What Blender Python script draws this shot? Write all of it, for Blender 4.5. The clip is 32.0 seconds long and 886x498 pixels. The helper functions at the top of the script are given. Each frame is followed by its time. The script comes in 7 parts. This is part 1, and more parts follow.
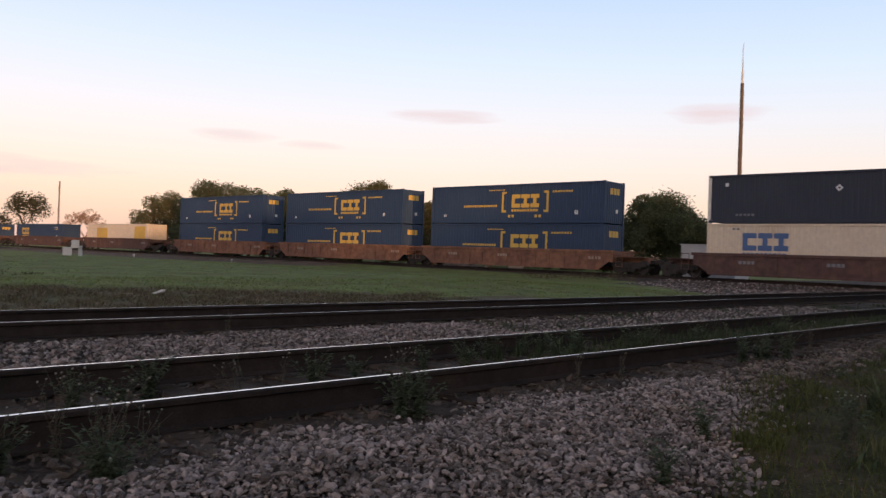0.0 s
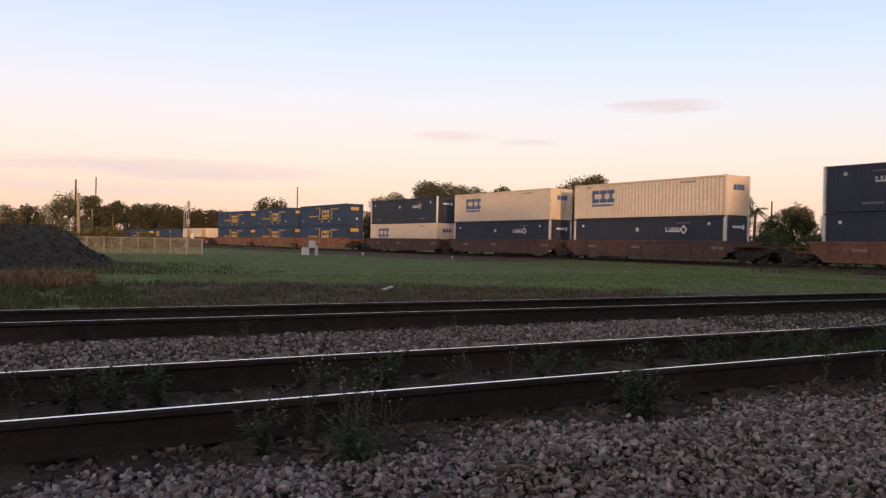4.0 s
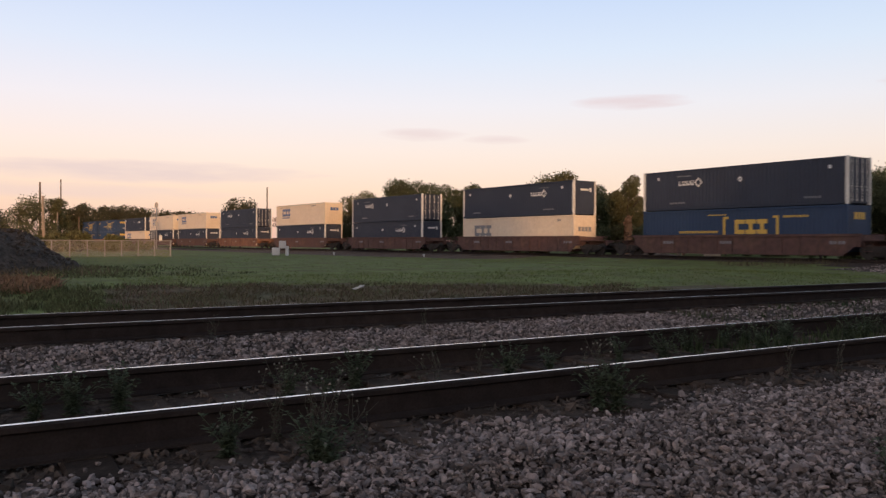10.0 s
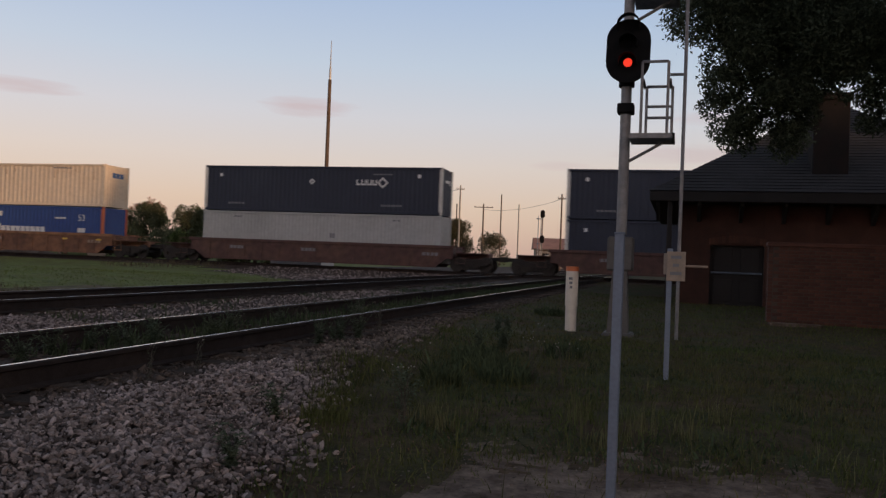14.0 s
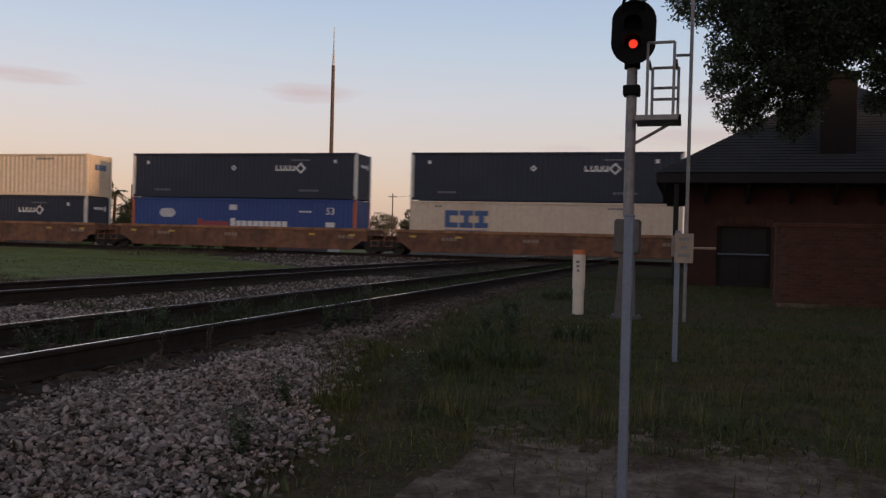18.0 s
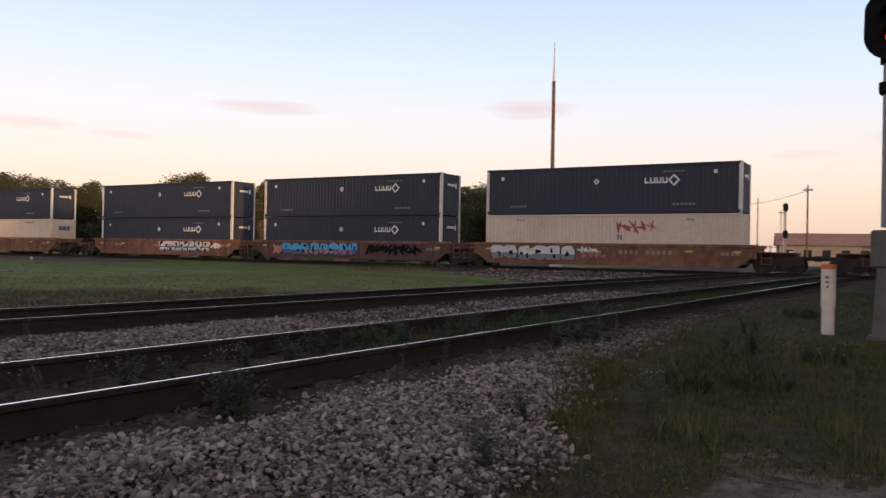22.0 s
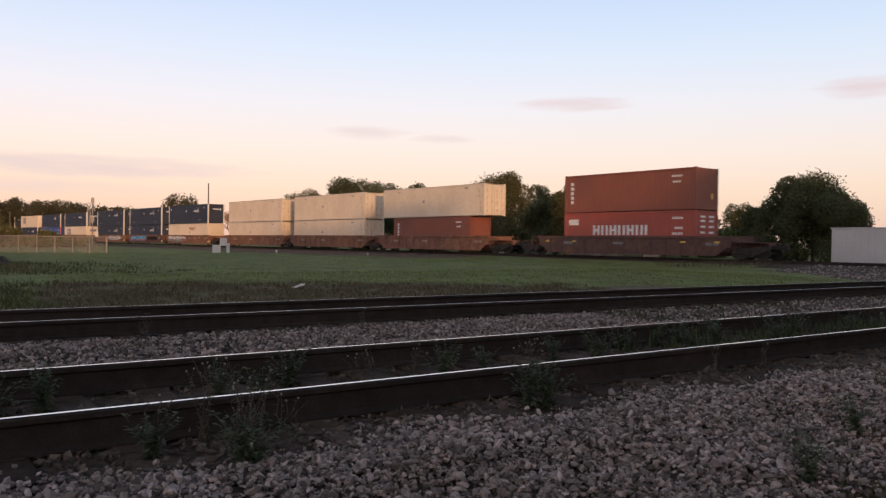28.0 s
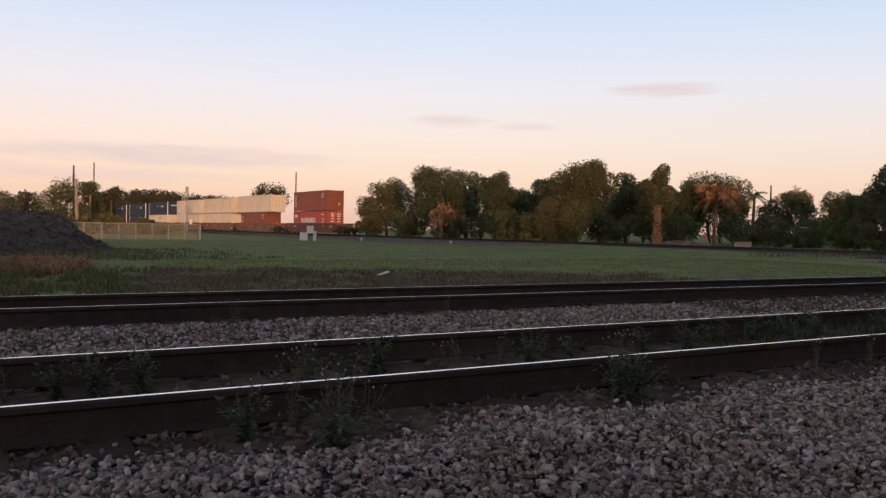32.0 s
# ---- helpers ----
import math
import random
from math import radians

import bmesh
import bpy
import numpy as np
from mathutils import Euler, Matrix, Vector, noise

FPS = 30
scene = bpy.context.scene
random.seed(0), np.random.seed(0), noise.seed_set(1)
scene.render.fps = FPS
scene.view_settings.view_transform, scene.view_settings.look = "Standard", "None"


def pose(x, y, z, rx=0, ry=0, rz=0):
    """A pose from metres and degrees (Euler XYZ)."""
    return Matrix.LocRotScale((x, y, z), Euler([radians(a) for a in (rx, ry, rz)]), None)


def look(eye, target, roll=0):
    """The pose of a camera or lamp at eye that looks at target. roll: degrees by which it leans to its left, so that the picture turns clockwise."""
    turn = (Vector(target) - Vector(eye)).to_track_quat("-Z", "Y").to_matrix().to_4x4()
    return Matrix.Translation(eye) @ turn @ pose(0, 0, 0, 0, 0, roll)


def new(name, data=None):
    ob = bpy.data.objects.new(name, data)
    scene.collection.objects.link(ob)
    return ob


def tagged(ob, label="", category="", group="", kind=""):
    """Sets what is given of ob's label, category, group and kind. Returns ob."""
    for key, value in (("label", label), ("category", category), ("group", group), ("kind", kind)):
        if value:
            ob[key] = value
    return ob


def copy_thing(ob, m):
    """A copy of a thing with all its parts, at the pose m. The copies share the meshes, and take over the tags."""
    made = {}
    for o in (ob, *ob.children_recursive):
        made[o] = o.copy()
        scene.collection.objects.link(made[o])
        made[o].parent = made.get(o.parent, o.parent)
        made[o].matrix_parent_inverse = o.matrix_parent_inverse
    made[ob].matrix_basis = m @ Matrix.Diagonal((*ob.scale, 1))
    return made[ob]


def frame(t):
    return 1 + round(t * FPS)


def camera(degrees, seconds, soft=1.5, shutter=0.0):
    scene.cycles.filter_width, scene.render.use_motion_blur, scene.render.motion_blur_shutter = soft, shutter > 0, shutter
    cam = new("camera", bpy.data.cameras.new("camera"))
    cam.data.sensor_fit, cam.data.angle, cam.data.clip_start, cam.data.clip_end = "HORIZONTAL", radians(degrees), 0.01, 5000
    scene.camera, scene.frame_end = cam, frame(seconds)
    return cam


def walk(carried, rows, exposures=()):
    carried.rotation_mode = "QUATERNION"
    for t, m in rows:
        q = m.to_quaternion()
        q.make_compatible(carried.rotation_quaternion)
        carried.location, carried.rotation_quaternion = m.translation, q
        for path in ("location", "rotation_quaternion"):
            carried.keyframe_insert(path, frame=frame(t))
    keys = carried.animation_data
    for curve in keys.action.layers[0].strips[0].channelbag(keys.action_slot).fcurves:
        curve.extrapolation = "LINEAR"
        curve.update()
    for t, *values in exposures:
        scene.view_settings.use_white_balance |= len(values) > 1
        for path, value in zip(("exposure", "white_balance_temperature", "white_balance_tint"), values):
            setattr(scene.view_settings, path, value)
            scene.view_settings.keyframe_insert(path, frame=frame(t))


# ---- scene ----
# The camera stands beside a level railway crossing: +x runs along the two near tracks, +y along the track of the train,
# and z = 0 is the top of the rails.
EYE = (0.0, 0.0, 0.8445)
# seconds, eye, then turn to the left, tilt and lean in degrees
PATH = [
    (0.0, -0.015, 0.003, 0.851, -45.16, 0.42, -2.01), (0.5, -0.029, 0.006, 0.858, -41.06, -0.45, -2.13),
    (1.0, -0.047, 0.012, 0.850, -37.70, 0.12, -1.33), (1.5, -0.050, 0.023, 0.852, -33.71, 0.23, -1.96),
    (2.0, -0.063, 0.011, 0.851, -32.37, 0.21, -1.97), (2.5, -0.063, 0.027, 0.853, -31.51, -0.12, -1.81),
    (3.0, -0.059, 0.040, 0.849, -30.76, -0.25, -1.35), (3.5, -0.061, 0.044, 0.848, -30.09, -0.17, -1.29),
    (5.5, -0.069, 0.037, 0.841, -29.86, -0.72, -1.01), (6.0, -0.073, 0.032, 0.848, -30.04, -0.92, -0.84),
    (6.5, -0.060, 0.046, 0.842, -30.41, -0.87, -0.93), (7.0, -0.069, 0.036, 0.846, -30.32, -0.90, -0.53),
    (7.5, -0.067, 0.043, 0.843, -30.41, -0.51, -0.66), (8.0, -0.066, 0.035, 0.841, -30.49, -0.50, -0.68),
    (8.5, -0.064, 0.035, 0.844, -30.81, -0.48, -0.34), (9.0, -0.074, 0.034, 0.841, -31.34, -0.47, -0.51),
    (9.5, -0.062, 0.037, 0.840, -31.50, -0.49, -0.51), (10.0, -0.034, 0.027, 0.847, -31.92, -0.39, -0.28),
    (10.5, 0.005, -0.015, 0.839, -39.02, 0.49, -0.09), (11.0, 0.048, -0.013, 0.828, -47.63, 0.67, -0.94),
    (11.5, 0.068, -0.016, 0.829, -56.35, -0.19, -0.86), (12.0, 0.100, -0.043, 0.837, -62.82, -0.36, -1.36),
    (12.5, 0.076, -0.054, 0.839, -66.21, 0.25, -1.44), (13.0, 0.073, -0.081, 0.840, -69.47, 1.00, -1.07),
    (13.5, 0.058, -0.091, 0.835, -71.88, 0.77, -1.28), (14.0, 0.053, -0.093, 0.836, -73.52, 0.60, -2.21),
    (14.5, 0.056, -0.076, 0.832, -72.99, 0.50, -2.54), (15.0, 0.067, -0.069, 0.829, -73.03, 0.46, -2.38),
    (15.5, 0.056, -0.074, 0.828, -73.22, -0.22, -1.95), (17.5, 0.047, -0.090, 0.836, -73.00, -0.41, -1.47),
    (18.0, 0.053, -0.078, 0.835, -73.11, -0.48, -1.49), (18.5, 0.053, -0.079, 0.835, -73.21, -0.45, -1.52),
    (19.0, 0.057, -0.074, 0.835, -73.23, -0.41, -1.56), (19.5, 0.057, -0.071, 0.833, -73.25, -0.43, -1.57),
    (20.0, 0.054, -0.069, 0.840, -73.12, -0.53, -1.55), (20.5, 0.057, -0.057, 0.836, -72.25, -0.45, -1.49),
    (21.0, 0.065, -0.037, 0.825, -67.53, -0.39, -1.59), (21.5, 0.033, -0.007, 0.845, -62.99, -0.19, -1.57),
    (22.0, 0.007, 0.003, 0.847, -57.53, 0.22, -1.03), (22.5, -0.050, -0.008, 0.842, -51.91, 0.22, -1.26),
    (23.0, -0.063, -0.028, 0.843, -46.17, -0.09, -1.29), (23.5, -0.051, 0.002, 0.841, -41.20, 0.19, -1.06),
    (24.0, -0.057, 0.010, 0.853, -36.02, 0.00, -1.33), (24.5, -0.061, 0.020, 0.849, -34.71, 0.05, -1.54),
    (25.0, -0.059, 0.014, 0.849, -35.08, 0.05, -1.25), (25.5, -0.049, 0.020, 0.839, -35.72, -0.01, -1.15),
    (27.5, 0.014, -0.001, 0.845, -35.21, -0.06, -0.80), (28.0, 0.016, -0.019, 0.850, -35.84, -0.43, -0.78),
    (28.5, 0.015, -0.009, 0.863, -35.70, -0.54, -0.66), (29.0, 0.019, -0.012, 0.865, -35.91, -0.30, -0.61),
    (29.5, 0.012, -0.001, 0.859, -36.07, -0.88, -0.73), (30.0, 0.007, 0.006, 0.850, -35.13, -0.66, -0.87),
    (30.5, 0.012, 0.007, 0.862, -34.52, -1.14, -0.79), (31.0, 0.008, -0.003, 0.854, -34.16, -0.97, -0.99),
    (31.5, 0.018, 0.027, 0.863, -31.45, -0.99, -0.65), (32.0, 0.028, 0.046, 0.845, -29.96, -1.34, -0.98),
]
cam = camera(57.54, 32.0, soft=1.35, shutter=0.25)
walk(cam, [(t, pose(x, y, z, 90 + pitch, roll, yaw)) for t, x, y, z, yaw, pitch, roll in PATH],
     exposures=[(0.0, -0.03), (1.0, -0.06), (3.0, -0.05), (6.0, -0.17), (10.0, -0.15), (12.0, -0.06), (13.0, -0.05), (14.0, -0.56), (15.0, -0.60), (18.0, -0.54), (20.5, -0.55), (21.0, -0.54), (22.0, 0.0), (23.0, -0.03), (24.0, -0.02), (25.0, -0.02), (28.0, -0.12), (32.0, -0.2)])

# ---- world and sun ----
SUN_TURN, SUN_HEIGHT = 198.0, 4.5  # the low sun stands behind the camera
world = bpy.data.worlds.new("dusk_sky")
scene.world = world
world.use_nodes = True


def build_sky():
    tree = world.node_tree
    nodes, links = tree.nodes, tree.links
    nodes.clear()
    out = nodes.new("ShaderNodeOutputWorld")
    back = nodes.new("ShaderNodeBackground")
    coord = nodes.new("ShaderNodeTexCoord")
    parts = nodes.new("ShaderNodeSeparateXYZ")
    links.new(coord.outputs["Generated"], parts.inputs[0])

    def calc(op, a, b=None, c=None):
        n = nodes.new("ShaderNodeMath")
        n.operation = op
        for i, v in enumerate((a, b, c)):
            if v is None:
                continue
            if isinstance(v, (int, float)):
                n.inputs[i].default_value = v
            else:
                links.new(v, n.inputs[i])
        return n.outputs[0]

    def mix(fac, a, b, mode="MIX"):
        n = nodes.new("ShaderNodeMix")
        n.data_type, n.blend_type = "RGBA", mode
        for sock, v in ((n.inputs[0], fac), (n.inputs[6], a), (n.inputs[7], b)):
            if isinstance(v, (int, float)):
                sock.default_value = v
            elif isinstance(v, tuple):
                sock.default_value = (*v, 1)
            else:
                links.new(v, sock)
        return n.outputs[2]

    height = calc("MULTIPLY", calc("ARCSINE", calc("MINIMUM", parts.outputs[2], 1.0)), 57.296)
    turn = calc("MULTIPLY", calc("ARCTAN2", parts.outputs[0], parts.outputs[1]), 57.296)  # to the right from +y
    ramp = nodes.new("ShaderNodeValToRGB")
    links.new(calc("DIVIDE", height, 40.0), ramp.inputs[0])
    stops = list(zip((0.0, 0.0875, 0.16, 0.24, 0.33, 0.45, 0.65, 1.0), SKY))
    for i, (at, colour) in enumerate(stops):
        el = ramp.color_ramp.elements[i] if i < 2 else ramp.color_ramp.elements.new(at)
        el.position, el.color = at, (*colour, 1)
    # paler and cooler towards the near tracks' far end, rosier towards the train's
    side = nodes.new("ShaderNodeMapRange")
    links.new(turn, side.inputs[0])
    side.inputs[1].default_value, side.inputs[2].default_value = 5.0, 90.0
    cool = mix(side.outputs[0], (1.02, 0.97, 1.0), (0.952, 0.998, 1.025))
    colour = mix(1.0, ramp.outputs[0], cool, "MULTIPLY")
    # thin wisps of cloud
    stretch = nodes.new("ShaderNodeCombineXYZ")
    links.new(calc("MULTIPLY", turn, 0.16), stretch.inputs[0])
    links.new(calc("MULTIPLY", height, 1.1), stretch.inputs[1])
    wisp = nodes.new("ShaderNodeTexNoise")
    wisp.inputs["Scale"].default_value, wisp.inputs["Detail"].default_value = 1.6, 5.0
    links.new(stretch.outputs[0], wisp.inputs["Vector"])
    total = None
    for at, up, wide, high, dense in CLOUDS:
        du = calc("DIVIDE", calc("SUBTRACT", turn, at), wide)
        dv = calc("DIVIDE", calc("SUBTRACT", height, up), high)
        near = calc("SUBTRACT", 1.0, calc("ADD", calc("MULTIPLY", du, du), calc("MULTIPLY", dv, dv)))
        soft = calc("MAXIMUM", calc("ADD", near, calc("MULTIPLY", calc("SUBTRACT", wisp.outputs[0], 0.5), 1.6)), 0.0)
        cover = calc("MULTIPLY", calc("MINIMUM", soft, 1.0), dense)
        total = cover if total is None else calc("MAXIMUM", total, cover)
    colour = mix(total, colour, CLOUD)
    # warm sunset glow added low behind the camera, off the sun, lights the train
    to_glow = nodes.new("ShaderNodeVectorMath")
    to_glow.operation = "DOT_PRODUCT"
    links.new(coord.outputs["Generated"], to_glow.inputs[0])
    to_glow.inputs[1].default_value = (math.sin(radians(GLOW_TURN)), math.cos(radians(GLOW_TURN)), 0.06)
    glow = calc("POWER", calc("MAXIMUM", to_glow.outputs["Value"], 0.0), 5.0)
    colour = mix(glow, colour, GLOW, "ADD")
    sky = nodes.new("ShaderNodeTexSky")
    sky.sky_type, sky.sun_disc = "NISHITA", False
    sky.sun_elevation, sky.sun_rotation = radians(SUN_HEIGHT), radians(SUN_TURN)
    veil = nodes.new("ShaderNodeMix")
    veil.data_type, veil.blend_type = "RGBA", "ADD"
    veil.inputs[0].default_value = 0.05
    links.new(colour, veil.inputs[6])
    links.new(sky.outputs[0], veil.inputs[7])
    links.new(veil.outputs[2], back.inputs["Color"])
    back.inputs["Strength"].default_value = 1.0
    links.new(back.outputs[0], out.inputs[0])


SKY = [(0.80, 0.53, 0.45), (0.94, 0.68, 0.56), (0.95, 0.775, 0.71), (0.875, 0.82, 0.86), (0.73, 0.80, 0.93), (0.57, 0.69, 0.93), (0.28, 0.337, 0.445), (0.122, 0.148, 0.203)]
GLOW_TURN, GLOW = 232.0, (1.05, 0.68, 0.47)
CLOUD = (0.77, 0.57, 0.60)
# turn to the right from +y, height, half width, half height (degrees), density
CLOUDS = [(45.2, 9.75, 4.4, 0.55, 0.7), (63.6, 10.1, 3.6, 0.75, 0.75), (30.4, 7.7, 3.2, 0.5, 0.6), (35.6, 7.3, 2.4, 0.35, 0.55),
          (11.0, 4.7, 13.0, 0.85, 0.95), (6.0, 3.3, 12.0, 0.6, 0.6), (90.5, 7.6, 6.0, 0.7, 0.45), (92.0, 10.0, 3.0, 0.7, 0.35), (81.6, 6.7, 2.4, 0.35, 0.35), (0.0, 3.6, 5.0, 0.6, 0.4)]
build_sky()

sun = new("sun", bpy.data.lights.new("sun", "SUN"))
sun.data.energy, sun.data.angle, sun.data.color = 2.9, radians(1.2), (1.0, 0.54, 0.24)
a, b = radians(SUN_TURN), radians(SUN_HEIGHT)
sun.matrix_world = look((0, 0, 60), Vector((0, 0, 60)) - Vector((math.sin(a) * math.cos(b), math.cos(a) * math.cos(b), math.sin(b))))

# ---- materials ----
def surface(name, colour, rough=0.8, metal=0.0, scale=8.0, change=0.25, bump=0.15, fine=60.0, second=None, patch=1.2, cover=0.5,
            each=0.0, island=0.0, depth=0.01, spec=0.5):
    """A surface with grain and larger stains; second: the colour of the stains, which come in patches of so many metres."""
    m = bpy.data.materials.new(name)
    m.use_nodes = True
    nodes, links = m.node_tree.nodes, m.node_tree.links
    bsdf = nodes["Principled BSDF"]
    coord = nodes.new("ShaderNodeTexCoord")
    big, small = nodes.new("ShaderNodeTexNoise"), nodes.new("ShaderNodeTexNoise")
    big.inputs["Scale"].default_value, big.inputs["Detail"].default_value = 1.0 / patch, 6.0
    small.inputs["Scale"].default_value, small.inputs["Detail"].default_value = fine, 4.0
    mid = nodes.new("ShaderNodeTexNoise")
    mid.inputs["Scale"].default_value, mid.inputs["Detail"].default_value = scale, 5.0
    for n in (big, small, mid):
        links.new(coord.outputs["Object"], n.inputs["Vector"])
    ramp = nodes.new("ShaderNodeValToRGB")
    ramp.color_ramp.elements[0].position, ramp.color_ramp.elements[1].position = cover - 0.12, cover + 0.12
    links.new(big.outputs[0], ramp.inputs[0])
    blend = nodes.new("ShaderNodeMix")
    blend.data_type = "RGBA"
    other = second or tuple(c * (1 - change) for c in colour)
    blend.inputs[6].default_value, blend.inputs[7].default_value = (*colour, 1), (*other, 1)
    links.new(ramp.outputs[0], blend.inputs[0])
    last = blend.outputs[2]
    for source, amount in ((mid.outputs[0], change), (small.outputs[0], change * 0.7)):
        span = nodes.new("ShaderNodeMapRange")
        span.inputs[1].default_value, span.inputs[2].default_value = 0.25, 0.75
        span.inputs[3].default_value, span.inputs[4].default_value = 1 - amount, 1 + amount
        links.new(source, span.inputs[0])
        times = nodes.new("ShaderNodeMix")
        times.data_type, times.blend_type = "RGBA", "MULTIPLY"
        times.inputs[0].default_value = 1.0
        links.new(last, times.inputs[6])
        links.new(span.outputs[0], times.inputs[7])
        last = times.outputs[2]
    for amount, node, socket in ((each, "ShaderNodeObjectInfo", "Random"), (island, "ShaderNodeNewGeometry", "Random Per Island")):
        if amount:
            info = nodes.new(node)
            span = nodes.new("ShaderNodeMapRange")
            span.inputs[3].default_value, span.inputs[4].default_value = 1 - amount, 1 + amount
            links.new(info.outputs[socket], span.inputs[0])
            times = nodes.new("ShaderNodeMix")
            times.data_type, times.blend_type = "RGBA", "MULTIPLY"
            times.inputs[0].default_value = 1.0
            links.new(last, times.inputs[6])
            links.new(span.outputs[0], times.inputs[7])
            last = times.outputs[2]
    links.new(last, bsdf.inputs["Base Color"])
    worn = nodes.new("ShaderNodeMapRange")
    worn.inputs[3].default_value, worn.inputs[4].default_value = max(rough - 0.12, 0.05), min(rough + 0.12, 1)
    links.new(mid.outputs[0], worn.inputs[0])
    links.new(worn.outputs[0], bsdf.inputs["Roughness"])
    bsdf.inputs["Metallic"].default_value = metal
    bsdf.inputs["Specular IOR Level"].default_value = spec
    if bump:
        relief = nodes.new("ShaderNodeBump")
        relief.inputs["Strength"].default_value, relief.inputs["Distance"].default_value = bump, depth
        links.new(small.outputs[0], relief.inputs["Height"])
        links.new(relief.outputs[0], bsdf.inputs["Normal"])
    return m


def leafy(name, colour, change=0.45, second=None, thin=0.25):
    """Leaves: each island has its own shade, and some light passes through."""
    m = surface(name, colour, rough=0.75, change=0.2, bump=0, patch=2.5, second=second, island=change, spec=0.05)
    nodes, links = m.node_tree.nodes, m.node_tree.links
    bsdf, out = nodes["Principled BSDF"], nodes["Material Output"]
    glow = nodes.new("ShaderNodeBsdfTranslucent")
    links.new(bsdf.inputs["Base Color"].links[0].from_socket, glow.inputs[0])
    both = nodes.new("ShaderNodeMixShader")
    both.inputs[0].default_value = thin
    links.new(bsdf.outputs[0], both.inputs[1])
    links.new(glow.outputs[0], both.inputs[2])
    links.new(both.outputs[0], out.inputs[0])
    return m


def glowing(name, colour, strength):
    m = bpy.data.materials.new(name)
    m.use_nodes = True
    bsdf = m.node_tree.nodes["Principled BSDF"]
    bsdf.inputs["Base Color"].default_value = (*colour, 1)
    bsdf.inputs["Emission Color"].default_value = (*colour, 1)
    bsdf.inputs["Emission Strength"].default_value = strength
    return m


SOIL = surface("dry_soil", (0.105, 0.076, 0.056), spec=0.05, change=0.45, patch=0.5, second=(0.20, 0.158, 0.128), bump=0.6, fine=30)
FIELD = surface("field_grass", spec=0.05, colour= (0.180, 0.224, 0.080), change=0.28, patch=2.2, second=(0.166, 0.176, 0.074), bump=0.7, fine=14, scale=1.3, depth=0.05)
BANK = surface("dry_bank", spec=0.05, colour= (0.168, 0.132, 0.090), change=0.4, patch=1.4, second=(0.125, 0.122, 0.066), bump=0.8, fine=14, scale=3, depth=0.05)
TURF = surface("thin_turf", (0.060, 0.067, 0.030), spec=0.05, change=0.4, patch=0.7, second=(0.086, 0.063, 0.041), bump=0.8, fine=22, scale=6, depth=0.04)
BED = surface("ballast_bed", spec=0.1, colour= (0.068, 0.052, 0.043), change=0.5, patch=0.8, second=(0.092, 0.072, 0.060), bump=1.0, fine=22, scale=14, depth=0.04)
SOILED_STONE = surface("soiled_ballast_stone", (0.176, 0.142, 0.122), rough=0.9, change=0.25, patch=0.4, second=(0.12, 0.095, 0.078), island=0.6, fine=90, bump=0.3)
STONE = surface("ballast_stone", (0.274, 0.234, 0.222), rough=0.9, change=0.25, patch=0.3, second=(0.225, 0.186, 0.168), spec=0.2, island=0.68, fine=90, bump=0.3, scale=25)
DARK_STONE = surface("dirty_ballast_stone", (0.095, 0.073, 0.060), rough=0.9, change=0.3, patch=0.5, second=(0.09, 0.07, 0.055), island=0.5, fine=90, bump=0.3)
TIE = surface("old_tie_wood", (0.050, 0.037, 0.029), spec=0.08, rough=0.9, change=0.4, patch=0.7, second=(0.082, 0.064, 0.052), each=0.35, fine=40, bump=0.5)
RAIL = surface("rusty_rail", (0.034, 0.027, 0.025), rough=0.9, change=0.3, patch=1.2, second=(0.044, 0.034, 0.030), fine=70, spec=0.15)
SHINE = surface("worn_rail_top", (0.80, 0.79, 0.79), rough=0.19, metal=1.0, change=0.04, bump=0, patch=3)
DULL = surface("dull_rail_top", (0.58, 0.56, 0.55), rough=0.3, metal=1.0, change=0.08, bump=0, patch=2)
MOUND = surface("dark_heap", (0.050, 0.042, 0.038), rough=0.95, change=0.5, patch=0.7, second=(0.078, 0.064, 0.054), bump=1.0, fine=9, depth=0.08)
STRAW = surface("dead_straw", (0.26, 0.15, 0.085), rough=0.9, island=0.4, change=0.2, bump=0)
BARK = surface("bark", (0.085, 0.065, 0.05), rough=0.95, change=0.3, fine=25, bump=0.6, depth=0.03)
LEAF_DARK = leafy("oak_leaves", (0.112, 0.130, 0.072), change=0.25, second=(0.122, 0.128, 0.072), thin=0.45)
LEAF_OLIVE = leafy("olive_leaves", (0.152, 0.150, 0.080), change=0.25, second=(0.162, 0.148, 0.078), thin=0.45)
LEAF_FAR = leafy("distant_olive_leaves", (0.092, 0.094, 0.058), change=0.2, second=(0.105, 0.094, 0.058), thin=0.4)
LEAF_GREEN = leafy("fresh_leaves", (0.11, 0.15, 0.055), second=(0.13, 0.15, 0.06))
LEAF_DRY = leafy("dead_fronds", (0.34, 0.19, 0.105), second=(0.27, 0.15, 0.085))
LEAF_WEED = leafy("weed_leaves", (0.115, 0.142, 0.095), second=(0.09, 0.118, 0.075))
BLADE = leafy("grass_blades", (0.182, 0.230, 0.078), change=0.2, second=(0.170, 0.190, 0.072), thin=0.3)
VERGE = leafy("verge_blades", (0.085, 0.108, 0.035), second=(0.106, 0.100, 0.041), thin=0.25)
CLOVER = leafy("dark_verge_weeds", (0.058, 0.082, 0.045), second=(0.074, 0.090, 0.046), thin=0.2)
DRY_BLADE = leafy("dry_grass_blades", (0.155, 0.145, 0.075), second=(0.12, 0.125, 0.055), thin=0.3)
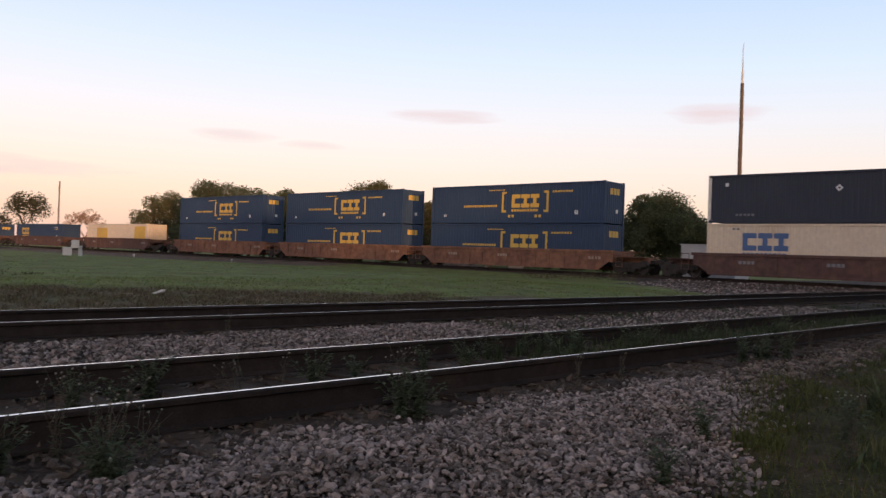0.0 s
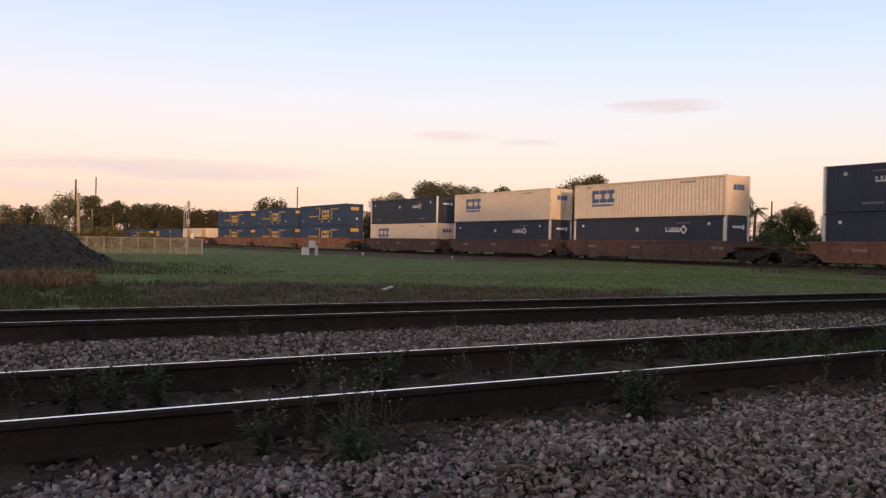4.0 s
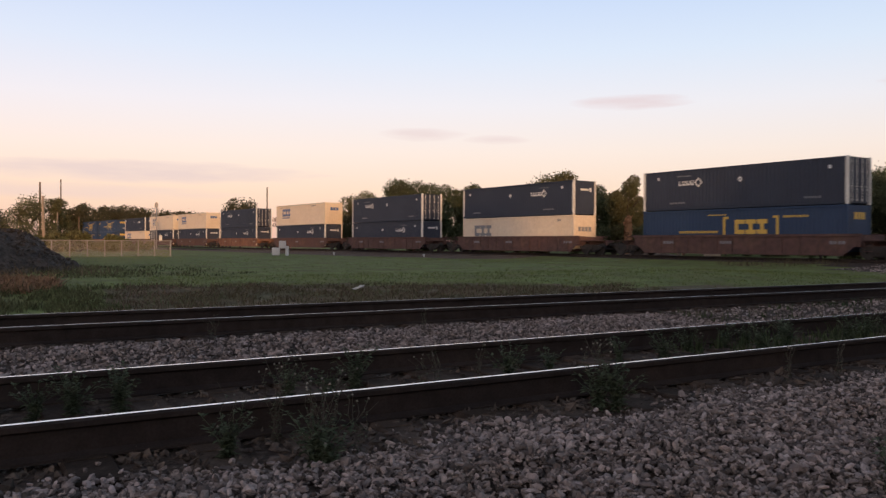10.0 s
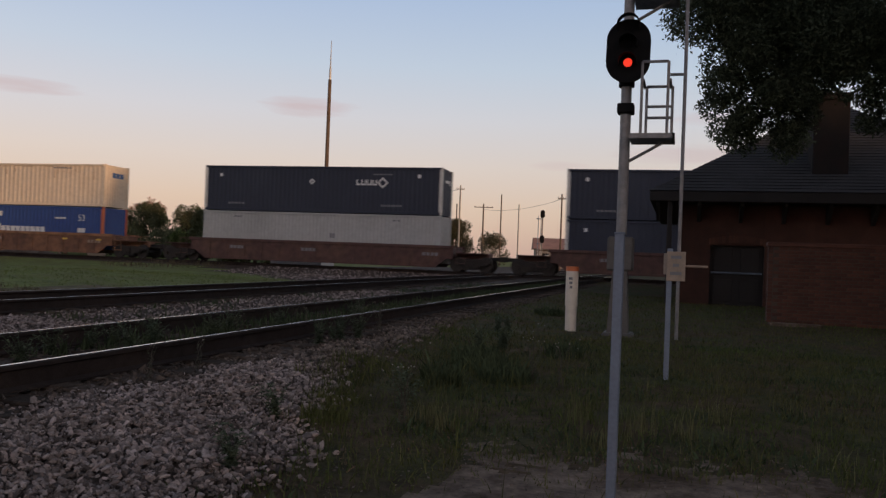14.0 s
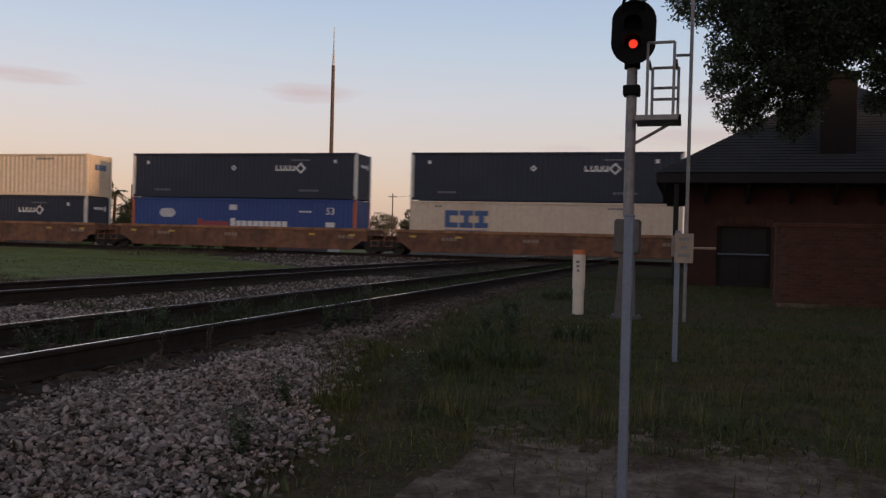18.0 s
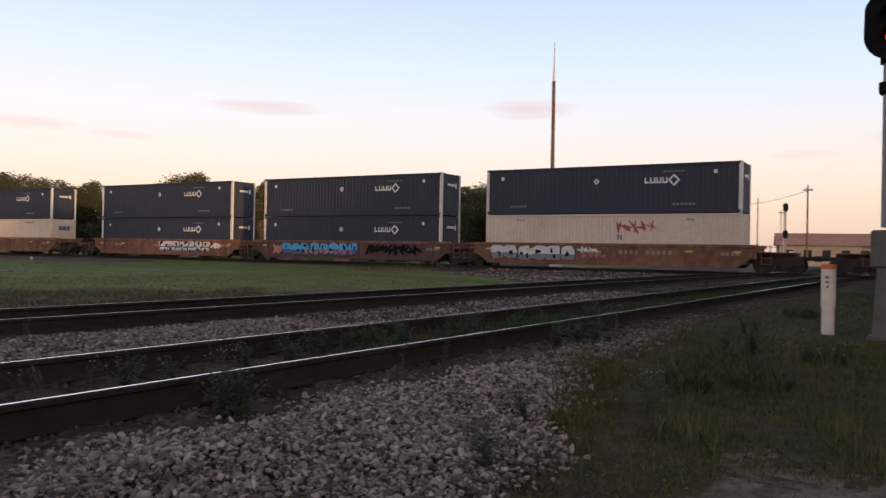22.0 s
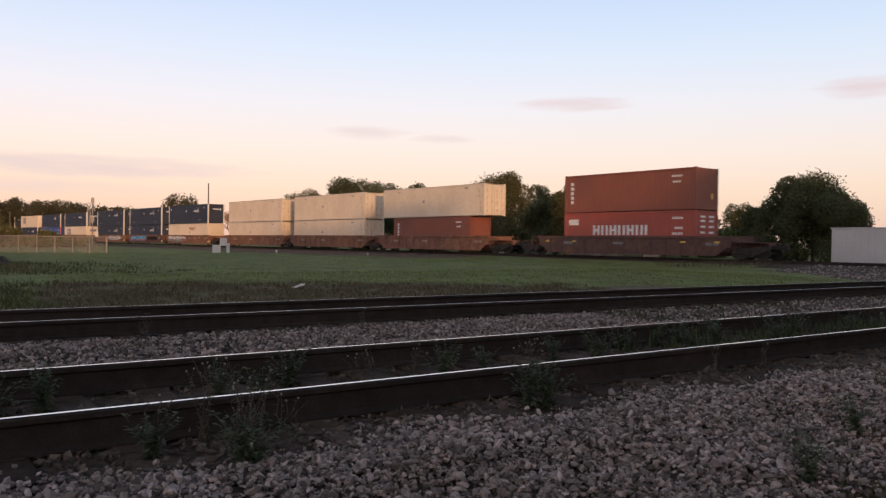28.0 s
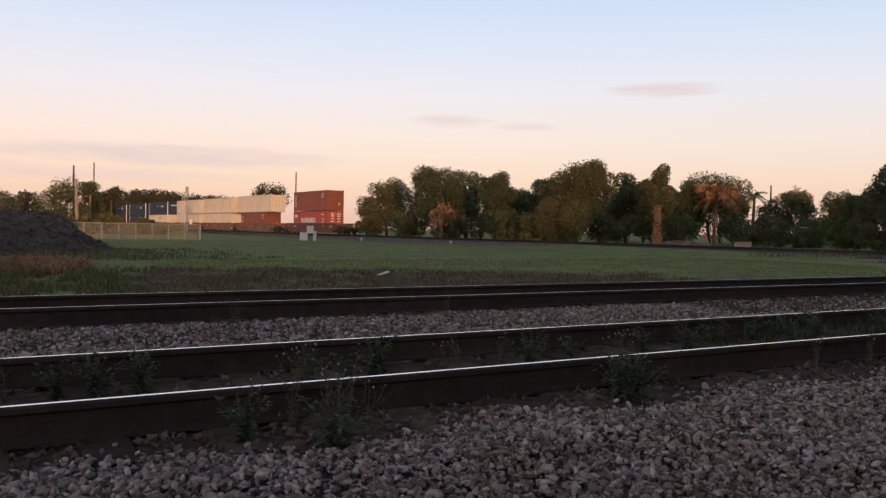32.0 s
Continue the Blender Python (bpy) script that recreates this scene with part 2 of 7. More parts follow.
WEED_DARK = leafy("dark_green_weeds", (0.105, 0.122, 0.058), second=(0.12, 0.115, 0.062), thin=0.25)
BRUSH = leafy("brown_brush", (0.150, 0.114, 0.078), second=(0.125, 0.110, 0.066), thin=0.2)
FLOWER = surface("pale_seed_head", (0.28, 0.26, 0.22), bump=0, change=0.1)
DRY_STEM = surface("dry_weed_stem", (0.085, 0.072, 0.055), bump=0, change=0.2)
TWIG = surface("bare_twigs", (0.34, 0.21, 0.16), bump=0, change=0.2)
RUST = surface("rust_orange_paint", (0.210, 0.103, 0.062), rough=0.8, change=0.35, patch=0.9, second=(0.150, 0.070, 0.045), scale=3, fine=40, bump=0.2)
MAROON = surface("maroon_paint", (0.088, 0.046, 0.040), rough=0.8, change=0.35, patch=0.9, second=(0.118, 0.066, 0.048), scale=3, cover=0.6, fine=40, bump=0.2)
TAN = surface("yellow_brown_paint", (0.215, 0.105, 0.058), rough=0.8, change=0.35, patch=0.9, second=(0.130, 0.064, 0.042), scale=3, fine=40, bump=0.2)
SILL = surface("ochre_sill_paint", (0.34, 0.170, 0.085), rough=0.75, change=0.3, patch=0.8, second=(0.20, 0.098, 0.055), fine=40, bump=0.2)
TRUCK = surface("truck_steel", (0.020, 0.018, 0.017), rough=0.85, change=0.3, patch=0.6, second=(0.035, 0.027, 0.022))
WHEEL = surface("wheel_steel", (0.05, 0.045, 0.042), rough=0.55, metal=0.6, change=0.3, patch=0.4)


def box_paint(name, colour, stain, rough=0.5):
    return surface(name, colour, rough=rough, change=0.10, patch=2.4, second=stain, scale=5, fine=45, bump=0.06, cover=0.58)


NAVY = box_paint("navy_container_paint", (0.016, 0.023, 0.045), (0.023, 0.031, 0.055), 0.6)
BLUE = box_paint("blue_container_paint", (0.013, 0.037, 0.092), (0.019, 0.046, 0.105), 0.6)
ROYAL = box_paint("royal_blue_paint", (0.016, 0.055, 0.225), (0.022, 0.068, 0.25))
CREAM = box_paint("cream_container_paint", (0.67, 0.565, 0.44), (0.60, 0.485, 0.36))
WHITE = box_paint("white_container_paint", (0.63, 0.54, 0.44), (0.56, 0.47, 0.37))
GREY = box_paint("grey_container_paint", (0.40, 0.41, 0.41), (0.34, 0.35, 0.35))
OXIDE = box_paint("red_oxide_paint", (0.21, 0.060, 0.035), (0.17, 0.052, 0.033))
RED = box_paint("bright_red_paint", (0.33, 0.065, 0.045), (0.27, 0.06, 0.045))
POST = box_paint("pale_post_paint", (0.66, 0.64, 0.60), (0.52, 0.49, 0.45))
ORANGE = box_paint("orange_post_paint", (0.50, 0.12, 0.05), (0.42, 0.10, 0.05))
YELLOW = box_paint("yellow_mark", (0.62, 0.40, 0.07), (0.55, 0.35, 0.07))
MARK = box_paint("white_mark", (0.70, 0.70, 0.70), (0.6, 0.6, 0.6))
BLUEMARK = box_paint("blue_mark", (0.045, 0.105, 0.26), (0.06, 0.12, 0.27))
GREYMARK = box_paint("grey_mark", (0.17, 0.175, 0.19), (0.20, 0.205, 0.22))
REDMARK = box_paint("red_mark", (0.33, 0.05, 0.05), (0.28, 0.05, 0.05))
CYAN = box_paint("light_blue_spray", (0.08, 0.36, 0.66), (0.05, 0.24, 0.55))
PINK = box_paint("pink_spray", (0.45, 0.15, 0.13), (0.5, 0.3, 0.25))
PALE = box_paint("pale_spray", (0.62, 0.62, 0.64), (0.45, 0.46, 0.5))
BLACK = surface("black_paint", (0.008, 0.008, 0.009), rough=0.8, change=0.2, bump=0.05, spec=0.15)
STEEL = surface("galvanised_steel", (0.18, 0.22, 0.29), rough=0.5, metal=0.3, change=0.15, patch=0.5, bump=0.05)
PIPE = surface("aluminium_paint", (0.215, 0.218, 0.235), rough=0.55, metal=0.2, change=0.25, patch=0.4, second=(0.26, 0.245, 0.24))
WOOD = surface("pole_wood", (0.15, 0.105, 0.075), rough=0.9, change=0.3, patch=1.0, fine=20, bump=0.4)
PALM_TRUNK = surface("shaggy_palm_trunk", (0.27, 0.155, 0.095), rough=0.95, change=0.3, patch=0.6, fine=14, bump=0.5)
PALE_WOOD = surface("pale_pole_wood", (0.34, 0.26, 0.20), rough=0.9, change=0.25, patch=1.0, fine=20, bump=0.3)
BRICK = surface("red_brick", (0.080, 0.033, 0.022), rough=0.9, change=0.25, patch=0.5, each=0.25, island=0.25, fine=60, bump=0.3)
# brick darkened to stand in for the weak light on the chimney
SHADED_BRICK = surface("shaded_brick", (0.013, 0.010, 0.009), rough=0.95, change=0.3, patch=0.6, second=(0.020, 0.012, 0.010), fine=60, bump=0.3)
MORTAR = surface("mortar", (0.075, 0.055, 0.045), rough=0.95, change=0.25, patch=0.6, fine=60, bump=0.3)
ROOF = surface("grey_shingle", (0.040, 0.039, 0.041), rough=0.9, change=0.25, patch=0.8, island=0.3, fine=30, bump=0.4)
EAVE = surface("dark_eave_paint", (0.020, 0.017, 0.016), rough=0.8, change=0.2, patch=0.8)
PLASTIC = surface("white_plastic", (0.70, 0.64, 0.55), rough=0.5, change=0.08, patch=0.4, bump=0.03)
CAP = surface("orange_plastic", (0.62, 0.16, 0.05), rough=0.5, change=0.1, bump=0.03)
CABINET = surface("silver_cabinet", (0.46, 0.46, 0.45), rough=0.5, metal=0.2, change=0.12, patch=0.5, bump=0.05)
CONCRETE = surface("concrete", (0.36, 0.34, 0.31), rough=0.9, change=0.2, patch=0.5)
GLASS = surface("dark_window_glass", (0.02, 0.022, 0.025), rough=0.12, change=0.1, bump=0)
SHED = surface("shed_board", (0.36, 0.29, 0.23), rough=0.9, change=0.2, patch=0.6)
PANEL = surface("pale_metal_panel", (0.52, 0.53, 0.54), rough=0.5, metal=0.1, change=0.08, patch=1.5, bump=0.04)
WARM_ROOF = surface("clay_roof", (0.36, 0.21, 0.17), rough=0.85, change=0.2, patch=2.0)
WIRE = surface("wire", (0.12, 0.12, 0.12), rough=0.6, change=0.1, bump=0)
BOX_GREY = surface("dull_grey_box_paint", (0.10, 0.095, 0.09), rough=0.6, metal=0.1, change=0.2, patch=0.4, bump=0.05)
LEAF_OAK = leafy("dark_oak_leaves", (0.066, 0.084, 0.056), second=(0.072, 0.086, 0.056), thin=0.25)
RED_LAMP = glowing("red_signal_lens", (1.0, 0.045, 0.02), 1.4)
STAIN = box_paint("rust_stain", (0.47, 0.34, 0.21), (0.36, 0.23, 0.13))
CAR_MARK = box_paint("dull_car_lettering", (0.28, 0.21, 0.16), (0.18, 0.13, 0.10))
LENS = surface("dark_lens", (0.006, 0.006, 0.007), spec=0.1, rough=0.7, change=0.1, bump=0)
FENCE = surface("weathered_fence_steel", (0.29, 0.27, 0.255), rough=0.7, metal=0.2, change=0.2, patch=1.0)

# ---- helpers of this scene ----
def part(name, bm, material, parent=None, label=""):
    """Links a bmesh as one mesh object, under its thing or part if there is one."""
    mesh = bpy.data.meshes.new(name)
    bm.to_mesh(mesh)
    bm.free()
    mesh.materials.append(material)
    ob = new(name, mesh)
    if parent:
        ob.parent = parent
    return tagged(ob, label)


def sheet(name, verts, faces, material, parent=None, label="", smooth=False):
    """The same from arrays of corners and faces."""
    mesh = bpy.data.meshes.new(name)
    mesh.from_pydata([tuple(v) for v in verts] if not isinstance(verts, np.ndarray) else verts.tolist(), [],
                     faces if not isinstance(faces, np.ndarray) else faces.tolist())
    if smooth:
        mesh.polygons.foreach_set("use_smooth", [True] * len(mesh.polygons))
    mesh.materials.append(material)
    mesh.update()
    ob = new(name, mesh)
    if parent:
        ob.parent = parent
    return tagged(ob, label)


def share(name, mesh, parent, m):
    ob = new(name, mesh)
    ob.parent = parent
    ob.matrix_local = m
    return ob


def block(bm, x0, x1, y0, y1, z0, z1, m=None):
    v = [bm.verts.new((x, y, z)) for z in (z0, z1) for x, y in ((x0, y0), (x1, y0), (x1, y1), (x0, y1))]
    if m is not None:
        for p in v:
            p.co = m @ p.co
    for f in ((3, 2, 1, 0), (4, 5, 6, 7), (0, 1, 5, 4), (1, 2, 6, 5), (2, 3, 7, 6), (3, 0, 4, 7)):
        bm.faces.new([v[i] for i in f])
    return v


def soft_block(bm, x0, x1, y0, y1, z0, z1, r=0.01):
    """A block with bevelled edges."""
    other = bmesh.new()
    block(other, x0, x1, y0, y1, z0, z1)
    bmesh.ops.bevel(other, geom=other.edges[:], offset=r, segments=1, affect="EDGES")
    mesh = bpy.data.meshes.new("t")
    other.to_mesh(mesh)
    other.free()
    bm.from_mesh(mesh)
    bpy.data.meshes.remove(mesh)


def tube(bm, a, b, r0, r1=None, n=8, caps=True):
    a, b = Vector(a), Vector(b)
    r1 = r0 if r1 is None else r1
    way = (b - a).normalized()
    side = way.orthogonal().normalized()
    up = way.cross(side)
    ring = []
    for p, r in ((a, r0), (b, r1)):
        ring.append([bm.verts.new(p + (side * math.cos(2 * math.pi * i / n) + up * math.sin(2 * math.pi * i / n)) * r) for i in range(n)])
    for i in range(n):
        bm.faces.new((ring[0][i], ring[0][(i + 1) % n], ring[1][(i + 1) % n], ring[1][i]))
    if caps:
        bm.faces.new(ring[0][::-1])
        bm.faces.new(ring[1])


def chain(bm, points, radii, n=4):
    """One bent tube through the points, with shared rings."""
    pts = [Vector(p) for p in points]
    last = None
    for i, p in enumerate(pts):
        way = (pts[min(i + 1, len(pts) - 1)] - pts[max(i - 1, 0)]).normalized()
        side = way.cross(Vector((0.31, 0.95, 0.05))).normalized()
        up = way.cross(side)
        ring = [bm.verts.new(p + (side * math.cos(2 * math.pi * k / n) + up * math.sin(2 * math.pi * k / n)) * radii[i]) for k in range(n)]
        if last:
            for k in range(n):
                bm.faces.new((last[k], last[(k + 1) % n], ring[(k + 1) % n], ring[k]))
        else:
            bm.faces.new(ring[::-1])
        last = ring
    bm.faces.new(last)


def plate(bm, points, depth):
    """A flat polygon (points in 3d, in one plane) given thickness along the vector depth."""
    d = Vector(depth)
    a = [bm.verts.new(Vector(p)) for p in points]
    b = [bm.verts.new(Vector(p) + d) for p in points]
    bm.faces.new(a[::-1])
    bm.faces.new(b)
    n = len(a)
    for i in range(n):
        bm.faces.new((a[i], a[(i + 1) % n], b[(i + 1) % n], b[i]))


def thing(name, m, label, category, group="", kind=""):
    ob = new(name)
    ob.empty_display_size = 0.3
    ob.matrix_world = m
    return tagged(ob, label, category, group, kind)


def fuzz(x, y, size=1.0, seed=0.0):
    return noise.noise(Vector((x / size, y / size, seed)))


# ---- the plan ----
NEAR_TRACK, FAR_TRACK = 4.995, 9.803         # centre lines of the two near tracks, along x
LINE_X, LINE_LEAN, LINE_STRAIGHT, LINE_BEND = 48.96, 2.194, 63.5, 3630.0   # the train's track


def on_line(s, z=0.0, side=0.0):
    """The pose on the train's track s metres along it; +y of the pose is the way it goes, and it bends to the left far off."""
    bend = max(0.0, s - LINE_STRAIGHT) / LINE_BEND
    x, y = -side * 0 - (LINE_BEND * (1 - math.cos(bend))), min(s, LINE_STRAIGHT) + LINE_BEND * math.sin(bend)
    m = pose(0, 0, 0, 0, 0, LINE_LEAN) @ pose(LINE_X + x, y, z, 0, 0, math.degrees(bend))
    return m @ pose(side, 0, 0)


def gravel_edge(x):
    """How far the ballast reaches towards the camera."""
    edge = 0.82 + 0.29 * x if x < 6.4 else 2.68 + 0.135 * (x - 6.4)
    return max(0.25, edge) + 0.22 * fuzz(x, 0, 0.9, 3.0)


def ground_height(x, y):
    z = -0.29
    if y < 11.6:
        for c in (NEAR_TRACK, FAR_TRACK):
            d = abs(y - c)
            z = max(z, -0.215 - max(0.0, d - 1.6) * 0.10)
        if y < 3.3:
            hump = math.exp(-((y - 2.9) / 0.8) ** 2) * (1.0 if x < 7 else max(0.0, 1 - (x - 7) / 5))
            z += 0.10 * hump
    else:
        k = min(1.0, max(0.0, (y - 11.6) / 1.6))
        z = -0.215 - 0.22 * k
        rise = min(1.0, max(0.0, (y - 13.4) / 9.0))
        z += 0.27 * rise * rise * (3 - 2 * rise) * (1.0 if x < 26 else max(0.0, 1 - (x - 26) / 8))
    d = abs(x + 0.0383 * y - LINE_X)
    if d < 6 and y < 140:
        z = max(z, -0.2 - max(0.0, d - 1.9) * 0.06)
    return z + 0.02 * fuzz(x, y, 1.7) + 0.012 * fuzz(x, y, 0.45, 5.0)

# ---- ground ----
def build_ground():
    def steps(points):
        out = []
        for (a, step), (b, _) in zip(points, points[1:]):
            n = max(1, round((b - a) / step))
            out += [a + (b - a) * i / n for i in range(n)]
        return out + [points[-1][0]]

    xs = steps([(-2500, 400), (-500, 100), (-100, 20), (-20, 2), (-6, 0.14), (2.4, 0.055), (6.4, 0.14), (7, 0.25), (14, 1.0), (34, 1.5), (60, 8), (120, 40), (500, 300), (2500, 1)])
    ys = steps([(-2500, 400), (-500, 100), (-100, 20), (-20, 2), (-6, 0.14), (-2.6, 0.055), (2.0, 0.14), (2.6, 0.25), (12, 0.4), (14, 0.8), (26, 2.5), (80, 10), (200, 50), (600, 300), (2500, 1)])
    verts = [(x, y, ground_height(x, y)) for y in ys for x in xs]
    n = len(xs)
    faces = [(j * n + i, j * n + i + 1, (j + 1) * n + i + 1, (j + 1) * n + i) for j in range(len(ys) - 1) for i in range(n - 1)]
    ob = sheet("ground", verts, faces, SOIL, smooth=True)
    mesh = ob.data
    for m in (FIELD, BANK, BED, TURF):
        mesh.materials.append(m)
    for p in mesh.polygons:
        x, y, _ = p.center
        wob = fuzz(x, y, 1.5, 9.0)
        line = abs(x + 0.0383 * y - LINE_X)
        if line < 2.6 + wob * 0.4 and -200 < y < 600:
            k = 3
        elif y > 56 and 2.0 < LINE_X - x - 0.0383 * y < 9.0 + 1.5 * wob + (y - 56) * 0.16 and y < 600:
            k = 0
        elif gravel_edge(x) < y < 11.9 + 0.4 * wob:
            k = 3 if x < 9 + wob or y > 3.4 - 0.5 * wob else 4
        elif y >= 11.9:
            if x > 31 + (y - 14) * 0.9 + wob * 2 and y < 32:
                k = 3
            else:
                turn = math.degrees(math.atan2(x, y))
                k = 2 if 9 + 4 * wob < turn < 56 + 4 * wob and y < 19.8 + 1.2 * wob - max(0, x - 7) * 0.30 else 1
        else:
            k = 0 if math.hypot(x, y) < 4.75 + 0.5 * wob + 0.5 * fuzz(x, y, 0.3, 4.0) + 0.5 * fuzz(x, y, 0.09, 2.0) and y < gravel_edge(x) - 0.35 * max(0, x - 1.5) + 0.3 * fuzz(x, y, 0.35, 6.0) else 4
        p.material_index = k
    tagged(ob, "trackside ground with ballast, dry soil and rough grass", "ground", kind="structure")


build_ground()


# ---- tracks ----
def rail_profile():
    return [(-0.07, -0.185), (0.07, -0.185), (0.07, -0.172), (0.012, -0.155), (0.009, -0.05), (0.036, -0.036), (0.036, -0.010), (0.015, 0.0),
            (-0.015, 0.0), (-0.036, -0.010), (-0.036, -0.036), (-0.009, -0.05), (-0.012, -0.155), (-0.07, -0.172)]


def rail(name, parent, line, top, label):
    """A rail swept along poses; its worn running face has the material top."""
    prof = rail_profile()
    n = len(prof)
    verts, faces = [], []
    for m in line:
        verts += [tuple(m @ Vector((u, 0, w))) for u, w in prof]
    for j in range(len(line) - 1):
        for i in range(n):
            faces.append((j * n + i, j * n + (i + 1) % n, (j + 1) * n + (i + 1) % n, (j + 1) * n + i))
    ob = sheet(name, verts, faces, RAIL, parent, label)
    ob.data.materials.append(top)
    for j in range(len(line) - 1):
        ob.data.polygons[j * n + 7].material_index = 1
    return ob


def tie_mesh():
    bm = bmesh.new()
    soft_block(bm, -1.3, 1.3, -0.115, 0.115, -0.36, -0.183, 0.012)
    for s in (-1, 1):
        soft_block(bm, s * 0.7525 - 0.17, s * 0.7525 + 0.17, -0.09, 0.09, -0.186, -0.175, 0.004)
    mesh = bpy.data.meshes.new("tie")
    bm.to_mesh(mesh)
    bm.free()
    mesh.materials.append(TIE)
    return mesh


TIE_MESH = tie_mesh()


def track(name, label, place, ties, top, rails_span):
    """place(s): the pose on the centre line. Ties over the span given, rails over theirs."""
    ob = thing(name, Matrix.Identity(4), label, "railway track", kind="structure")
    for side in (-0.7525, 0.7525):
        a, b, step = rails_span
        line, s = [], a
        while s < b + 0.01:
            line.append(place(s) @ pose(side, 0, 0))
            s += step
        rail("rail", ob, line, top, "steel rail with a worn bright top")
    s = ties[0]
    r = random.Random(5)
    while s < ties[1]:
        share("tie", TIE_MESH, ob, place(s + r.uniform(-0.04, 0.04)) @ pose(r.uniform(-0.05, 0.05), 0, r.uniform(-0.012, 0.006), 0, 0, r.uniform(-1.5, 1.5)))
        s += 0.54
    return ob


def along_x(centre):
    return lambda s: pose(s, centre, 0, 0, 0, -90)


track("near_track", "straight railway track with bright rails in weedy ballast", along_x(NEAR_TRACK), (-7, 40), SHINE, (-60, 140, 10))
track("second_track", "straight railway track with dull rails in ballast", along_x(FAR_TRACK), (-9, 44), DULL, (-60, 140, 10))
track("crossing_track", "railway track on which the freight train runs", lambda s: on_line(s), (-12, 70), DULL, (-120, 480, 10))

# ---- freight train ----
def wavy_side(length, height, x, out, pitch=0.30, deep=0.03):
    """One corrugated side wall: out is -1 or 1, the way it faces."""
    cols, y, k = [], -length / 2 + 0.12, 0
    while y < length / 2 - 0.12:
        for dy, d in ((0.0, 0), (pitch * 0.30, 0), (pitch * 0.5, -deep), (pitch * 0.80, -deep)):
            if y + dy < length / 2 - 0.12:
                cols.append((y + dy, x + out * d))
        y += pitch
    cols.append((length / 2 - 0.12, x))
    verts = [(cx, cy, z) for cy, cx in cols for z in (0.16, height - 0.12)]
    faces = [(2 * i, 2 * i + 2, 2 * i + 3, 2 * i + 1) if out > 0 else (2 * i, 2 * i + 1, 2 * i + 3, 2 * i + 2) for i in range(len(cols) - 1)]
    return verts, faces


def mark_on_side(bm, out, y0, y1, z0, z1, lean=0.0, notch=0.0):
    """A plain painted shape on a side wall, between y0 and y1."""
    x = out * 1.302
    if notch:
        pts = [(x, y0 + notch, z0), (x, y1 - notch, z0), (x, y1, z0 + notch), (x, y1, z1 - notch), (x, y1 - notch, z1), (x, y0 + notch, z1), (x, y0, z1 - notch), (x, y0, z0 + notch)]
    else:
        pts = [(x, y0, z0), (x, y1, z0), (x, y1 + lean, z1), (x, y0 + lean, z1)]
    if out < 0:
        pts = pts[::-1]
    plate(bm, pts, (out * 0.006, 0, 0))


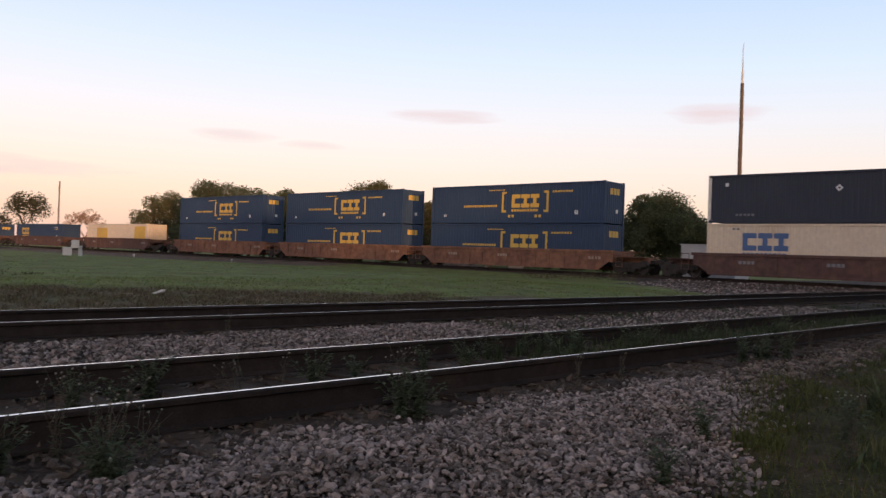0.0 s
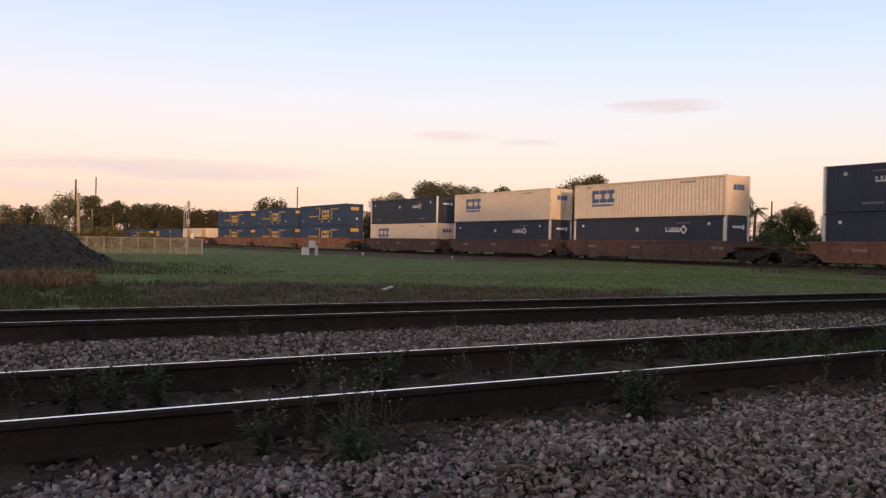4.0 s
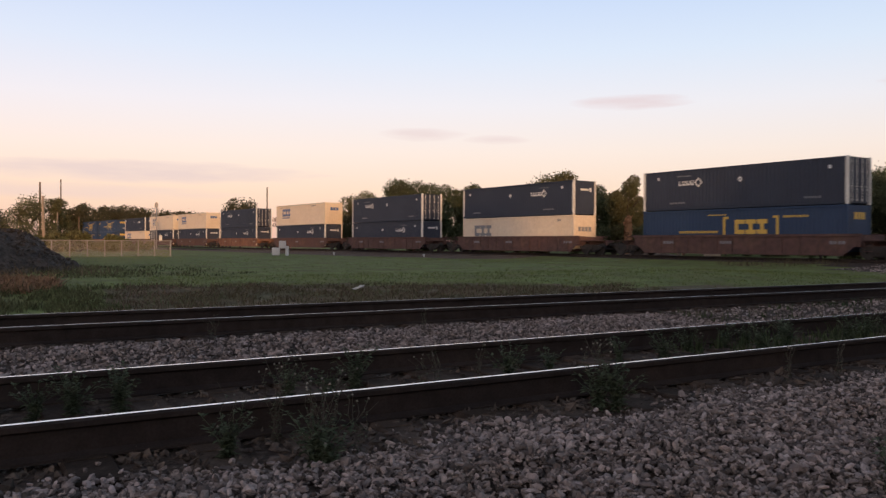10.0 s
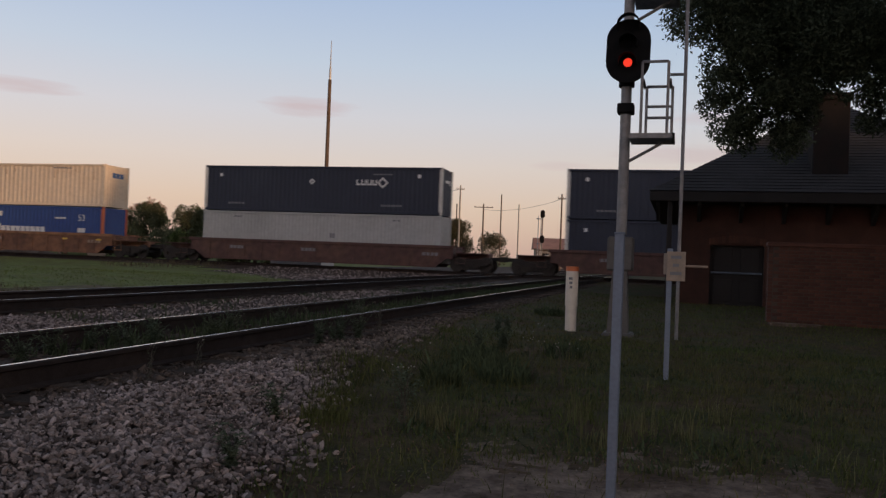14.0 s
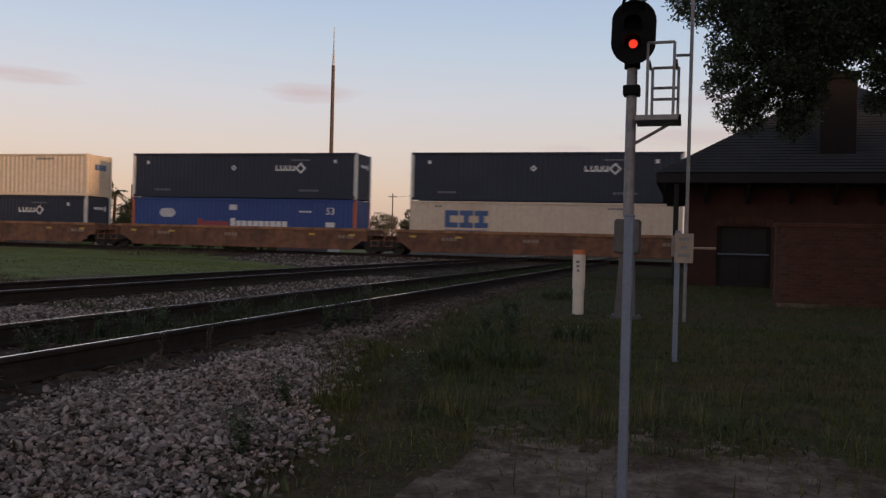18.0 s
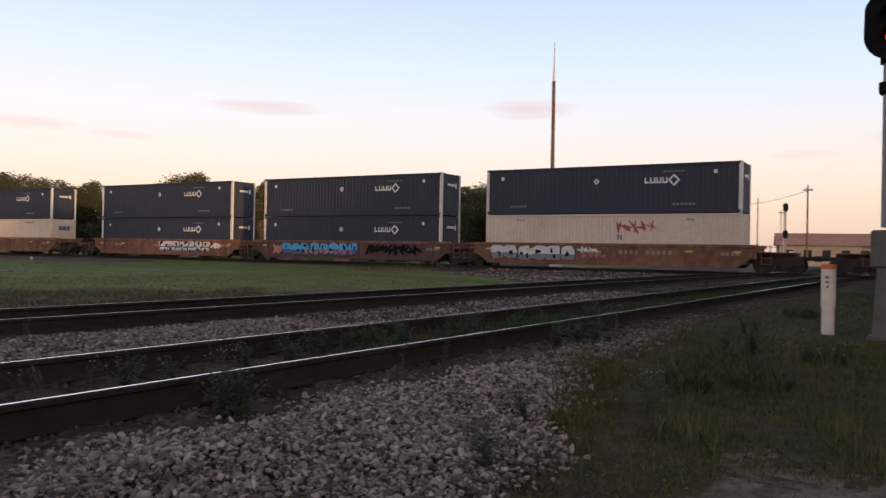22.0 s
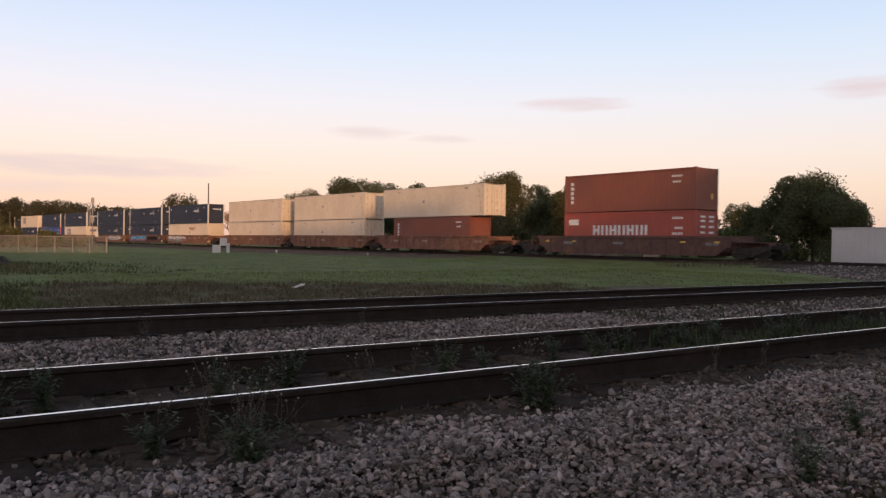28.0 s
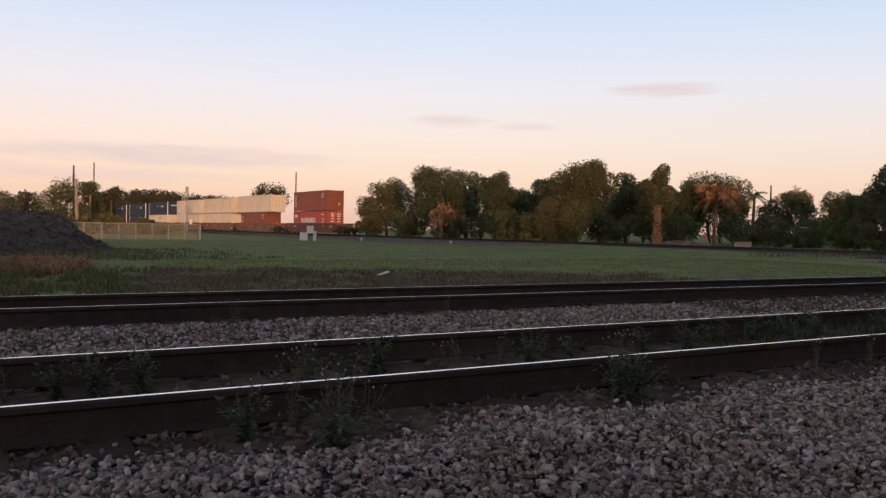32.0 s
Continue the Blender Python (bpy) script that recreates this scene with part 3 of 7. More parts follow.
def container(label, length, body, posts, marks, ribbed=0.30):
    """A shipping container: its doors are at +y, its nose at -y. marks(ob) paints its sides."""
    h, w, e = 2.9, 1.3, length / 2
    ob = thing("shipping_container", Matrix.Identity(4), label, "container", "containers on the freight train")
    for out in (-1, 1):
        v, f = wavy_side(length, h, out * w, out, ribbed)
        sheet("side_wall", v, f, body, ob)
        for z0, z1, name in ((0.0, 0.17, "bottom_rail"), (h - 0.13, h, "top_rail")):
            bm = bmesh.new()
            soft_block(bm, out * w - 0.06, out * w + 0.008, -e + 0.1, e - 0.1, z0, z1, 0.01)
            part(name, bm, body, ob)
        for end in (-1, 1):
            bm = bmesh.new()
            soft_block(bm, out * (w - 0.07) - 0.085, out * (w - 0.07) + 0.085, end * (e - 0.09) - 0.10, end * (e - 0.09) + 0.10, 0, h, 0.012)
            part("corner_post", bm, posts, ob)
            for z in (0.0, h - 0.12):
                bm = bmesh.new()
                soft_block(bm, out * (w - 0.085) - 0.092, out * (w - 0.085) + 0.098, end * (e - 0.09) - 0.09, end * (e - 0.09) + 0.105, z - 0.028, z + 0.148, 0.015)
                part("corner_casting", bm, posts, ob)
    bm = bmesh.new()
    block(bm, -w + 0.02, w - 0.02, -e + 0.05, e - 0.05, h - 0.05, h - 0.02)
    for i in range(int(length / 0.6)):
        y = -e + 0.3 + i * 0.6
        block(bm, -w + 0.08, w - 0.08, y, y + 0.3, h - 0.021, h - 0.004)
    part("roof", bm, body, ob)
    bm = bmesh.new()
    block(bm, -w + 0.06, w - 0.06, -e + 0.06, e - 0.06, 0.05, 0.15)
    part("floor", bm, body, ob)
    cols = []
    for i in range(9):
        x = -w + 0.15 + i * 0.26
        cols += [(x, 0.02), (x + 0.13, 0.02), (x + 0.16, 0.05), (x + 0.23, 0.05)]
    cols.append((w - 0.15, 0.02))
    verts = [(x, -e + d, z) for x, d in cols for z in (0.02, h - 0.01)]
    sheet("front_wall", verts, [(2 * i, 2 * i + 2, 2 * i + 3, 2 * i + 1) for i in range(len(cols) - 1)], body, ob)
    for out in (-1, 1):
        bm = bmesh.new()
        soft_block(bm, min(out * 0.015, out * (w - 0.16)), max(out * 0.015, out * (w - 0.16)), e - 0.07, e - 0.03, 0.14, h - 0.10, 0.01)
        for z in (0.6, 1.25, 1.9, 2.45):
            block(bm, min(out * 0.06, out * (w - 0.2)), max(out * 0.06, out * (w - 0.2)), e - 0.032, e - 0.022, z - 0.05, z + 0.05)
        leaf = part("door", bm, body, ob)
        for x in (0.30, 0.85):
            bm = bmesh.new()
            tube(bm, (out * x, e - 0.005, 0.12), (out * x, e - 0.005, h - 0.08), 0.02, n=6)
            for z in (0.25, 0.9, 2.0, 2.6):
                block(bm, out * x - 0.05, out * x + 0.05, e - 0.03, e + 0.012, z - 0.05, z + 0.05)
            block(bm, out * x - 0.02, out * x + 0.22, e - 0.01, e + 0.02, 1.05, 1.10)
            part("lock_bar", bm, posts, leaf)
    if marks:
        marks(ob, e)
    return ob


def small_bars(ob, e, material, spots):
    """Rows of small unreadable writing: spots of y, z, width, height."""
    for y, z, wide, high in spots:
        for out in (-1, 1):
            bm = bmesh.new()
            n = max(2, round(wide / 0.22))
            for i in range(n):
                a = y - wide / 2 + i * wide / n
                mark_on_side(bm, out, a, a + wide / n * 0.72, z, z + high)
            part("lettering", bm, material, ob)


def ring_mark(bm, out, y, z, r, thick):
    """A diamond-shaped ring."""
    for a, b in (((r, 0), (0, r)), ((0, r), (-r, 0)), ((-r, 0), (0, -r)), ((0, -r), (r, 0))):
        k = 1 - thick / r
        x = out * 1.302
        pts = [(x, y + a[0], z + a[1]), (x, y + b[0], z + b[1]), (x, y + b[0] * k, z + b[1] * k), (x, y + a[0] * k, z + a[1] * k)]
        area = (pts[1][1] - pts[0][1]) * (pts[2][2] - pts[0][2]) - (pts[1][2] - pts[0][2]) * (pts[2][1] - pts[0][1])
        if (area > 0) != (out > 0):
            pts = pts[::-1]
        plate(bm, pts, (out * 0.006, 0, 0))


def marks_navy(ob, e):
    for out in (-1, 1):
        bm = bmesh.new()
        u = 0.0
        for wide in (0.26, 0.32, 0.30, 0.30):
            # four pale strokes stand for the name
            for u0, u1, z0, z1 in ((u, u + wide, 1.76, 1.86), (u, u + 0.08, 1.86, 2.10)) + (((u + wide - 0.08, u + wide, 1.86, 2.10),) if wide > 0.27 else ()):
                a, b = (-2.5 - u1, -2.5 - u0) if out < 0 else (-4.7 + u0, -4.7 + u1)
                mark_on_side(bm, out, a, b, z0, z1)
            u += wide + 0.06
        part("logo", bm, MARK, ob, "pale painted name shapes")
        bm = bmesh.new()
        ring_mark(bm, out, -2.5 - u - 0.32 if out < 0 else -4.7 + u + 0.32, 1.93, 0.36, 0.14)
        part("diamond", bm, MARK, ob, "pale painted diamond ring")
        bm = bmesh.new()
        ring_mark(bm, out, 0.5, 1.95, 0.20, 0.12)
        part("diamond", bm, MARK, ob, "small pale diamond")
        for y0, z0 in ((6.9, 2.2), (-6.6, 2.25)):
            bm = bmesh.new()
            mark_on_side(bm, out, y0 - 0.10, y0 + 0.10, z0, z0 + 0.22)
            part("small_mark", bm, MARK, ob)
    small_bars(ob, e, GREYMARK, [(5.8, 0.42, 1.2, 0.13), (-4.8, 0.44, 1.4, 0.13), (-4.2, 2.40, 1.3, 0.09)])
    bm = bmesh.new()
    block(bm, -0.5, 0.45, -e + 0.008, -e + 0.016, 2.05, 2.22)
    block(bm, 0.55, 0.75, -e + 0.008, -e + 0.016, 1.95, 2.3)
    part("end_mark", bm, MARK, ob)


def slab_logo(ob, out, y, z, tall, material, label, line=True):
    """Three chunky slabs and a line of small bars below: the railway's mark as plain shapes."""
    bm = bmesh.new()
    for i in range(3):
        a = y - i * tall * 0.88
        wide = tall * 0.80
        mark_on_side(bm, out, a - wide, a, z, z + tall * 0.30, notch=0.04)
        mark_on_side(bm, out, a - wide, a, z + tall * 0.70, z + tall, notch=0.04)
        mark_on_side(bm, out, a - wide * (0.36 if i == 0 else 0.68), a - (0 if i == 0 else wide * 0.32), z + tall * 0.30, z + tall * 0.70)
    part("logo", bm, material, ob, label)
    if line:
        bm = bmesh.new()
        wide = tall * 2.5
        for i in range(10):
            a = y - i * wide / 10
            mark_on_side(bm, out, a - wide / 10 * 0.75, a, z - tall * 0.30, z - tall * 0.12)
        part("lettering", bm, material, ob)


def bracket(ob, out, y, z, tall, way, material):
    bm = bmesh.new()
    mark_on_side(bm, out, y - 0.09, y + 0.09, z, z + tall)
    for zz in (z, z + tall - 0.16):
        a, b = sorted((y, y + way * 0.34))
        mark_on_side(bm, out, a, b, zz, zz + 0.16)
    part("bracket", bm, material, ob)


def marks_blue(ob, e):
    for out in (-1, 1):
        slab_logo(ob, out, -0.1, 1.15, 0.98, YELLOW, "yellow painted slab mark")
        bracket(ob, out, 0.75, 0.80, 1.55, -1, YELLOW)
        bracket(ob, out, -3.35, 0.80, 1.55, 1, YELLOW)
        for y in (0.1, -0.25, -2.35, -2.7):
            bm = bmesh.new()
            mark_on_side(bm, out, y - 0.12, y + 0.12, 0.42, 0.62, notch=0.05)
            part("small_mark", bm, YELLOW, ob)
    small_bars(ob, e, YELLOW, [(3.0, 1.22, 3.4, 0.17), (-4.6, 2.2, 1.8, 0.14), (1.4, 2.45, 1.6, 0.08)])
    small_bars(ob, e, MARK, [(-5.8, 0.6, 0.3, 0.3), (6.6, 0.5, 0.3, 0.2)])
    bm = bmesh.new()
    for i in range(3):
        block(bm, 0.62 - i * 0.42 - 0.36, 0.62 - i * 0.42, -e + 0.008, -e + 0.016, 2.02, 2.45)
    part("end_logo", bm, YELLOW, ob)
    bm = bmesh.new()
    block(bm, 0.2, 0.5, -e + 0.008, -e + 0.016, 0.75, 1.0)
    part("end_mark", bm, MARK, ob)


def marks_blue_plain(ob, e):
    for out in (-1, 1):
        slab_logo(ob, out, 5.9, 1.35, 0.98, YELLOW, "yellow painted slab mark")
    small_bars(ob, e, MARK, [(-6.0, 2.3, 1.2, 0.14), (-6.4, 1.0, 0.3, 0.3)])
    small_bars(ob, e, YELLOW, [(-6.2, 2.05, 0.9, 0.12)])


def marks_cream(ob, e):
    for out in (-1, 1):
        slab_logo(ob, out, 5.85, 1.30, 1.05, BLUEMARK, "blue painted slab mark")
    small_bars(ob, e, GREYMARK, [(-4.6, 2.5, 1.5, 0.12), (6.3, 2.52, 0.5, 0.12)])
    bm = bmesh.new()
    for i in range(3):
        block(bm, 0.70 - i * 0.42 - 0.36, 0.70 - i * 0.42, -e + 0.008, -e + 0.016, 1.85, 2.25)
    part("end_logo", bm, BLUEMARK, ob)


def marks_cream_grey(ob, e):
    for out in (-1, 1):
        slab_logo(ob, out, 6.1, 1.15, 1.05, GREYMARK, "grey painted slab mark")
    small_bars(ob, e, GREYMARK, [(-6.2, 2.4, 0.5, 0.2)])
    bm = bmesh.new()
    for i in range(4):
        block(bm, 0.75 - i * 0.4 - 0.3, 0.75 - i * 0.4, -e + 0.008, -e + 0.016, 1.5, 1.9)
    part("end_logo", bm, GREYMARK, ob)


def marks_cream_worn(ob, e):
    for out in (-1, 1):
        bm = bmesh.new()
        for y in (5.85, 4.05):
            mark_on_side(bm, out, y - 0.62, y, 1.5, 1.74, notch=0.05)
            mark_on_side(bm, out, y - 0.62, y, 2.26, 2.5, notch=0.05)
            mark_on_side(bm, out, y - 0.24, y, 1.74, 2.26)
        part("logo", bm, BLUEMARK, ob, "worn blue letter shapes")
        r, bm = random.Random(21), bmesh.new()
        for k in range(16):
            y, z = r.uniform(-7.6, 7.6), r.uniform(2.45, 2.72)
            mark_on_side(bm, out, y, y + r.uniform(0.02, 0.05), z - r.uniform(0.1, 0.7), z)
        for k in range(7):
            y = r.uniform(-6.8, 6.5)
            mark_on_side(bm, out, y, y + r.uniform(0.2, 0.9), 2.70, 2.73)
        part("rust_stain", bm, STAIN, ob, "thin rust streaks below the top rail")
    small_bars(ob, e, GREYMARK, [(-4.6, 2.58, 1.5, 0.10), (5.5, 1.2, 0.5, 0.12), (3.7, 1.2, 0.4, 0.12)])
    bm = bmesh.new()
    for i in range(3):
        block(bm, 0.70 - i * 0.42 - 0.36, 0.70 - i * 0.42, -e + 0.008, -e + 0.016, 2.05, 2.4)
    part("end_logo", bm, BLUEMARK, ob)


def marks_royal(ob, e):
    for out in (-1, 1):
        bm = bmesh.new()
        a = -0.1 + 3.2
        for i in range(5):
            mark_on_side(bm, out, a - 0.42, a - 0.02, 0.98, 1.55 if i == 0 else 1.40)
            a -= 0.46
        part("logo", bm, REDMARK, ob, "red painted name shapes")
        bm = bmesh.new()
        a -= 0.12
        for i in range(10):
            mark_on_side(bm, out, a - 0.36, a - 0.02, 0.98, 1.62 if i == 0 else 1.46)
            a -= 0.41
        part("logo", bm, MARK, ob, "white painted name shapes")
        bm = bmesh.new()
        mark_on_side(bm, out, 4.75, 5.95, 1.62, 2.2, notch=0.22)
        mark_on_side(bm, out, 0.2, 0.75, 2.15, 2.5)
        part("emblem", bm, PALE, ob)
        bm = bmesh.new()
        mark_on_side(bm, out, -6.65, -6.05, 1.15, 1.45)
        part("small_mark", bm, MARK, ob)
        number(ob, out, -6.35, 1.95, 0.62)
    small_bars(ob, e, MARK, [(-4.6, 2.05, 0.9, 0.12)])


def number(ob, out, y, z, tall, text="53"):
    """The readable length mark of a box, in the built-in font."""
    curve = bpy.data.curves.new("number", "FONT")
    curve.body, curve.size, curve.extrude, curve.align_x = text, tall, 0.003, "CENTER"
    flat = new("number", curve)
    mesh = bpy.data.meshes.new_from_object(flat)
    bpy.data.objects.remove(flat)
    mesh.transform(pose(out * 1.306, y, z, 90, 0, -90 if out < 0 else 90))
    mesh.materials.clear()
    mesh.materials.append(MARK)
    o = new("number", mesh)
    o.parent = ob


def marks_plain(ob, e):
    small_bars(ob, e, GREYMARK, [(-1.0, 1.35, 0.35, 0.3), (5.6, 2.5, 0.6, 0.12), (-5.2, 2.5, 0.5, 0.10)])


def marks_rusty(ob, e):
    """Rust-stained doors and a brown stain on the sides near them."""
    marks_plain(ob, e)
    r = random.Random(4)
    bm = bmesh.new()
    for x in (-0.88, -0.30, 0.32, 0.88):
        for k in range(4):
            z = 0.3 + k * 0.62 + r.uniform(-0.1, 0.1)
            block(bm, x - r.uniform(0.03, 0.08), x + r.uniform(0.03, 0.08), e - 0.028, e - 0.019, z, z + r.uniform(0.15, 0.5))
    part("rust_stain", bm, STAIN, ob, "orange rust stains on the doors")
    for out in (-1, 1):
        bm = bmesh.new()
        for k in range(7):
            y = e - 0.35 - 0.2 * k * r.random()
            z = 0.3 + 0.35 * k
            mark_on_side(bm, out, y - r.uniform(0.1, 0.25), y, z, z + r.uniform(0.1, 0.3))
        part("rust_stain", bm, STAIN, ob, "brown rust stains near the doors")


def marks_tagged(ob, e):
    marks_plain(ob, e)
    scrawl(ob, -1, 1.302, -1.0, 2.1, 2.4, 0.8, REDMARK, 11, "red spray writing", 0.5)


def marks_red(ob, e):
    for out in (-1, 1):
        bm = bmesh.new()
        a = 3.1
        for i in range(7):
            wide = 0.66 if i != 6 else 0.22
            mark_on_side(bm, out, a - wide, a - wide + 0.22, 1.18, 1.92)
            if wide > 0.3:
                mark_on_side(bm, out, a - 0.22, a, 1.18, 1.92)
            if i % 2 == 0 and wide > 0.3:
                mark_on_side(bm, out, a - wide, a, 1.45, 1.65)
            a -= wide + 0.16
        part("logo", bm, MARK, ob, "white painted name shapes")
        bm = bmesh.new()
        mark_on_side(bm, out, 4.6, 5.6, 1.95, 2.4)
        part("emblem", bm, MARK, ob)
    small_bars(ob, e, MARK, [(-4.6, 1.2, 0.9, 0.16), (-4.6, 2.3, 0.9, 0.16), (-4.7, 1.6, 0.7, 0.16)])
    bm = bmesh.new()
    for x in (-0.7, 0.3):
        for z in (0.9, 1.3, 1.7, 2.1, 2.4):
            block(bm, x, x + 0.55, -e + 0.008, -e + 0.016, z, z + 0.14)
    part("end_mark", bm, MARK, ob)


def marks_oxide(ob, e):
    for out in (-1, 1):
        bm = bmesh.new()
        for i in range(5):
            mark_on_side(bm, out, 5.15, 5.45, 1.85 - i * 0.36 - 0.24 + 0.5, 1.85 - i * 0.36 + 0.5)
        part("lettering", bm, MARK, ob)
    small_bars(ob, e, MARK, [(-4.5, 2.3, 0.9, 0.14), (-4.5, 1.9, 0.7, 0.14)])
    bm = bmesh.new()
    block(bm, 0.5, 0.75, -e + 0.008, -e + 0.016, 0.75, 1.15)
    part("end_mark", bm, YELLOW, ob)


def marks_yellow_ends(ob, e):
    for out in (-1, 1):
        bm = bmesh.new()
        mark_on_side(bm, out, 2.2, 5.2, 0.9, 2.4)
        mark_on_side(bm, out, -7.7, -5.0, 0.3, 2.6)
        part("panel_mark", bm, YELLOW, ob)


def scrawl(ob, out, x, y, z, wide, tall, material, seed, label, thin=1.0):
    """Sprayed writing: a run of overlapping rounded strokes."""
    r = random.Random(seed)
    bm = bmesh.new()
    n = max(4, int(wide / 0.42))
    for i in range(n):
        cy = y - i * wide / n
        for k in range(3):
            a, b = r.uniform(0, math.pi), r.uniform(0.3, 0.5) * tall
            dy, dz = math.cos(a) * b, math.sin(a) * b
            oy, oz = r.uniform(-0.12, 0.12), r.uniform(-0.2, 0.2) * tall
            th = r.uniform(0.06, 0.12) * tall * thin
            lift = 0.004 + 0.0015 * k
            pts = []
            for u, v in ((-1, -1), (-1.15, 0), (-1, 1), (0, 1.5), (1, 1), (1.15, 0), (1, -1), (0, -1.5)):
                py = cy + oy + dy * u - math.sin(a) * th * v
                pz = z + oz + dz * u + math.cos(a) * th * v
                pts.append((out * x, py, min(max(pz, z - tall * 0.5), z + tall * 0.5)))
            area = sum(p[1] * q[2] - q[1] * p[2] for p, q in zip(pts, pts[1:] + pts[:1]))
            if (area > 0) != (out > 0):
                pts = pts[::-1]
            plate(bm, pts, (out * lift, 0, 0))
    return part("spray_writing", bm, material, ob, label)


def tag_letters(ob, x, y, z, wide, tall, fill, low, seed, label):
    """Big sprayed letter shapes on the -x side: dark backing, pale fill, a darker lower half and dark strokes."""
    r = random.Random(seed)
    n = max(4, round(wide / 0.95))
    step = wide / n

    def blob(bm, cy, cz, a, b, lift, jig, z0=-9.0, z1=9.0):
        pts = []
        for k in range(14):
            t = 2 * math.pi * k / 14
            c, s = math.cos(t), math.sin(t)
            q = 1 + jig[k]
            py, pz = cy + a * q * math.copysign(abs(c) ** 0.6, c), cz + b * q * math.copysign(abs(s) ** 0.6, s)
            pts.append((-x, py, min(max(pz, z - tall * 0.5, z0), z + tall * 0.5, z1)))
        plate(bm, pts[::-1], (-lift, 0, 0))

    for i in range(n):
        meshes = [bmesh.new() for _ in range(4)]
        cy, cz = y - step * (i + 0.5) + r.uniform(-0.06, 0.06), z + r.uniform(-0.06, 0.06) * tall
        jig = [r.uniform(-0.16, 0.10) for _ in range(14)]
        a, b = step * 0.56, tall * 0.54
        blob(meshes[0], cy, cz, a, b, 0.003, jig)
        blob(meshes[1], cy, cz, a * 0.90, b * 0.92, 0.005, jig)
        blob(meshes[2], cy, cz, a * 0.88, b * 0.90, 0.0065, jig, z1=cz - tall * 0.08)
        for k in range(2):
            t = r.uniform(0, math.pi)
            blob(meshes[3], cy + r.uniform(-0.5, 0.5) * a, cz + r.uniform(-0.5, 0.5) * b, 0.03 + 0.13 * abs(math.cos(t)), 0.03 + 0.16 * abs(math.sin(t)), 0.008, [r.uniform(-0.3, 0.1) for _ in range(14)])
        for name, bm, m in zip(("spray_outline", "spray_fill", "spray_shade", "spray_stroke"), meshes, (BLACK, fill, low, BLACK)):
            part(name, bm, m, ob, label if name == "spray_fill" else "")


BOXES = {
    "navy": container("navy corrugated container with pale end posts and a diamond mark", 16.15, NAVY, POST, marks_navy),
    "blue": container("dark blue container with a bracketed yellow mark", 16.15, BLUE, BLUE, marks_blue),
    "bluep": container("dark blue container with a yellow mark", 16.15, BLUE, BLUE, marks_blue_plain),
    "cream": container("cream corrugated container with a blue mark", 16.15, CREAM, CREAM, marks_cream, 0.36),
    "creamg": container("cream container with a grey mark", 16.15, CREAM, CREAM, marks_cream_grey, 0.36),
    "creamw": container("stained cream container with worn blue shapes", 16.15, CREAM, CREAM, marks_cream_worn, 0.36),
    "royal": container("royal blue container with red and white name shapes", 16.15, ROYAL, ORANGE, marks_royal),
    "grey": container("plain pale grey container", 16.15, GREY, GREY, marks_plain, 0.24),
    "white": container("plain off-white corrugated container", 16.15, WHITE, WHITE, marks_rusty, 0.24),
    "tagged": container("off-white container with red spray writing", 16.15, WHITE, WHITE, marks_tagged, 0.24),
    "oxide": container("forty-foot red-brown corrugated container", 12.19, OXIDE, OXIDE, marks_oxide, 0.27),
    "red": container("forty-foot red container with white name shapes", 12.19, RED, RED, marks_red, 0.27),
    "yend": container("white container with yellow panels", 16.15, WHITE, WHITE, marks_yellow_ends),
}


def truck_under(ob, y):
    """A two-axle truck: side frames, bolster, springs and wheels."""
    bm = bmesh.new()
    soft_block(bm, -1.2, 1.2, y - 0.20, y + 0.20, 0.40, 0.72, 0.03)
    tr = part("truck", bm, TRUCK, ob, "black cast-steel two-axle truck")
    for out in (-1, 1):
        bm = bmesh.new()
        x = out * 1.02
        pts = [(x, y - 1.25, 0.52), (x, y - 0.55, 0.34), (x, y - 0.42, 0.16), (x, y + 0.42, 0.16), (x, y + 0.55, 0.34), (x, y + 1.25, 0.52), (x, y + 1.25, 0.66), (x, y + 0.6, 0.80), (x, y - 0.6, 0.80), (x, y - 1.25, 0.66)]
        plate(bm, pts if out > 0 else pts[::-1], (out * 0.12, 0, 0))
        for k in (-0.16, 0, 0.16):
            tube(bm, (x + out * 0.14, y + k, 0.2), (x + out * 0.14, y + k, 0.46), 0.06, n=6)
        for k in (-0.89, 0.89):
            tube(bm, (x + out * 0.1, y + k, 0.46), (x + out * 0.20, y + k, 0.46), 0.13, n=8)
        part("side_frame", bm, TRUCK, tr)
        for k in (-0.89, 0.89):
            bm = bmesh.new()
            tube(bm, (out * 0.68, y + k, 0.455), (out * 0.83, y + k, 0.455), 0.455, n=20)
            tube(bm, (out * 0.66, y + k, 0.455), (out * 0.70, y + k, 0.455), 0.485, n=20)
            part("wheel", bm, WHEEL, tr)
    for k in (-0.89, 0.89):
        bm = bmesh.new()
        tube(bm, (-0.7, y + k, 0.455), (0.7, y + k, 0.455), 0.08, n=8)
        part("axle", bm, TRUCK, tr)


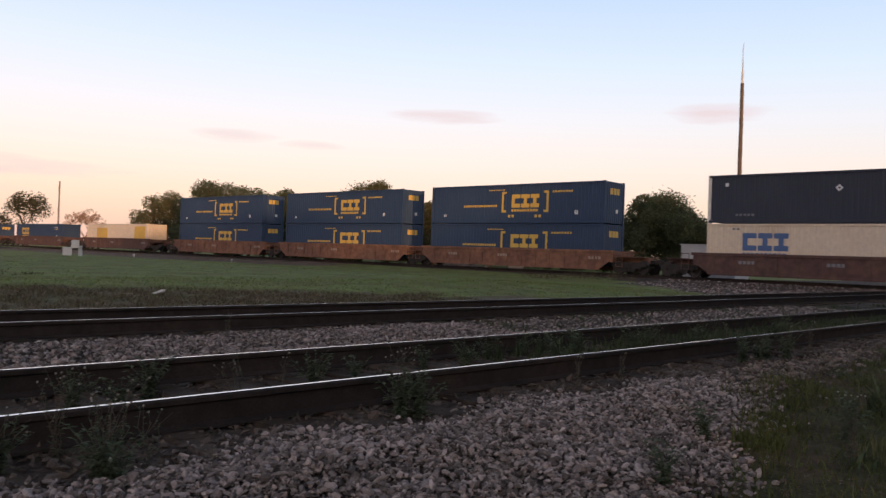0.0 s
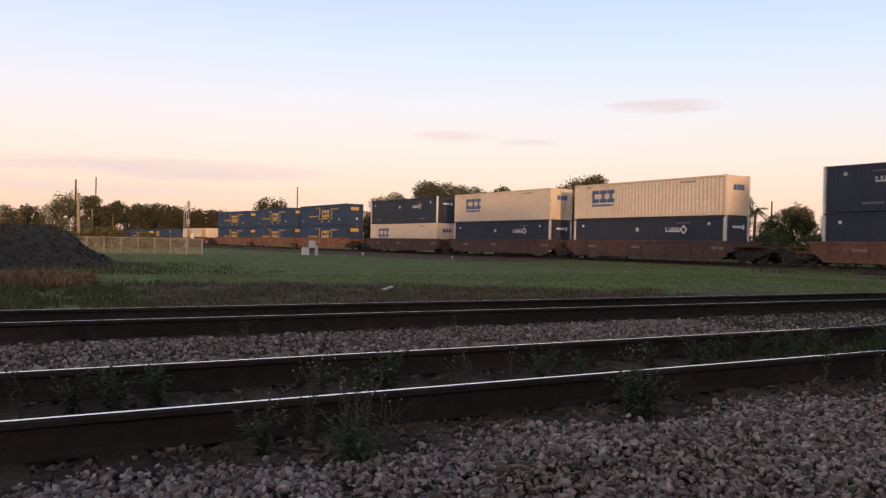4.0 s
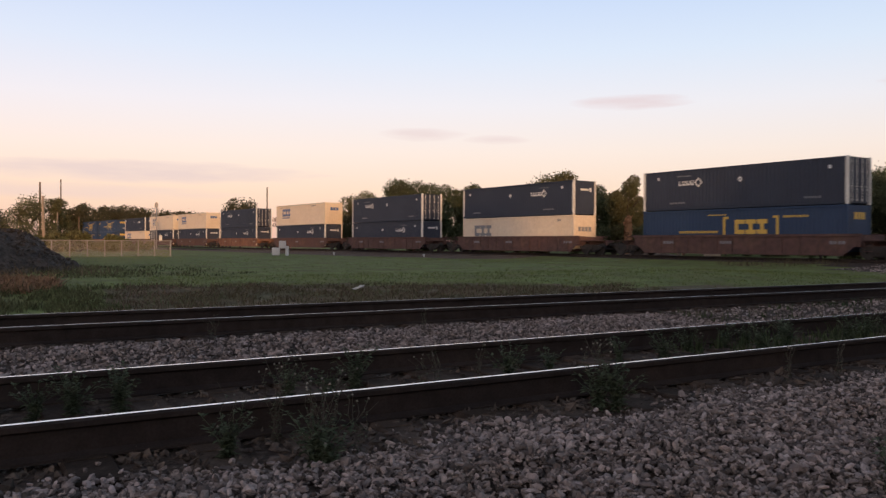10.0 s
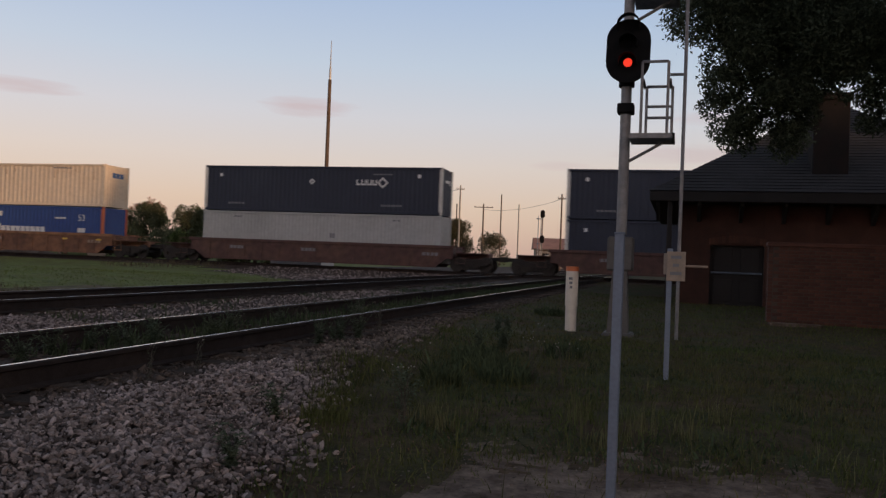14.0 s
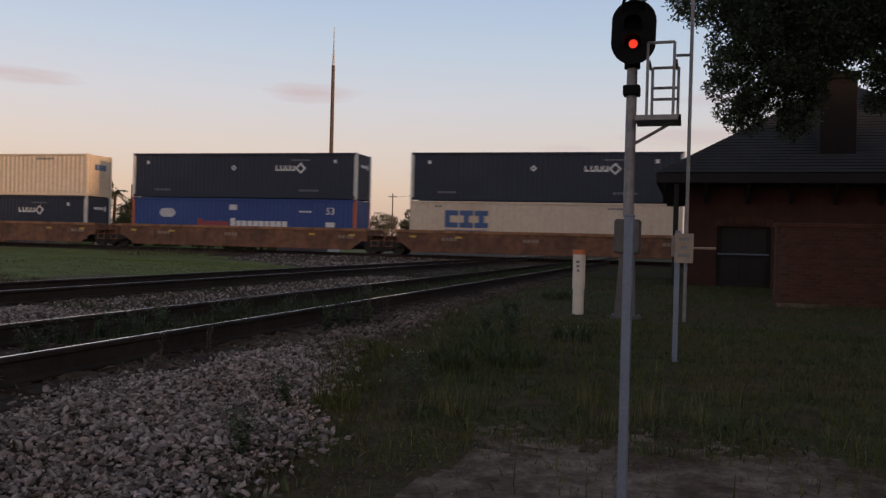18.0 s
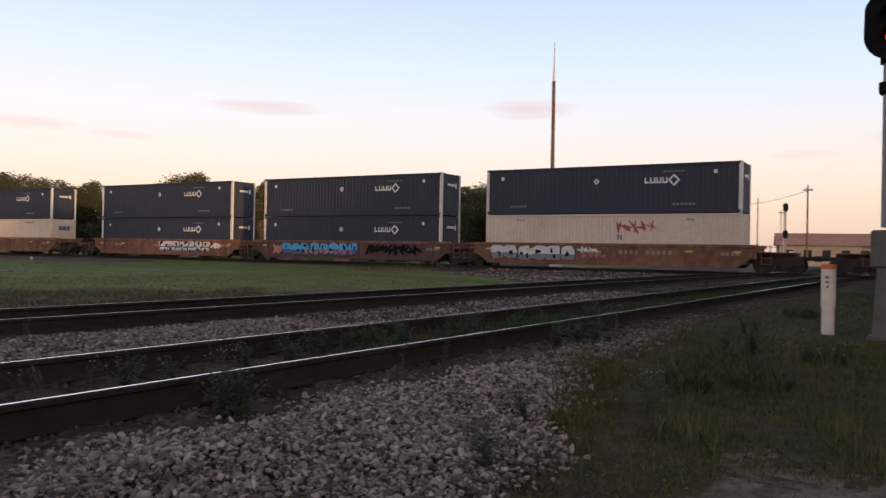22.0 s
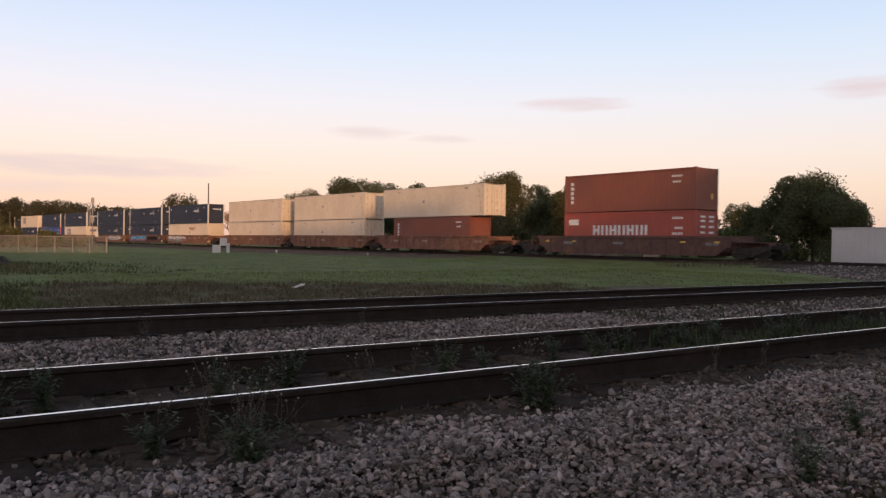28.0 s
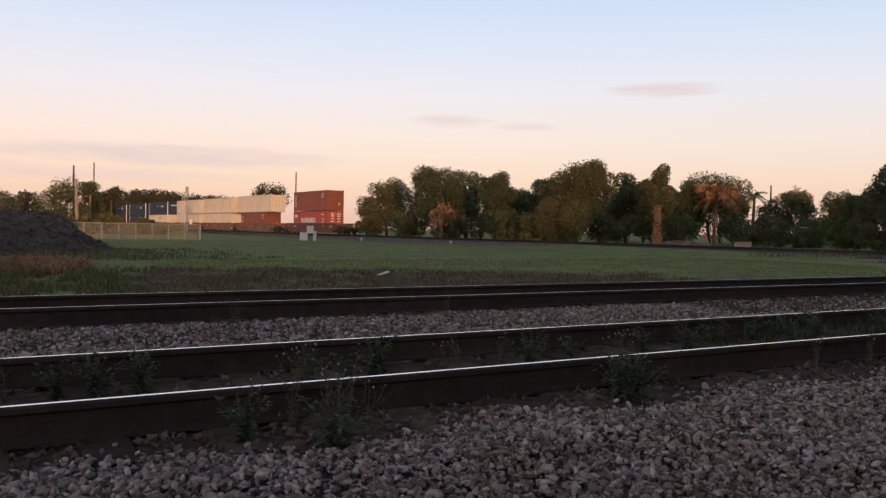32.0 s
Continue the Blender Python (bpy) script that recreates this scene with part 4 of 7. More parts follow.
def well_car(front, back, paint, sill, label):
    """One well of a double-stack car. front, back: 'own' (a truck of its own and a coupler), 'shared' (a truck under the joint) or ''."""
    ob = thing("well_car", Matrix.Identity(4), label, "railway car", "well cars of the freight train")
    for out in (-1, 1):
        bm = bmesh.new()
        x = out * 1.40
        pts = [(x, -8.7, 0.88), (x, -7.9, 0.28), (x, 7.9, 0.28), (x, 8.7, 0.88), (x, 8.7, 1.40), (x, -8.7, 1.40)]
        plate(bm, pts if out > 0 else pts[::-1], (out * 0.03, 0, 0))
        part("side_plate", bm, paint, ob)
        bm = bmesh.new()
        soft_block(bm, min(out * 1.38, out * 1.50), max(out * 1.38, out * 1.50), -9.0, 9.0, 1.38, 1.56, 0.015)
        part("top_sill", bm, sill, ob)
        bm = bmesh.new()
        soft_block(bm, min(out * 1.37, out * 1.48), max(out * 1.37, out * 1.48), -7.9, 7.9, 0.21, 0.34, 0.012)
        part("bottom_sill", bm, paint, ob)
        for i in range(13):
            y = -7.5 + i * 1.25
            bm = bmesh.new()
            soft_block(bm, min(out * 1.42, out * 1.475), max(out * 1.42, out * 1.475), y - 0.05, y + 0.05, 0.33, 1.39, 0.01)
            part("stake", bm, paint, ob)
        for y in (-7.0, 1.0, 6.0):
            bm = bmesh.new()
            for i in range(4):
                a = y - i * 0.26
                pts = [(out * 1.432, a - 0.2, 0.92), (out * 1.432, a, 0.92), (out * 1.432, a, 1.12), (out * 1.432, a - 0.2, 1.12)]
                plate(bm, pts if out > 0 else pts[::-1], (out * 0.005, 0, 0))
            part("lettering", bm, GREYMARK if paint is MAROON else CAR_MARK, ob)
    for i in range(7):
        bm = bmesh.new()
        y = -7.2 + i * 2.4
        block(bm, -1.4, 1.4, y - 0.15, y + 0.15, 0.22, 0.445)
        part("floor_beam", bm, paint, ob)
    for end, mode in ((1, front), (-1, back)):
        far = 11.0 if mode == "own" else 9.75
        bm = bmesh.new()
        a, b = sorted((end * 8.3, end * 8.9))
        soft_block(bm, -1.40, 1.40, a, b, 0.75, 1.48, 0.02)
        part("bulkhead", bm, paint, ob)
        bm = bmesh.new()
        a, b = sorted((end * 8.9, end * far))
        soft_block(bm, -0.40, 0.40, a, b, 0.75, 1.12, 0.02)
        soft_block(bm, -1.30, 1.30, a + 0.1, b - 0.1, 1.10, 1.16, 0.01)
        part("end_platform", bm, paint, ob)
        for out in (-1, 1):
            bm = bmesh.new()
            for k in (0.25, 0.75):
                tube(bm, (out * 1.44, end * (8.9 + k), 0.45), (out * 1.44, end * (8.9 + k), 1.55), 0.02, n=5)
            for z in (0.5, 0.83, 1.16, 1.48):
                tube(bm, (out * 1.44, end * 9.15, z), (out * 1.44, end * 9.65, z), 0.018, n=5)
            part("ladder", bm, sill, ob)
        if mode == "own":
            truck_under(ob, end * 9.95)
            bm = bmesh.new()
            a, b = sorted((end * 11.0, end * 12.05))
            soft_block(bm, -0.12, 0.12, a, b, 0.72, 0.95, 0.02)
            a, b = sorted((end * 11.75, end * 12.1))
            soft_block(bm, -0.2, 0.2, a, b, 0.68, 1.0, 0.03)
            part("coupler", bm, TRUCK, ob)
        if mode == "shared":
            truck_under(ob, end * 9.85)
    return ob


# leading end of each stack along the line at the start, upper and lower box (a star: turned about), car paint, end trucks
STACKS = [
    (253.0, "", "navy", "R", "oo"), (229.0, "", "bluep", "R", "oo"), (205.0, "white", "navy", "R", "oo"), (181.0, "", "bluep", "R", "oo"), (157.0, "", "blue", "M", "oo"), (133.0, "", "bluep", "M", "oo"),
    (108.9, "", "yend", "M", "oo"), (85.1, "blue", "blue", "R", "os"), (64.9, "blue", "blue", "R", "-s"), (45.3, "blue", "blue", "R", "-o"),
    (21.8, "navy", "cream", "M", "os"), (2.0, "cream", "navy", "M", "-s"), (-17.5, "cream", "navy", "M", "-o"),
    (-41.1, "navy*", "navy", "R", "oo"), (-65.2, "cream", "navy", "M", "oo"), (-89.1, "navy*", "navy", "M", "oo"), (-113.0, "navy", "creamg", "M", "oo"),
    (-136.9, "navy*", "blue", "M", "oo"), (-160.7, "bluep", "navy", "T", "os"), (-180.3, "navy", "navy", "T", "-s"), (-199.8, "creamw", "royal", "T", "-o"),
    (-223.6, "navy", "grey", "M", "oo"), (-247.3, "navy", "navy", "M", "oo"), (-270.4, "cream", "navy", "T", "os"), (-290.2, "navy", "royal", "T", "-s"),
    (-309.9, "navy", "cream", "T", "-o"), (-333.5, "navy", "navy", "Ga", "os"), (-353.1, "navy", "navy", "Gb", "-s"), (-372.7, "navy", "tagged", "Gc", "-o"),
    (-396.5, "white*", "white*", "R", "os"), (-416.1, "white*", "white*", "R", "-s"), (-436.0, "white*", "oxide", "R", "-o"), (-460.1, "oxide", "red", "Gd", "oo"),
]
PAINTS = {"R": (RUST, RUST, "rust-orange double-stack well car"), "M": (MAROON, MAROON, "maroon double-stack well car"), "T": (TAN, SILL, "yellow-brown double-stack well car with an ochre sill"),
          "Ga": (RUST, TAN, "brown well car with pale spray writing"), "Gb": (MAROON, TAN, "brown well car with bright blue spray writing"),
          "Gc": (RUST, TAN, "brown well car with pale and pink spray writing"), "Gd": (MAROON, MAROON, "rust-brown well car at the end of the train")}
CARS, TRAIN = {}, []
FLOOR_Z = 0.445


def build_train():
    used = set()

    def place(proto, turned):
        if proto.name not in used:
            used.add(proto.name)
            return proto
        return copy_thing(proto, Matrix.Identity(4))

    for lead, upper, lower, paint, ends in STACKS:
        key = (paint, ends)
        if key not in CARS:
            modes = {"o": "own", "s": "shared", "-": ""}
            car = well_car(modes[ends[0]], modes[ends[1]], *PAINTS[paint])
            if paint == "Ga":
                tag_letters(car, 1.478, 0.4, 1.14, 6.2, 0.46, PALE, PALE, 3, "pale spray writing")
                tag_letters(car, 1.478, 0.2, 0.68, 6.0, 0.40, PALE, GREYMARK, 13, "pale spray writing")
                scrawl(car, -1, 1.478, -6.2, 1.05, 0.9, 0.5, MARK, 23, "white spray writing")
            if paint == "Gb":
                scrawl(car, -1, 1.478, 6.6, 0.92, 2.2, 0.85, PINK, 6, "pink spray writing")
                tag_letters(car, 1.484, 6.0, 0.93, 7.2, 0.90, CYAN, BLUEMARK, 5, "light blue spray writing")
                scrawl(car, -1, 1.493, 3.6, 0.72, 4.6, 0.4, PINK, 16, "pink spray writing")
                scrawl(car, -1, 1.480, -2.2, 0.95, 4.4, 0.8, BLACK, 26, "dark spray writing")
            if paint == "Gc":
                tag_letters(car, 1.478, 7.7, 0.93, 6.0, 0.96, PALE, GREYMARK, 8, "pale grey spray writing")
                scrawl(car, -1, 1.478, 1.4, 1.15, 1.2, 0.4, MARK, 9, "white spray writing")
                scrawl(car, -1, 1.478, 1.2, 0.8, 1.8, 0.3, PINK, 19, "pink spray writing")
                bm = bmesh.new()
                for i in range(10):
                    if i != 4:
                        a = -1.05 - i * 0.33
                        plate(bm, [(-1.479, a, 0.92), (-1.479, a, 1.16), (-1.479, a - 0.19, 1.16), (-1.479, a - 0.19, 0.92)][::-1], (-0.005, 0, 0))
                part("number_bars", bm, CAR_MARK, car)
            if paint[0] == "G" or paint == "T":
                for k in (-7.9, -5.2, 4.9, 7.8):
                    bm = bmesh.new()
                    soft_block(bm, -1.485, -1.47, k - 0.2, k + 0.2, 1.08, 1.20, 0.003)
                    part("reflector", bm, YELLOW, car)
            CARS[key] = car
            TRAIN.append((car, lead - 8.075, 0.0, 0))
        else:
            TRAIN.append((copy_thing(CARS[key], Matrix.Identity(4)), lead - 8.075, 0.0, 0))
        for level, kind in ((0, lower), (1, upper)):
            if not kind:
                continue
            turned = kind.endswith("*")
            TRAIN.append((place(BOXES[kind.strip("*")], turned), lead - 8.075, FLOOR_Z + level * 2.957, 180 if turned else 0))


build_train()


def way_gone(t):
    """How far the train has gone after t seconds."""
    return 17.9454 * t + 0.001728 * t * t + 0.00015034 * t ** 3


def motions():
    for ob, at, z, turn in TRAIN:
        walk(ob, [(t, on_line(at + way_gone(t), z) @ pose(0, 0, 0, 0, 0, turn)) for t in range(0, 33, 2)])

# ---- trees ----
def crown(name, parent, lumps, leaf, count, size, seed, flat=1.0):
    """Many small leaves round lumps (x, y, z, radius): denser towards each lump's skin, with gaps between."""
    rng = np.random.default_rng(seed)
    lumps = np.array(lumps, float)
    weight = lumps[:, 3] ** 2
    pick = rng.choice(len(lumps), count, p=weight / weight.sum())
    way = rng.normal(size=(count, 3))
    way /= np.linalg.norm(way, axis=1, keepdims=True)
    reach = lumps[pick, 3] * rng.uniform(0.35, 1.0, count) ** 0.5 * (1 + 0.11 * rng.normal(size=count))
    mid = lumps[pick, :3] + way * reach[:, None] * np.array([1, 1, flat])
    a = rng.normal(size=(count, 3))
    a /= np.linalg.norm(a, axis=1, keepdims=True)
    b = np.cross(a, rng.normal(size=(count, 3)))
    b /= np.linalg.norm(b, axis=1, keepdims=True)
    s = size * rng.uniform(0.6, 1.4, (count, 1))
    if size > 0.12:
        verts = np.stack([mid - a * s, mid + b * s * 0.7, mid + a * s * 0.9 - b * s * 0.25], 1).reshape(-1, 3)
        faces = np.arange(count * 3).reshape(-1, 3)
    else:
        verts = np.stack([mid - a * s, mid + b * s * 0.45, mid + a * s, mid - b * s * 0.45], 1).reshape(-1, 3)
        faces = np.arange(count * 4).reshape(-1, 4)
    return sheet(name, verts, faces, leaf, parent)


def limbs(parent, height, base, spread, seed, n=6, bark=None, fork=0.35):
    r = random.Random(seed)
    bm = bmesh.new()
    top = Vector((r.uniform(-0.2, 0.2), r.uniform(-0.2, 0.2), height * fork))
    tube(bm, (0, 0, -0.3), top, base, base * 0.7, 9)
    for i in range(n):
        a = 2 * math.pi * (i + r.random() * 0.6) / n
        mid = top + Vector((math.cos(a) * spread * 0.4, math.sin(a) * spread * 0.4, height * r.uniform(0.15, 0.3)))
        tube(bm, top - Vector((0, 0, height * 0.06 * r.random())), mid, base * 0.42, base * 0.28, 6)
        for k in range(2):
            end = mid + Vector((math.cos(a + r.uniform(-0.7, 0.7)) * spread * 0.45, math.sin(a + r.uniform(-0.7, 0.7)) * spread * 0.45, height * r.uniform(0.08, 0.3)))
            tube(bm, mid, end, base * 0.26, base * 0.06, 5)
    return part("trunk", bm, bark or BARK, parent)


def tree(place, height, wide, leaf, seed, label, count=3600, low=0.25, size=0.26, name="tree", deep=None, group=""):
    """A broadleaf tree: tapered trunk, limbs and a lumpy crown."""
    ob = thing(name, pose(*place, 0, 0, 0), label, "tree", group)
    r = random.Random(seed)
    limbs(ob, height * 0.9, max(0.14, height * 0.028), wide * 0.34, seed)
    lumps, n = [], 24
    deep = deep or wide
    for i in range(n):
        u = (i + 0.5) / n
        z = height * (low + (1 - low) * (0.12 + 0.80 * r.random()))
        f = (z / height - low) / (1 - low)
        ring = math.sqrt(max(0.05, 1 - (2 * f - 0.85) ** 2 * 0.75))
        a = i * 2.4 + r.uniform(-0.4, 0.4)
        d = r.uniform(0.35, 0.80) * ring
        rad = min(wide, height) * r.uniform(0.12, 0.20)
        lumps.append((math.cos(a) * d * wide * 0.5, math.sin(a) * d * deep * 0.5, min(z, height - rad * 0.9), rad))
    lumps += [(0, 0, height * 0.7, wide * 0.22), (0, 0, height * 0.5, wide * 0.26)]
    crown("crown", ob, lumps, leaf, count, size, seed)
    return ob


def bush(place, height, wide, leaf, seed, label, count=1200, size=0.18, deep=None):
    ob = thing("bush", pose(*place), label, "bush")
    r = random.Random(seed)
    bm = bmesh.new()
    for i in range(5):
        a = i * 1.3
        tube(bm, (0, 0, -0.2), (math.cos(a) * wide * 0.25, math.sin(a) * wide * 0.2, height * 0.6), 0.05, 0.02, 5)
    part("stem", bm, BARK, ob)
    deep = deep or wide
    lumps = [(r.uniform(-0.4, 0.4) * wide, r.uniform(-0.4, 0.4) * deep, height * r.uniform(0.2, 0.75), height * r.uniform(0.2, 0.3)) for _ in range(12)]
    crown("foliage", ob, lumps, leaf, count, size, seed)
    return ob


def at(turn, far, z=None):
    """A place on the ground by its turn to the right from +y (degrees) and its distance."""
    x, y = far * math.sin(radians(turn)), far * math.cos(radians(turn))
    return (x, y, ground_height(x, y) if z is None else z)


def by_top(turn, far, up, half, leaf, seed, label, **more):
    """A tree whose top stands up degrees over the eye's level and whose crown is half degrees wide to each side."""
    p = at(turn, far)
    height = EYE[2] + far * math.tan(radians(up)) - p[2]
    return tree(p, height, 2 * far * math.tan(radians(half)), leaf, seed, label, **more)


# along the far side of the train's track
ROW = [
    (26.0, 122, 3.65, 1.9, LEAF_OLIVE, 1, "rounded olive-green tree beyond the track", 4200, 0.03),
    (24.6, 128, 2.3, 1.2, LEAF_OLIVE, 31, "low olive-green tree beyond the track", 2400, 0.03),
    (29.8, 106, 4.4, 2.6, LEAF_DARK, 2, "tall dark-green tree with an open top", 6000, 0.05),
    (31.6, 112, 4.3, 1.8, LEAF_DARK, 32, "dark-green tree behind its neighbours", 3600, 0.03),
    (33.6, 98, 4.25, 1.7, LEAF_DARK, 3, "dark-green tree beyond the track", 4600, 0.03),
    (35.6, 108, 2.9, 1.6, LEAF_DARK, 4, "lower dark-green tree in the row", 3400, 0.02),
    (39.3, 92, 5.0, 3.5, LEAF_OLIVE, 5, "broad olive-green oak beyond the track", 12000, 0.02),
    (37.2, 100, 4.0, 1.5, LEAF_OLIVE, 33, "olive-green tree beside the oak", 3400, 0.02),
    (42.7, 102, 4.2, 1.5, LEAF_DARK, 6, "dark-green tree beside the oak", 3600, 0.03),
    (44.5, 94, 4.85, 1.6, LEAF_OLIVE, 7, "narrow olive-green tree with a full top", 5200, 0.06),
    (46.4, 104, 3.6, 1.5, LEAF_DARK, 34, "dark tree in the row", 3200, 0.02),
    (48.2, 106, 4.1, 2.9, LEAF_DARK, 8, "spreading dark tree behind the dead palm", 3400, 0.5),
    (49.8, 112, 3.3, 1.3, LEAF_DARK, 9, "ragged dark-green tree in the row", 2200, 0.1),
    (52.0, 122, 2.4, 1.6, LEAF_DARK, 12, "dark-green tree in the distance", 2400, 0.02),
    (53.6, 118, 2.9, 1.5, LEAF_DARK, 35, "dark-green tree in the distance", 2400, 0.02),
    (56.0, 110, 2.85, 1.4, LEAF_DARK, 13, "dark-green tree beyond the track", 2800, 0.02),
    (60.5, 78, 4.6, 4.4, LEAF_DARK, 10, "big dense dark-green tree with a rounded crown", 15000, 0.02),
    (57.0, 86, 2.6, 1.3, LEAF_DARK, 11, "lower tree beside the big one", 2600, 0.02),
    (62.6, 84, 2.6, 1.6, LEAF_DARK, 36, "lower tree beside the big one", 2800, 0.02),
    (27.7, 128, 2.9, 1.7, LEAF_DARK, 61, "dark-green tree behind the row", 3000, 0.02),
    (32.6, 126, 3.3, 1.9, LEAF_DARK, 62, "dark-green tree behind the row", 3000, 0.02),
    (35.0, 124, 3.0, 1.8, LEAF_DARK, 63, "dark-green tree behind the row", 3000, 0.02),
    (37.0, 122, 2.9, 1.8, LEAF_OLIVE, 64, "olive-green tree behind the row", 3000, 0.02),
    (41.8, 124, 3.3, 1.9, LEAF_DARK, 65, "dark-green tree behind the row", 3000, 0.02),
    (43.9, 120, 3.2, 1.7, LEAF_DARK, 66, "dark-green tree behind the row", 3000, 0.02),
    (46.4, 122, 3.0, 1.9, LEAF_DARK, 67, "dark-green tree behind the row", 3000, 0.02),
    (48.9, 126, 2.7, 1.6, LEAF_DARK, 68, "dark-green tree behind the row", 2600, 0.02),
    (56.6, 112, 2.6, 1.5, LEAF_DARK, 69, "dark-green tree behind the row", 2600, 0.02),
    (17.8, 190, 3.05, 1.5, LEAF_OLIVE, 14, "umbrella-shaped sparse tree in the distance", 1800, 0.6),
    (14.6, 235, 2.0, 1.9, LEAF_OLIVE, 15, "hazy distant tree behind the railway", 2200, 0.03),
    (12.3, 240, 2.25, 1.5, LEAF_OLIVE, 16, "hazy distant tree behind the railway", 2200, 0.03),
    (10.4, 265, 2.4, 1.4, LEAF_OLIVE, 17, "hazy distant tree behind the railway", 2200, 0.03),
    (8.5, 285, 2.5, 1.4, LEAF_OLIVE, 37, "hazy distant tree behind the railway", 2200, 0.03),
    (4.6, 128, 3.25, 1.8, LEAF_OLIVE, 18, "rounded tree behind the wire fence", 4500, 0.02),
    (6.3, 132, 2.75, 1.0, LEAF_OLIVE, 51, "smaller tree behind the wire fence", 4000, 0.02),
    (9.6, 240, 2.35, 1.3, LEAF_OLIVE, 52, "hazy distant tree behind the railway", 3000, 0.02),
    (11.4, 235, 2.3, 1.3, LEAF_OLIVE, 53, "hazy distant tree behind the railway", 3000, 0.02),
    (13.4, 230, 2.1, 1.3, LEAF_DARK, 54, "hazy distant tree behind the railway", 3000, 0.02),
    (15.8, 225, 1.9, 1.3, LEAF_DARK, 55, "hazy distant tree behind the railway", 2600, 0.02),
    (7.4, 250, 2.45, 1.2, LEAF_OLIVE, 56, "hazy distant tree behind the railway", 3000, 0.02),
    (2.8, 170, 2.0, 1.4, LEAF_OLIVE, 57, "tree in the distance past the mound", 3000, 0.02),
    (0.0, 165, 1.9, 1.4, LEAF_OLIVE, 58, "tree in the distance past the mound", 3000, 0.02),
    (1.2, 150, 2.0, 1.5, LEAF_OLIVE, 19, "tree in the distance past the mound", 2600, 0.03),
    (-1.6, 160, 2.6, 1.6, LEAF_OLIVE, 20, "tree in the distance past the mound", 2600, 0.03),
    (71.3, 170, 2.75, 1.2, LEAF_DARK, 21, "rounded distant tree past the crossing", 5200, 0.02),
    (74.4, 165, 2.8, 1.4, LEAF_DARK, 22, "rounded distant tree past the crossing", 5200, 0.02),
    (69.0, 190, 2.0, 1.4, LEAF_OLIVE, 23, "low distant tree past the crossing", 1800, 0.02),
    (77.0, 190, 1.9, 1.6, LEAF_DARK, 38, "low distant tree past the crossing", 1800, 0.02),
    (84.0, 260, 1.4, 1.6, LEAF_DARK, 39, "low distant tree past the crossing", 1400, 0.02),
]
for turn, far, up, half, leaf, seed, label, count, low in ROW:
    by_top(turn, far, up, half, leaf if far < 160 else LEAF_FAR, seed, label, count=int(count * (4.2 if far < 126 else 1.7)), low=low, size=0.095 + far * 0.0004 + (0.0012 * (far - 126) if far > 126 else 0))
for i, (turn, far, up, half, leaf) in enumerate([(27.8, 112, 1.5, 1.3, LEAF_DARK), (30.6, 101, 1.4, 1.6, LEAF_DARK), (34.4, 94, 1.5, 1.6, LEAF_DARK), (36.9, 92, 1.3, 1.4, LEAF_OLIVE),
                                                 (42.2, 92, 1.4, 1.4, LEAF_DARK), (46.2, 92, 1.5, 1.1, LEAF_DARK), (50.4, 96, 1.2, 1.2, LEAF_DARK), (53.6, 96, 0.6, 1.8, LEAF_DARK),
                                                 (24.8, 121, 1.2, 1.2, LEAF_OLIVE), (56.4, 88, 1.45, 1.4, LEAF_GREEN), (51.2, 104, 1.5, 1.5, LEAF_DARK), (54.8, 100, 1.5, 1.5, LEAF_DARK), (58.6, 76, 1.0, 1.6, LEAF_DARK), (63.6, 80, 1.1, 1.4, LEAF_DARK),
                                                 (7.6, 90, 0.75, 1.6, DRY_BLADE), (9.2, 92, 0.55, 1.6, DRY_BLADE), (6.0, 88, 0.5, 1.4, DRY_BLADE), (11.0, 96, 0.2, 1.4, DRY_BLADE)]):
    p = at(turn, far)
    bush(p, EYE[2] + far * math.tan(radians(up)) - p[2], 2 * far * math.tan(radians(half)), leaf, 60 + i,
         "tall tawny weeds behind the fence" if leaf is DRY_BLADE else "dense undergrowth below the trees", count=4000, size=0.17)


def bare_tree(place, height, wide, seed, label):
    """A leafless tree of fine pale twigs."""
    ob = thing("bare_tree", pose(*place), label, "tree")
    r = random.Random(seed)
    bm = bmesh.new()

    def grow(p, d, length, rad, depth):
        q = p + d * length
        tube(bm, p, q, rad, max(rad * 0.65, 0.022), 5 if depth < 2 else 3, caps=False)
        if depth < 6:
            for _ in range(3 if depth else 5):
                a = Vector((r.uniform(-1, 1) * wide / height * 1.5, r.uniform(-1, 1), r.uniform(0.1, 0.9)))
                grow(q, (d * 0.9 + a * 0.75).normalized(), length * r.uniform(0.6, 0.8), max(rad * 0.58, 0.024), depth + 1)

    grow(Vector((0, 0, -0.3)), Vector((0, 0, 1)), height * 0.27, height * 0.02, 0)
    part("branchwork", bm, TWIG, ob)


p = at(21.2, 150)
bare_tree(p, 8.6, 12.0, 3, "rosy leafless tree with a fine twiggy crown")
p = at(53.4, 132)
bare_tree(p, 11.0, 9.0, 4, "pale leafless tree above the undergrowth")


